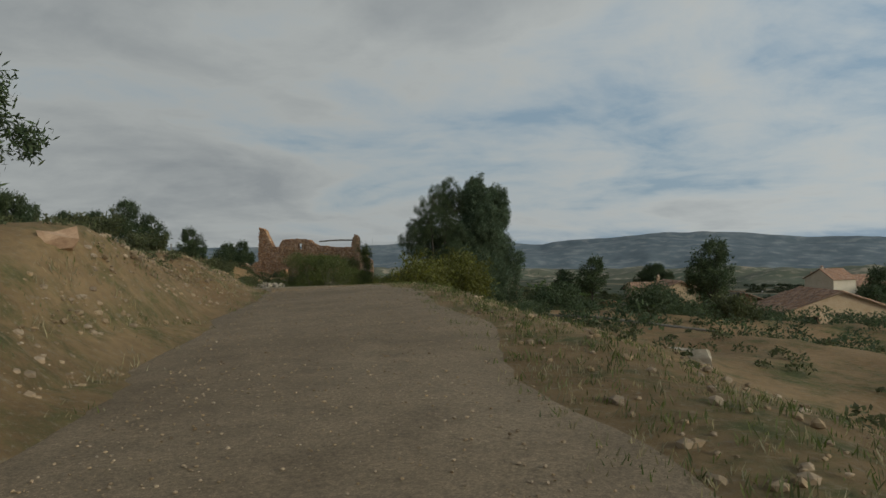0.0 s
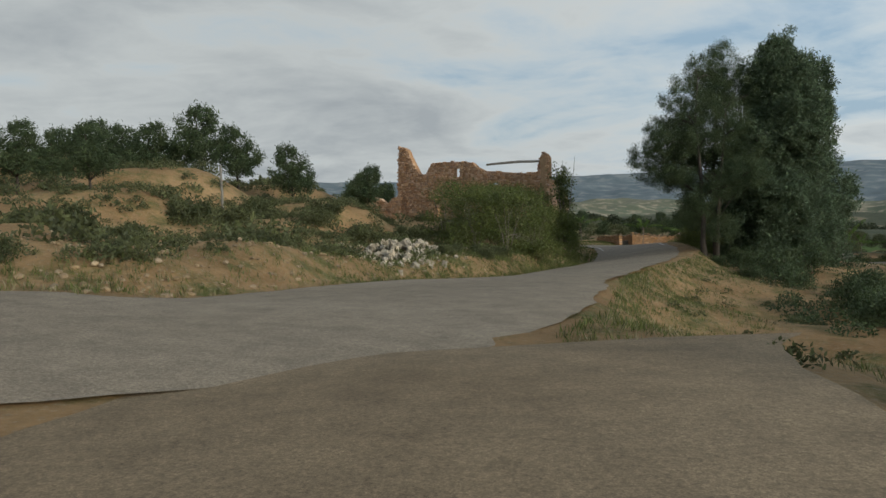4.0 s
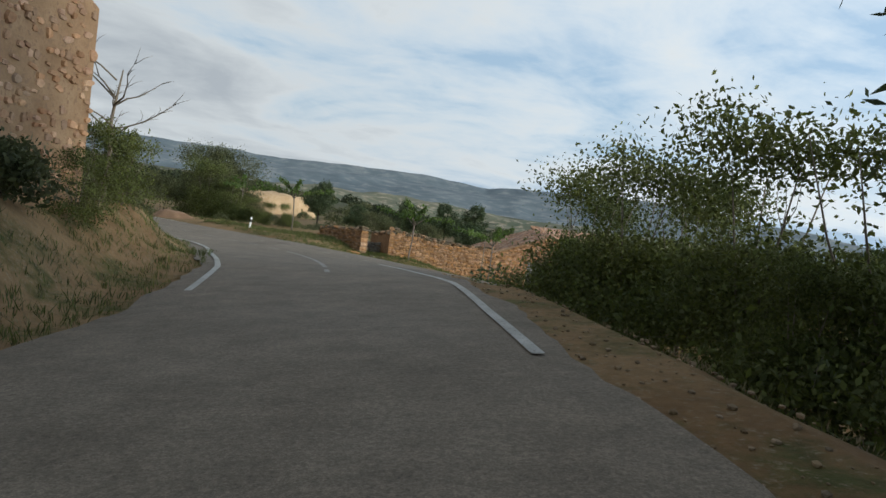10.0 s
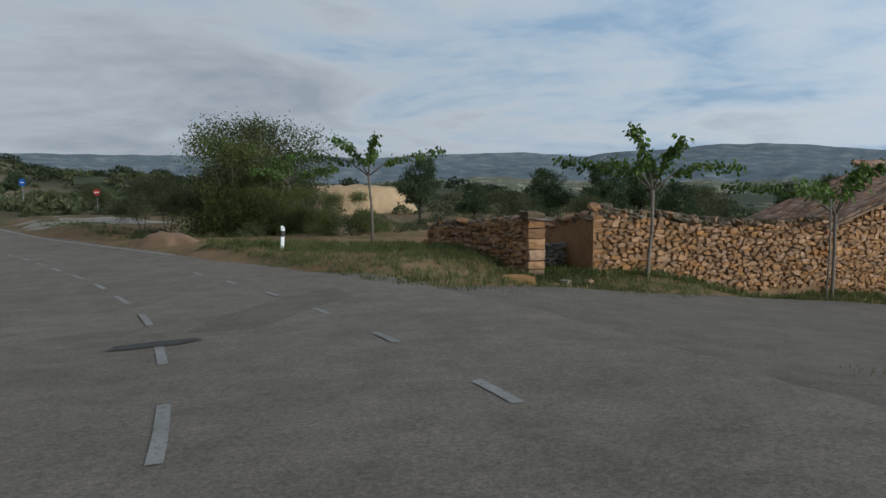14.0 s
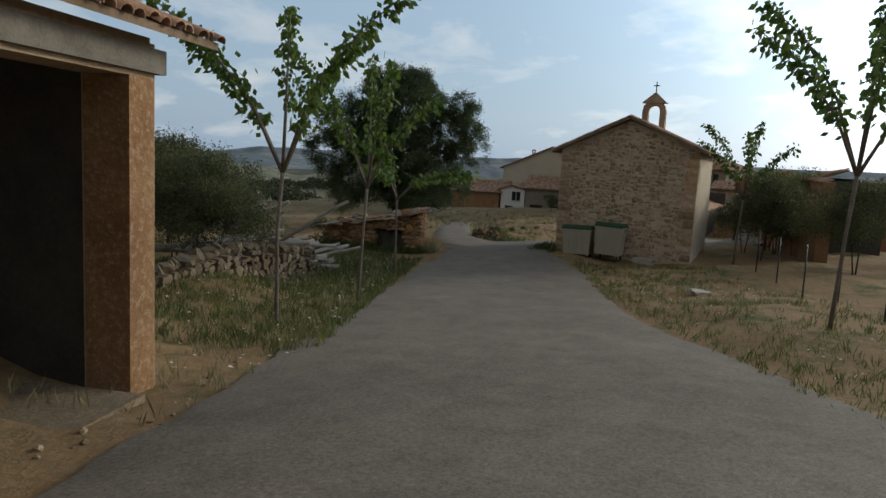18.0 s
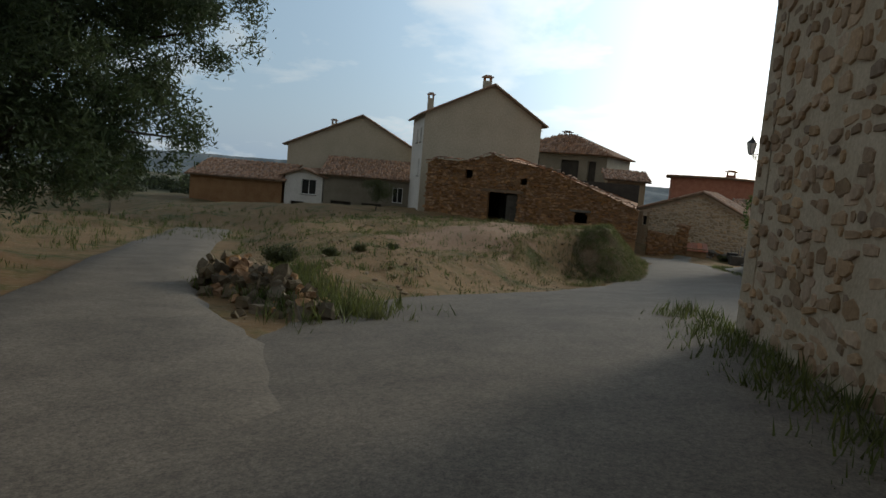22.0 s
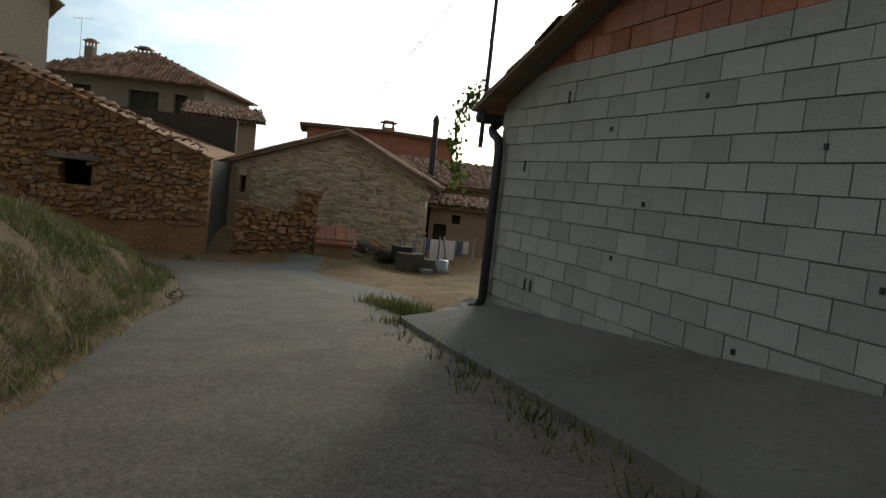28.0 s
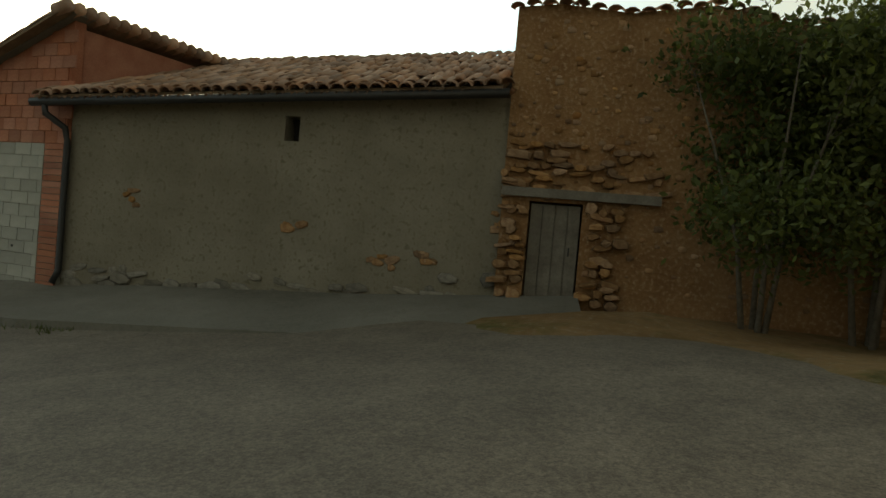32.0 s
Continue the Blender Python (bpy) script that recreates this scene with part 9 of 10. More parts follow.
for i, (x, y, a, b, c, m) in enumerate(((-6.9, 147.0, 0.95, 0.6, 0.24, MESH_TAN), (-5.6, 147.3, 0.3, 0.25, 0.2, MESH_WHITE), (-4.9, 147.6, 0.25, 0.2, 0.16, MESH_TAN), (3.0, 26.2, 0.9, 0.7, 0.5, MESH_TAN), (-5.0, 29.5, 0.22, 0.2, 0.14, MESH_WHITE), (-5.9, 147.1, 0.22, 0.2, 0.14, MESH_TAN), (-5.2, 147.35, 0.3, 0.2, 0.12, MESH_CAP), (-8.9, 24.0, 0.4, 0.3, 0.25, MESH_TAN), (5.5, 17.0, 0.5, 0.4, 0.3, MESH_WHITE), (4.6, 13.2, 0.4, 0.35, 0.3, MESH_WHITE), (-5.8, 10.5, 0.5, 0.4, 0.3, MESH_TAN), (39.4, 154.6, 0.8, 0.5, 0.25, MESH_WHITE), (30.5, 151.3, 0.7, 0.3, 0.15, MESH_WHITE))):
    boulder(x, y, (a, b, c), m[i % 7], "loose boulder on the verge", i)


def gravel(name, label, count, seed, place, size, variants, mat, lift=0.0):
    rng, r = np.random.default_rng(seed), random.Random(seed)
    x, y = place(rng, count)
    z = land(x, y) + lift
    g = Geo()
    for i in range(len(x)):
        v, f = variants[i % len(variants)]
        s = size[0] + (size[1] - size[0]) * r.random() ** 2.5
        a = r.uniform(0, 6.28)
        c, n = math.cos(a), math.sin(a)
        p = v * (s, s * 0.75, s * 0.55)
        g.add(np.stack([p[:, 0] * c - p[:, 1] * n + x[i], p[:, 0] * n + p[:, 1] * c + y[i], p[:, 2] + z[i] + s * 0.12], -1), f)
    tagged(g.ob(name, mat, None, False), label, "stones", kind="stuff")


def lumps(n, seed):
    """Small rounded broken stones of twenty faces, one unit in size."""
    r, out = random.Random(seed), []
    for _ in range(n):
        bm = bmesh.new()
        bmesh.ops.create_icosphere(bm, subdivisions=1, radius=0.5)
        for v in bm.verts:
            v.co *= r.uniform(0.72, 1.12)
        bm.verts.ensure_lookup_table()
        out.append((np.array([v.co[:] for v in bm.verts]), [tuple(v.index for v in f.verts) for f in bm.faces]))
        bm.free()
    return out


PEBBLES = lumps(9, 6)
WHITESTONE_J = material("white_rock_joined", (0.20, 0.136, 0.076), (0.34, 0.25, 0.155), scale=1.6, fine=18, rough=0.9, bump=0.4, vary=0.3, island=True)
gravel("loose_stones", "pale loose stones strewn over the bank", 8000, 1, beside(TRACK_SPINE, 8, 55, -2.9, -11.0), (0.03, 0.2), PEBBLES, WHITESTONE_J)
gravel("loose_stones", "pale loose stones along the track edge", 1300, 2, beside(TRACK_SPINE, 8, 48, 2.2, 6.5), (0.03, 0.2), PEBBLES, WHITESTONE_J)
gravel("loose_stones", "small broken stones all over the bank", 9000, 10, beside(TRACK_SPINE, 6, 52, -2.7, -9.0), (0.02, 0.1), PEBBLES, WHITESTONE_J)
gravel("loose_stones", "small stones lying on the track", 11000, 8, beside(TRACK_SPINE, 4, 52, -2.2, 1.7), (0.012, 0.05), PEBBLES, WHITESTONE_J, 0.082)
gravel("loose_stones", "broken stones spread round the rock heap", 900, 9, lambda rng, n: (-18.9 + rng.normal(size=n) * 1.2, 75.4 + rng.normal(size=n) * 3.4), (0.08, 0.3), PEBBLES, WHITESTONE_J)
gravel("loose_stones", "stones on the red bank", 1800, 3, beside(ROAD_SPINE, 50, 100, -4.5, -11), (0.05, 0.3), PEBBLES, WHITESTONE_J)
gravel("loose_stones", "stones on the waste ground", 1600, 4, patch(47, 74, 158.5, 168), (0.03, 0.16), PEBBLES, WHITESTONE_J)
gravel("loose_stones", "grit on the verge", 1200, 5, beside(ROAD_SPINE, 80, 140, 3.2, 5.5), (0.03, 0.12), PEBBLES, WHITESTONE_J)
gravel("loose_stones", "stones on the cutting", 1500, 6, beside(ROAD_SPINE, 138, 185, -4.6, -9), (0.05, 0.35), PEBBLES, WHITESTONE_J)
gravel("loose_stones", "grit along the street", 900, 7, beside(STREET_SPINE, 36, 100, -2.2, -4.6), (0.03, 0.13), PEBBLES, WHITESTONE_J)


def field_wall():
    """Low dry-stone wall with rounded cap stones before the woodpile."""
    z0 = land_at(24.6, 161.9)
    base = empty("dry_stone_wall", frame_at(20.4, 161.05, z0, 0.98, 0.2), "low dry-stone wall of mossy brown field stones", "stone wall")
    top = linear((0, 0.7), (1.5, 0.85), (3.4, 0.95), (5.0, 0.85), (6.4, 0.62), (8.2, 0.35))
    wall_core(base, 8.1, lambda x: top(x) - 0.12, MORTAR, 0.4, 0.1, bottom=-0.7, breaks=(1.5, 3.4, 5.0, 6.4))
    stone_face(base, 8.1, top, MESH_FIELDFACE, ROUGHSTONES, FIELDSTONE_J, y=0.06, single=230, near=(4.5, 0.5), seed=29, bottom=lambda x: -0.35, course=(0.12, 0.22), width=(0.14, 0.34), depth=0.26, gap=0.002)
    r = random.Random(31)
    for i in range(34):
        x = 0.1 + i * 0.24 + r.uniform(-0.06, 0.06)
        s = r.uniform(0.26, 0.46)
        o = new("cap_stone", MESH_FIELDLUMP[i % 7])
        o.parent = base
        o.matrix_basis = Matrix.LocRotScale((x, 0.24 + r.uniform(-0.08, 0.08), top(x) + 0.06), Euler((r.uniform(-0.5, 0.5), r.uniform(-0.5, 0.5), r.uniform(-3, 3))), (s, s * 0.8, s * 0.75))


MESH_FIELDFACE = stone_meshes(ROUGHSTONES, FIELDSTONE)
MESH_FIELDLUMP = stone_meshes(stone_variants(7, 25, 0.6, 0.12), FIELDSTONE)
field_wall()


def stump_wall():
    """Remains of a rubble wall running along the lane corner, higher at its far end, grown over with grass."""
    base = empty("stone_heap", pose(49.3, 166.4, land_at(49.3, 166.4)), "long heap of dark stones and briars at the lane corner", "stone heap")
    r = random.Random(39)
    z0 = base.matrix_basis.translation.z
    for i in range(230):
        q = r.random()
        u, v = -3.6 * q, r.gauss(0, 0.36)
        x, y = u * 0.67 - v * 0.74, u * 0.74 + v * 0.67
        h = max(0.0, 0.7 - 0.5 * q - abs(v) * 0.7)
        k = r.uniform(0.1, 0.28)
        o = new("stone", (MESH_CAP if i % 4 else MESH_TAN)[i % 7])
        o.parent = base
        o.matrix_basis = Matrix.LocRotScale((x, y, land_at(49.3 + x, 166.4 + y) - z0 + h * r.random() + 0.03), Euler([r.uniform(-1, 1) for _ in range(3)]), (k, k * 0.8, k * 0.6))


stump_wall()
for _x, _y, _s in ((52.6, 166.6, 0.8), (53.6, 166.0, 0.7), (54.6, 165.6, 0.6), (52.9, 167.8, 0.6), (55.6, 165.0, 0.5)):
    put(SHRUB_A, _x, _y, 50 * _x, _s * 0.3)


# ---- earth mounds and patches ----
def mound(name, x, y, rx, ry, h, mat, label, turn=0, seed=1, flat=0.6):
    n, m = 36, 9
    V = []
    c, s = math.cos(turn), math.sin(turn)
    for j in range(m + 1):
        t = j / m
        for i in range(n):
            a = 2 * math.pi * i / n
            w = 1 + 0.12 * math.sin(3 * a + seed) + 0.07 * math.sin(7 * a + 2 * seed)
            px, py = rx * t * w * math.cos(a), ry * t * w * math.sin(a)
            X, Y = x + px * c - py * s, y + px * s + py * c
            V.append((X, Y))
    P = np.array(V)
    Z = land(P[:, 0], P[:, 1])
    g = Geo()
    T = np.repeat(np.arange(m + 1) / m, n)
    Z = Z + h * (1 - smooth(flat, 1.0, T)) + 0.12 * h * ripple(P[:, 0], P[:, 1], 2.3, seed) * (1 - T) - 0.12 * T
    g.add(np.stack([P[:, 0], P[:, 1], Z], -1), [(j * n + i, j * n + (i + 1) % n, (j + 1) * n + (i + 1) % n, (j + 1) * n + i) for j in range(m) for i in range(n)])
    return tagged(g.ob(name, mat, None, True), label, "earth bank", kind="structure")


PALEGRAVEL = material("pale_gravel", (0.27, 0.235, 0.185), (0.39, 0.345, 0.28), scale=0.8, fine=14, rough=0.95, bump=0.6, third=(0.22, 0.20, 0.14))
SCRUBLAND = material("scrubland", (0.045, 0.056, 0.022), (0.115, 0.112, 0.055), scale=0.5, fine=5, rough=0.95, bump=0.4)
MEADOW = material("meadow", (0.06, 0.10, 0.025), (0.10, 0.14, 0.04), scale=0.3, fine=6, rough=0.95, bump=0.3)
mound("earth_patch", 62.5, 163.6, 9.5, 3.2, 0.10, REDEARTH, "bare reddish earth on waste ground", -0.32, 2, 0.3)
mound("earth_bank", -6.4, 8.6, 2.0, 6.0, 0.18, GROUND, "cut bank of bare ochre earth", 0.1, 4, 0.4)


def cut_bank():
    """Crumbling orange bank between the street and the waste ground, with a talus of stones at its foot."""
    foot = [(59.6, 158.3), (62.8, 157.75), (64.5, 157.5), (68.5, 157.05), (72.0, 156.95), (73.6, 157.3), (74.6, 158.2)]
    xs, ys = zip(*foot)
    n, m = 150, 20
    V = []
    for i in range(n + 1):
        x = xs[0] + (xs[-1] - xs[0]) * i / n
        y0 = float(np.interp(x, xs, ys))
        for j in range(m + 1):
            t = j / m
            y = y0 - 0.12 + 2.5 * t
            n1 = noise.noise((x * 0.9, y * 0.9, 3.1))
            n2 = noise.noise((x * 2.7, y * 2.7, 7.7))
            n3 = noise.noise((x * 7.0, y * 7.0, 1.3))
            ends = float(smooth(0, 0.12, i / n) * smooth(0, 0.1, 1 - i / n))
            lift = (0.10 * smooth(0.0, 0.12, t) + 0.42 * smooth(0.22 + 0.14 * n1, 0.42 + 0.14 * n1, t)) * (1 - smooth(0.62, 1.0, t))
            V.append((x, y, (lift + 0.10 * n1 * (1 - t) + 0.07 * n2 + 0.035 * n3) * ends * (1 - 0.7 * smooth(0.7, 1, t))))
    P = np.array(V)
    Z = land(P[:, 0], P[:, 1]) + P[:, 2] + 0.015 - 0.05 * (1 - np.tile(smooth(0, 0.1, np.arange(m + 1) / m), n + 1))
    g = Geo()
    w = m + 1
    g.add(np.stack([P[:, 0], P[:, 1], Z], -1), [(i * w + j, (i + 1) * w + j, (i + 1) * w + j + 1, i * w + j + 1) for i in range(n) for j in range(m)])
    tagged(g.ob("earth_bank", BANKEARTH, None, True), "crumbling cut bank of orange earth along the street", "earth bank", kind="structure")
    return (xs, ys), Z


BANKEARTH = material("bank_earth", (0.125, 0.082, 0.047), (0.22, 0.138, 0.076), scale=1.3, fine=17, rough=0.96, bump=0.9, third=(0.12, 0.11, 0.055), dist=0.04)
BANK_FOOT, BANK_Z = cut_bank()


def on_bank(x, y):
    """Height that the bank by the street adds to the ground."""
    Z = BANK_Z.reshape(151, 21)
    y0 = np.interp(x, BANK_FOOT[0], BANK_FOOT[1])
    u = np.clip((x - BANK_FOOT[0][0]) / (BANK_FOOT[0][-1] - BANK_FOOT[0][0]) * 150, 0, 149.99)
    v = np.clip((y - y0 + 0.12) / 2.5 * 20, 0, 19.99)
    i, j = u.astype(int), v.astype(int)
    p, q = u - i, v - j
    z = Z[i, j] * (1 - p) * (1 - q) + Z[i + 1, j] * p * (1 - q) + Z[i, j + 1] * (1 - p) * q + Z[i + 1, j + 1] * p * q
    return z - land(x, y)


def bank_places(rng, n):
    x = rng.uniform(59.5, 74.3, n)
    y = np.interp(x, (59.6, 62.8, 64.5, 68.5, 72.0, 73.6, 74.6), (158.3, 157.75, 157.5, 157.05, 156.95, 157.3, 158.2)) + 2.2 * rng.random(n) ** 0.8 + 0.1
    keep = ripple(x, y, 1.7, 0.6) > -0.8
    return x[keep], y[keep]


grass("grass", "long green grass on the bank", GRASS, 45000, 42, bank_places, (0.04, 0.2), 0.007, 0.7, extra=on_bank)
grass("grass", "long dry grass on the bank", DRYGRASS, 8000, 43, bank_places, (0.05, 0.24), 0.006, 0.7, extra=on_bank)
gravel("loose_stones", "stones crumbled from the bank along its foot", 3200, 47, lambda rng, n: (lambda x, k: (x, np.interp(x, (59.6, 62.8, 64.5, 68.5, 72.0, 73.6, 74.6), (158.3, 157.75, 157.5, 157.05, 156.95, 157.3, 158.2)) - 0.25 + 1.3 * k))(rng.uniform(60, 74, n), rng.random(n) ** 2), (0.02, 0.13), PEBBLES, WHITESTONE_J, 0.03)
mound("earth_bank", -15.4, 120.5, 1.5, 6.5, 0.7, BANKEARTH, "orange earth cutting with stones beside the bend", -0.1, 21, 0.45)
mound("earth_bank", -26.5, 62, 3.0, 8.5, 0.35, GROUND, "eroded ochre road cutting", 0.25, 5, 0.4)
mound("earth_bank", -24, 212, 7.5, 3.0, 3.2, OCHRE, "pale ochre sandy cliff among pines", 0.05, 6, 0.75)
mound("earth_bank", -23, 160.5, 3.2, 1.2, 0.5, REDEARTH, "low heap of reddish gravel", -0.75, 7, 0.4)
mound("gravel_yard", -40.5, 186, 12, 9, 0.12, PALEGRAVEL, "pale gravel picnic area beside the road", -0.9, 9, 0.3)
mound("concrete_yard", 76.3, 154.7, 3.6, 1.9, 0.05, CONCRETE, "cracked grey concrete yard before the cottage", -0.1, 14, 0.5)
mound("scrub_slope", 30, 190, 26, 13, 0.3, SCRUBLAND, "dark green scrubby slope below the village", -0.2, 15, 0.3)
mound("meadow", 52, 222, 30, 14, 0.3, MEADOW, "green meadow in the valley below", -0.2, 16, 0.3)
mound("ploughed_field", 26, 52, 16, 12, 0.05, REDEARTH, "bare reddish field below the track", 0.3, 10, 0.5)
mound("ploughed_field", -75, 262, 45, 20, 0.2, MEADOW, "green meadow on the far slope", -0.2, 11, 0.5)


# ---- road furniture ----
def delineator(x, y, turn, sink=0.15):
    base = empty("marker_post", pose(x, y, land_at(x, y) - sink, 0, 4, turn), "white plastic road marker post with a dark band", "marker post", "marker posts")
    g = Geo()
    g.prism([(-0.06, -0.05, -0.2), (0.06, -0.05, -0.2), (0.05, 0.06, -0.2), (-0.05, 0.06, -0.2)], [(-0.06, -0.05, 0.98), (0.06, -0.05, 0.98), (0.05, 0.06, 1.05), (-0.05, 0.06, 1.05)])
    g.ob("post", WHITEPAINT, base)
    g = Geo()
    g.box((0, 0.0, 0.78), (0.128, 0.128, 0.2))
    g.ob("band", IRON, base)


delineator(-14.9, 151.9, 40)
delineator(-20.2, 140.3, 220, 0.42)


def sign(x, y, z, name, label, w, h, post, mat, round_=False, turn=0.0, disc=None):
    base = empty(name, pose(x, y, z, 0, 0, turn), label, "road sign")
    g = Geo()
    if round_:
        k = 20
        ring = [(w / 2 * math.cos(2 * math.pi * i / k), post + h / 2 + h / 2 * math.sin(2 * math.pi * i / k)) for i in range(k)]
        g.prism([(a, 0.0, b) for a, b in ring], [(a, 0.02, b) for a, b in ring])
    else:
        g.box((0, 0.01, post + h / 2), (w, 0.04, h))
    g.ob("plate", mat, base)
    p = Geo()
    for dx in ((-w * 0.35, w * 0.35) if w > 1 else (0,)):
        p.tube([(dx, 0.05, -0.3), (dx, 0.05, post + h)], [0.035, 0.035], 8)
    p.ob("post", GALV, base)
    if disc:
        d = Geo()
        d.box((0, -0.012, post + h / 2), (w * disc[0], 0.02, h * disc[1]))
        d.ob("mark", WHITEPAINT, base)


BLUE = material("sign_blue", (0.02, 0.10, 0.42), (0.03, 0.13, 0.48), scale=4, fine=30, rough=0.5, bump=0.02)
RED = material("sign_red", (0.45, 0.03, 0.03), (0.5, 0.05, 0.04), scale=4, fine=30, rough=0.5, bump=0.02)
sign(-52.0, 215.3, land_at(-52.0, 215.3), "notice_board", "pale grey notice board on two posts", 2.0, 1.7, 1.2, METALDOOR)
sign(-67.0, 214.5, land_at(-67.0, 214.5), "road_sign", "round blue road sign with white arrow", 0.9, 0.9, 3.2, BLUE, True, 0, (0.55, 0.14))
sign(-57.4, 214.8, land_at(-57.4, 214.8), "road_sign", "round red road sign with white bar", 0.9, 0.9, 2.4, RED, True, 0, (0.7, 0.2))


def picnic_table(x, y, turn):
    z = land_at(x, y)
    base = empty("picnic_table", pose(x, y, z, 0, 0, turn), "brown wooden picnic table with fixed benches", "picnic table", "picnic tables")
    for yy, zz, w in ((0, 0.75, 0.75), (-0.75, 0.45, 0.28), (0.75, 0.45, 0.28)):
        g = Geo()
        g.box((0, yy, zz), (1.8, w, 0.05))
        g.ob("tabletop" if w > 0.5 else "bench", BEAM, base)
    for xx in (-0.65, 0.65):
        for s in (-1, 1):
            g = Geo()
            g.tube([(xx, s * 0.7, 0), (xx, s * 0.2, 0.74)], [0.05, 0.05], 5)
            g.ob("leg", BEAM, base)


picnic_table(-37.5, 189.5, 20)
picnic_table(-41, 193, 70)


def pole(x, y, h, label, mat=OLDWOOD, r=0.09):
    g = Geo()
    g.tube([(0, 0, -0.4), (0.03, 0, h * 0.5), (0, 0.02, h)], [r, r * 0.9, r * 0.75], 8)
    o = g.ob("pole", mat, None, True)
    o.matrix_basis = pose(x, y, land_at(x, y))
    tagged(o, label, "pole")


pole(-30.6, 77.7, 3.4, "weathered wooden pole on the slope")
pole(2.2, 149.0, 3.0, "thin wooden stake by the yard wall", OLDWOOD, 0.03)
for i in range(7):
    pole(22 + i * 2.6, 145.8 + i * 0.75, 1.5, "thin rusty fence post in grass", IRON, 0.025)


def fallen_rail():
    g = Geo()
    z = [land_at(2.0 + 4 * k, 31 - 2.0 * k) + 0.25 for k in range(4)]
    g.tube([(2.0 + 4 * k, 31 - 2.0 * k, z[k]) for k in range(4)], [0.06, 0.06, 0.05, 0.05], 7)
    tagged(g.ob("fallen_rail", OLDWOOD, None, True), "long dark timber rail lying in grass", "rail")


fallen_rail()


# ---- huts below the track ----
house("field_hut", 22.9, 76.5, -5.6, 0.97, 0.1, 4.6, 4, 2.4, 3.3, PLASTER, "small ochre field hut with tile roof", 0.5, [(1.0, 1.8, -0.2, 1.6, "o")], (), [(4.2, 1.5, 2.6, 0.9, 0.4)], seed=21)
house("farm_shed", 29.5, 62, -6.6, 0.99, 0.0, 10, 7, 2.2, 3.9, PLASTER, "long farm shed with sagging red tile roof", 0.5, [(1.2, 3.0, -0.2, 1.8, "o")], (), (), seed=22)


# ---- corner of the lane below the block house ----
def corner_clutter():
    r = random.Random(8)
    base = empty("broken_wall", frame_at(78.2, 156.0, -14.0, -0.03, -1.0), "broken rubble wall stump with a taller end pier", "stone wall")
    t = linear((0, 1.42), (0.8, 1.3), (1.45, 1.2), (1.55, 1.2), (1.56, 1.62), (2.12, 1.66))
    wall_core(base, 2.12, lambda x: t(x) - 0.08, EARTHWALL, 0.5, 0.08, bottom=-1, breaks=(0.8, 1.45, 1.555))
    stone_face(base, 2.12, t, MESH_WARM, ROUGHSTONES, STONE_J, y=0.06, single=110, seed=111, bottom=lambda x: -0.3, course=(0.07, 0.14), width=(0.12, 0.3), gap=0.01)
    o = new("cap_stone", MESH_TAN[2])
    o.parent = base
    o.matrix_basis = Matrix.LocRotScale((1.85, 0.3, 1.7), Euler((0.05, 0.1, 0.3)), (0.62, 0.5, 0.24))
    # small lean-to with a red sheet roof against the pier
    hut = empty("lean_to", frame_at(77.6, 153.98, -14.05, -0.1, -0.995), "low masonry lean-to with a red clay slab roof", "lean-to")
    blocks("wall", MORTAR, hut, ((0.5, 0.45, 0.2), (1.0, 0.8, 0.9)))
    for k in range(4):
        g = Geo()
        x = 0.02 + k * 0.27
        g.prism([(x, -0.05, 0.5), (x + 0.25, -0.05, 0.5), (x + 0.25, 0.95, 0.86), (x, 0.95, 0.86)], [(x, -0.05, 0.56), (x + 0.25, -0.05, 0.56), (x + 0.25, 0.95, 0.92), (x, 0.95, 0.92)])
        g.ob("roof_sheet", REDBRICK, hut)
    heap = empty("rubble_heap", pose(78.6, 152.4, -14.15), "heap of fallen roof tiles, slabs and stones", "rubble heap")
    for i in range(46):
        u, v = r.uniform(-0.5, 1.3), r.uniform(-1.5, 1.4)
        h = max(0.0, 0.75 - 0.28 * abs(v) - 0.3 * abs(u - 0.5))
        k = i % 4
        o = new("slab" if k == 0 else "stone", TILESLAB if k == 0 else (MESH_TAN if k == 1 else MESH_FIELD)[i % 7])
        o.parent = heap
        o.matrix_basis = Matrix.LocRotScale((u, v, h * r.uniform(0.5, 1.0)), Euler((r.uniform(-0.4, 0.4), r.uniform(-0.4, 0.4), r.uniform(-3, 3))), (r.uniform(0.4, 0.8), r.uniform(0.3, 0.55), 0.07) if k == 0 else (r.uniform(0.18, 0.42), 0.28, r.uniform(0.12, 0.24)))
    for i in range(3):
        o = new("roof_beam", MESH_SLAB[i])
        o.parent = heap
        o.matrix_basis = Matrix.LocRotScale((0.2, 0.2 - i * 0.35, 0.62 - 0.08 * i), Euler((0.22, 0.1, -0.2)), (0.12, 1.9, 0.09))
    # odds and ends by the gate: crate, drum, boards
    junk = empty("junk_pile", pose(76.9, 151.3, -14.2), "dark crates, boards and a grey drum piled together", "junk")
    for c, d, m in (((0.0, 0.3, 0.35), (0.5, 0.6, 0.6), DARKDOOR), ((0.3, -0.3, 0.25), (0.4, 0.4, 0.5), OLDWOOD), ((0.5, 0.35, 0.6), (0.4, 0.5, 0.35), IRON), ((-0.3, -0.1, 0.15), (0.3, 0.35, 0.3), METALDOOR)):
        g = Geo()
        g.box(c, d, r.uniform(-0.4, 0.4))
        g.ob("crate", m, junk)
    g = Geo()
    g.tube([(-0.15, -0.55, 0), (-0.15, -0.55, 0.55)], [0.17, 0.17], 14)
    g.ob("drum", GALV, junk, True)
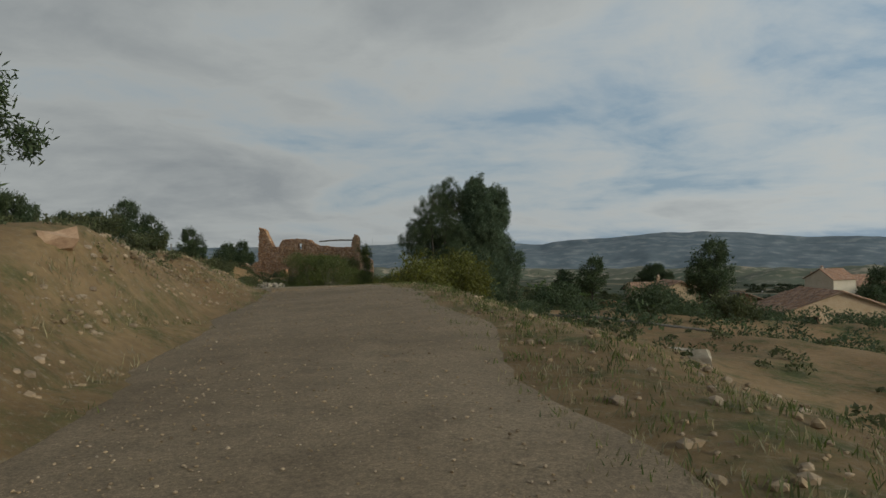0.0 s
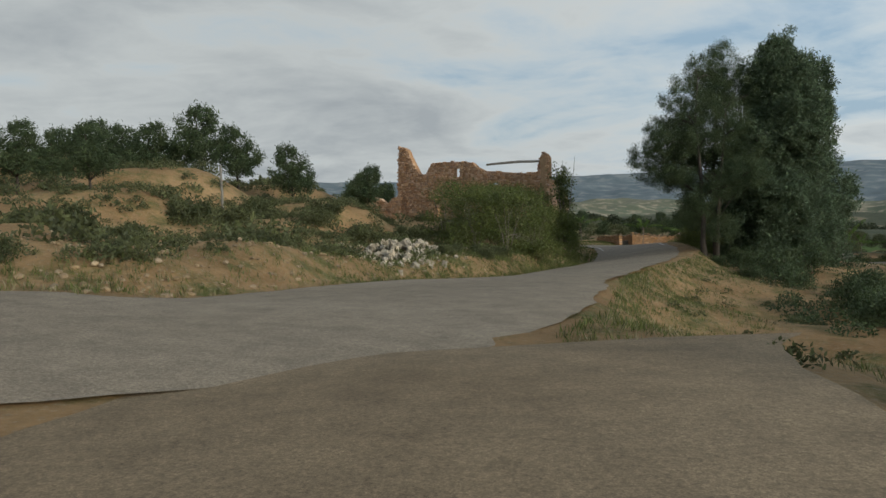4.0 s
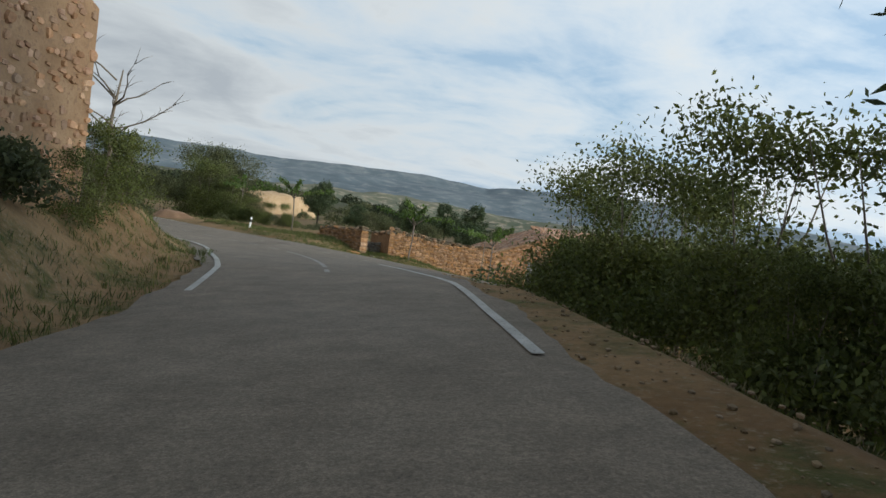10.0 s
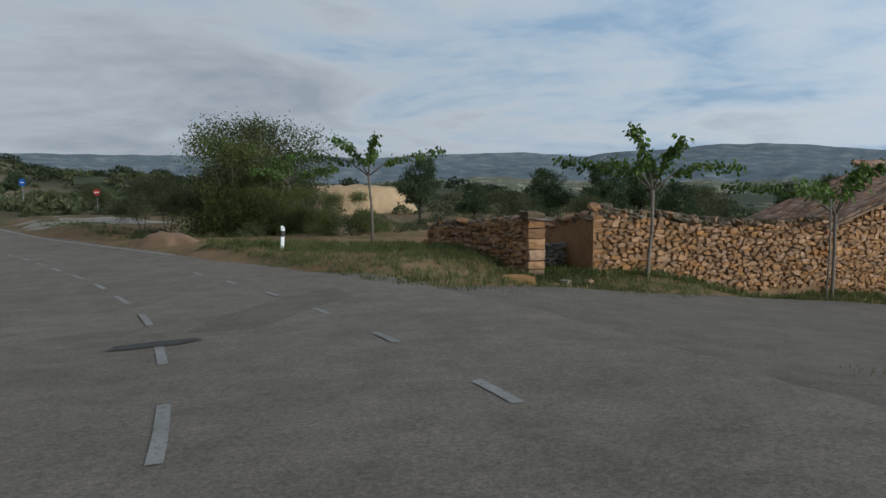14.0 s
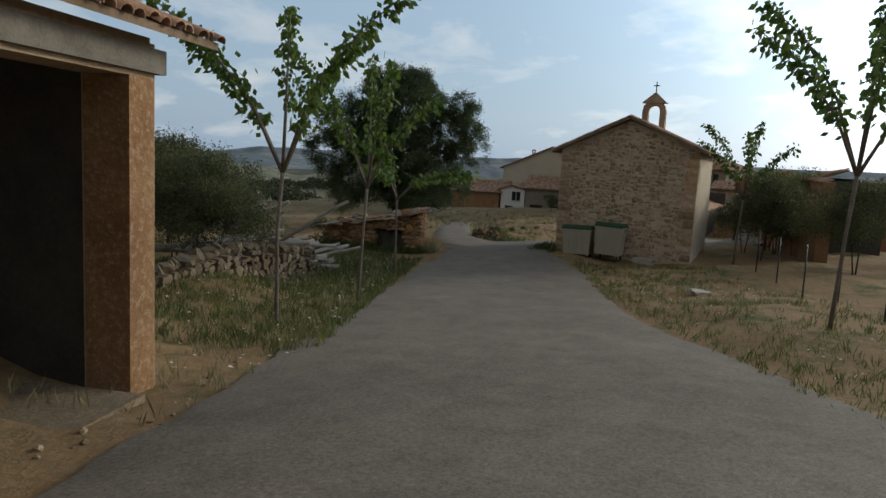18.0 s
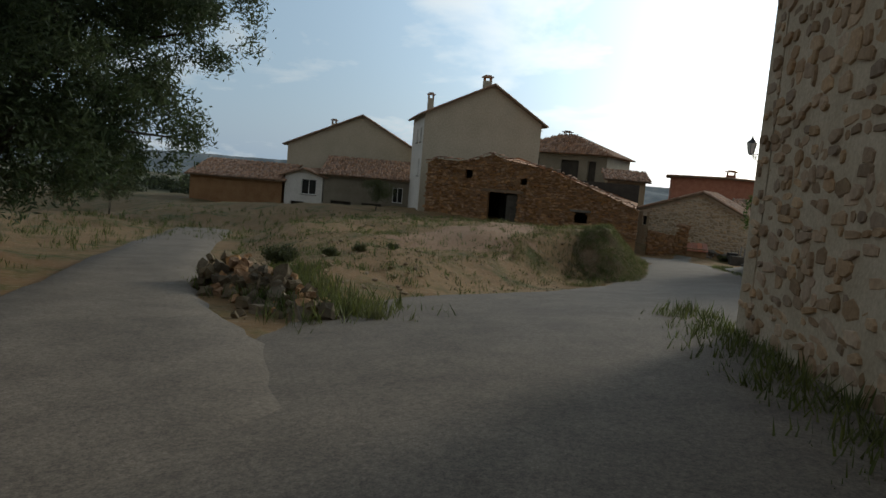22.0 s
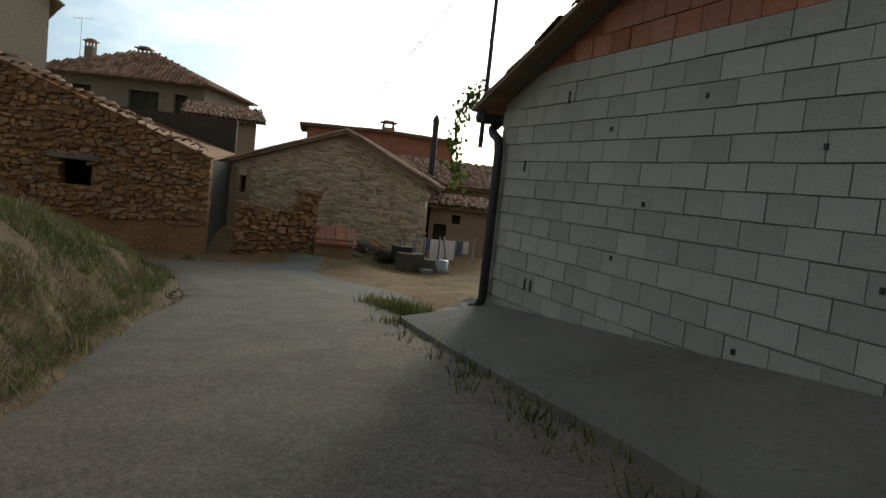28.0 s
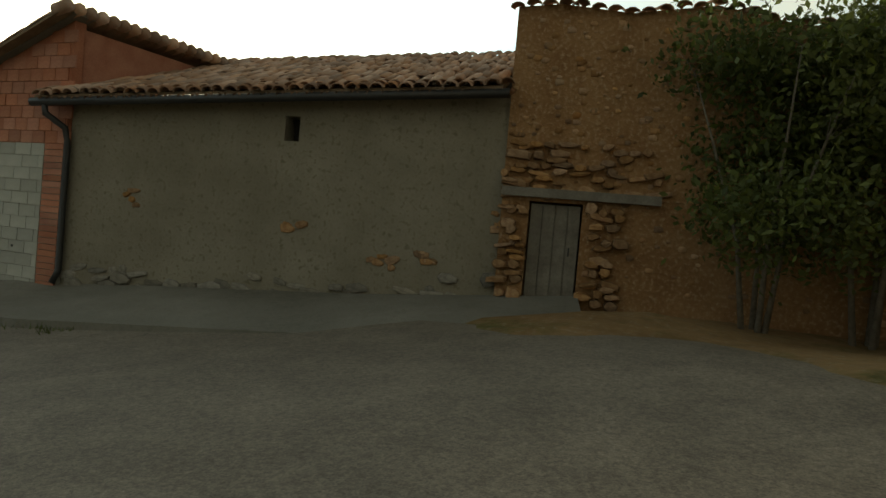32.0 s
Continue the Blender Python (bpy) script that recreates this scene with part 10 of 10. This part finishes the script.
    for k in range(5):
        g = Geo()
        g.tube([(r.uniform(-0.4, 0.6), 0.5 - k * 0.3, 0), (r.uniform(-0.2, 0.7), 0.45 - k * 0.3, r.uniform(0.7, 1.25))], [0.035, 0.03], 5)
        g.ob("board", OLDWOOD, junk, True)
    line = empty("washing_line", pose(78.4, 150.2, -14.35, 0, 0, -83), "washing line with a white sheet and small pieces", "washing line")
    for x in (-0.85, 0.95):
        g = Geo()
        g.tube([(x, 0, -0.8), (x, 0, 1.25)], [0.03, 0.03], 6)
        g.ob("post", GALV, line)
    g = Geo()
    g.tube([(-0.85, 0, 1.15), (0, 0, 1.08), (0.95, 0, 1.15)], [0.006] * 3, 4)
    g.ob("line", GALV, line)
    for x0, x1, drop, mat, nm in ((-0.42, 0.36, 0.74, CLOTH, "sheet"), (0.42, 0.58, 0.42, BLUECLOTH, "towel"), (0.62, 0.8, 0.36, CLOTH, "shirt"), (-0.62, -0.46, 0.3, BLUECLOTH, "sock")):
        g = Geo()
        V = [(x0 + (x1 - x0) * i / 12, 0.04 * math.sin(i * 1.3) * (0.3 + j / 6), 1.1 - drop * j / 6) for j in range(7) for i in range(13)]
        g.add(V, [(j * 13 + i, j * 13 + i + 1, (j + 1) * 13 + i + 1, (j + 1) * 13 + i) for j in range(6) for i in range(12)])
        g.add([(x, y + 0.012, z) for x, y, z in V], [(j * 13 + i + 1, j * 13 + i, (j + 1) * 13 + i, (j + 1) * 13 + i + 1) for j in range(6) for i in range(12)])
        g.ob(nm, mat, line, True)
    # thin pole with a chimney cowl beside the lower house
    p = empty("stove_pipe", pose(87.3, 148.1, -12.6, 0, 2, 0), "tall dark stove pipe on the lower house", "chimney pipe")
    g = Geo()
    g.tube([(0, 0, 0), (0, 0, 3.5)], [0.13, 0.13], 8); g.tube([(0, 0, 3.5), (0, 0, 3.8)], [0.17, 0.05], 8)
    g.ob("pipe", IRON, p)
    # vine trailing from the gutter corner
    vine = empty("vine", pose(68.2, 153.16, -10.43), "leafy green vine trailing from the gutter corner", "vine")
    p = [Vector(q) for q in ((0, -0.1, -0.25), (0.05, 0.05, 0.02), (0.3, 0.2, -0.1), (0.62, 0.26, -0.4), (0.6, 0.2, -0.85), (0.55, 0.17, -1.2))]
    g = Geo()
    g.tube(p, [0.02, 0.018, 0.015, 0.012, 0.009, 0.005], 6)
    g.ob("stem", BARK, vine, True)
    C, A, Bx = [], [], []
    for _ in range(260):
        t = r.uniform(0.15, 1.0) * 5
        j = min(int(t), 4)
        q = p[j].lerp(p[j + 1], t - j) + Vector([r.gauss(0, 0.075) for _ in range(3)])
        out = Vector((r.gauss(0, 0.7), r.gauss(0, 0.7), -0.7)).normalized()
        k = r.uniform(0.025, 0.055)
        C.append(q + out * k); A.append(out * k); Bx.append(out.cross(Vector([r.gauss(0, 1) for _ in range(3)])).normalized() * k * 0.8)
    quads("foliage", np.array(C), np.array(A), np.array(Bx), MULBERRY, vine)


for _x, _y, _s in ((77.8, 152.0, 0.35), (78.6, 151.4, 0.3)):
    put(SHRUB_A, _x, _y, 40 * _x, _s)
TILESLAB = stone_meshes(SQUARESTONES[:1], TILE, "slab")[0]
corner_clutter()
eaves_house("lower_house", 86.5, 149.0, -15.2, -0.08, -0.997, 6.5, 4, 3.45, 1.1, PLASTER, "low house with red tile roof behind the washing line", [(0.9, 1.5, 2.2, 3.1, "o")], 31)
eaves_house("lower_shed", 82.35, 149.5, -15.0, -0.335, -0.942, 2.5, 2.2, 2.55, 0.3, PLASTER, "low plastered shed with a slab roof beside the cottage", [(0.75, 1.05, 2.05, 2.35, "o"), (0.15, 0.6, 0.5, 2.0, "o")], 35)
eaves_house("alley_house", 89.8, 157.7, -15.0, 0.0, -1.0, 2.6, 4, 5.0, 0.8, PLASTER, "tan plastered house front at the end of the alley", [(0.35, 0.75, -0.3, 1.75, "d"), (1.55, 2.0, -0.3, 1.85, "d"), (1.5, 2.0, 2.7, 3.7, "o")], 33)
wall_lamp(89.7, 157.05, -11.0, -1.0, 0.0)
ribbon("lower_pavement", [(66.8, 154.5, -13.50, 0.05), (70, 154.0, -13.62, 0.04), (74, 152.6, -13.95, 0), (77, 151.2, -14.2, 0), (81, 149.6, -14.6, 0)], -2.9, 0.9, CONCRETE, "pale concrete ramp down past the corner", lift=0.03, seed=8)


def overhead_wire(a, b, sag):
    g = Geo()
    a, b = Vector(a), Vector(b)
    g.tube([a.lerp(b, k / 10) - Vector((0, 0, sag * math.sin(math.pi * k / 10))) for k in range(11)], [0.008] * 11, 4)
    tagged(g.ob("wire", IRON), "thin overhead cable between houses", "cable")


overhead_wire((67.4, 153.2, -8.2), (60.2, 149.0, -8.0), 0.2)
overhead_wire((68.0, 153.2, -8.4), (99, 150, -8.0), 0.6)
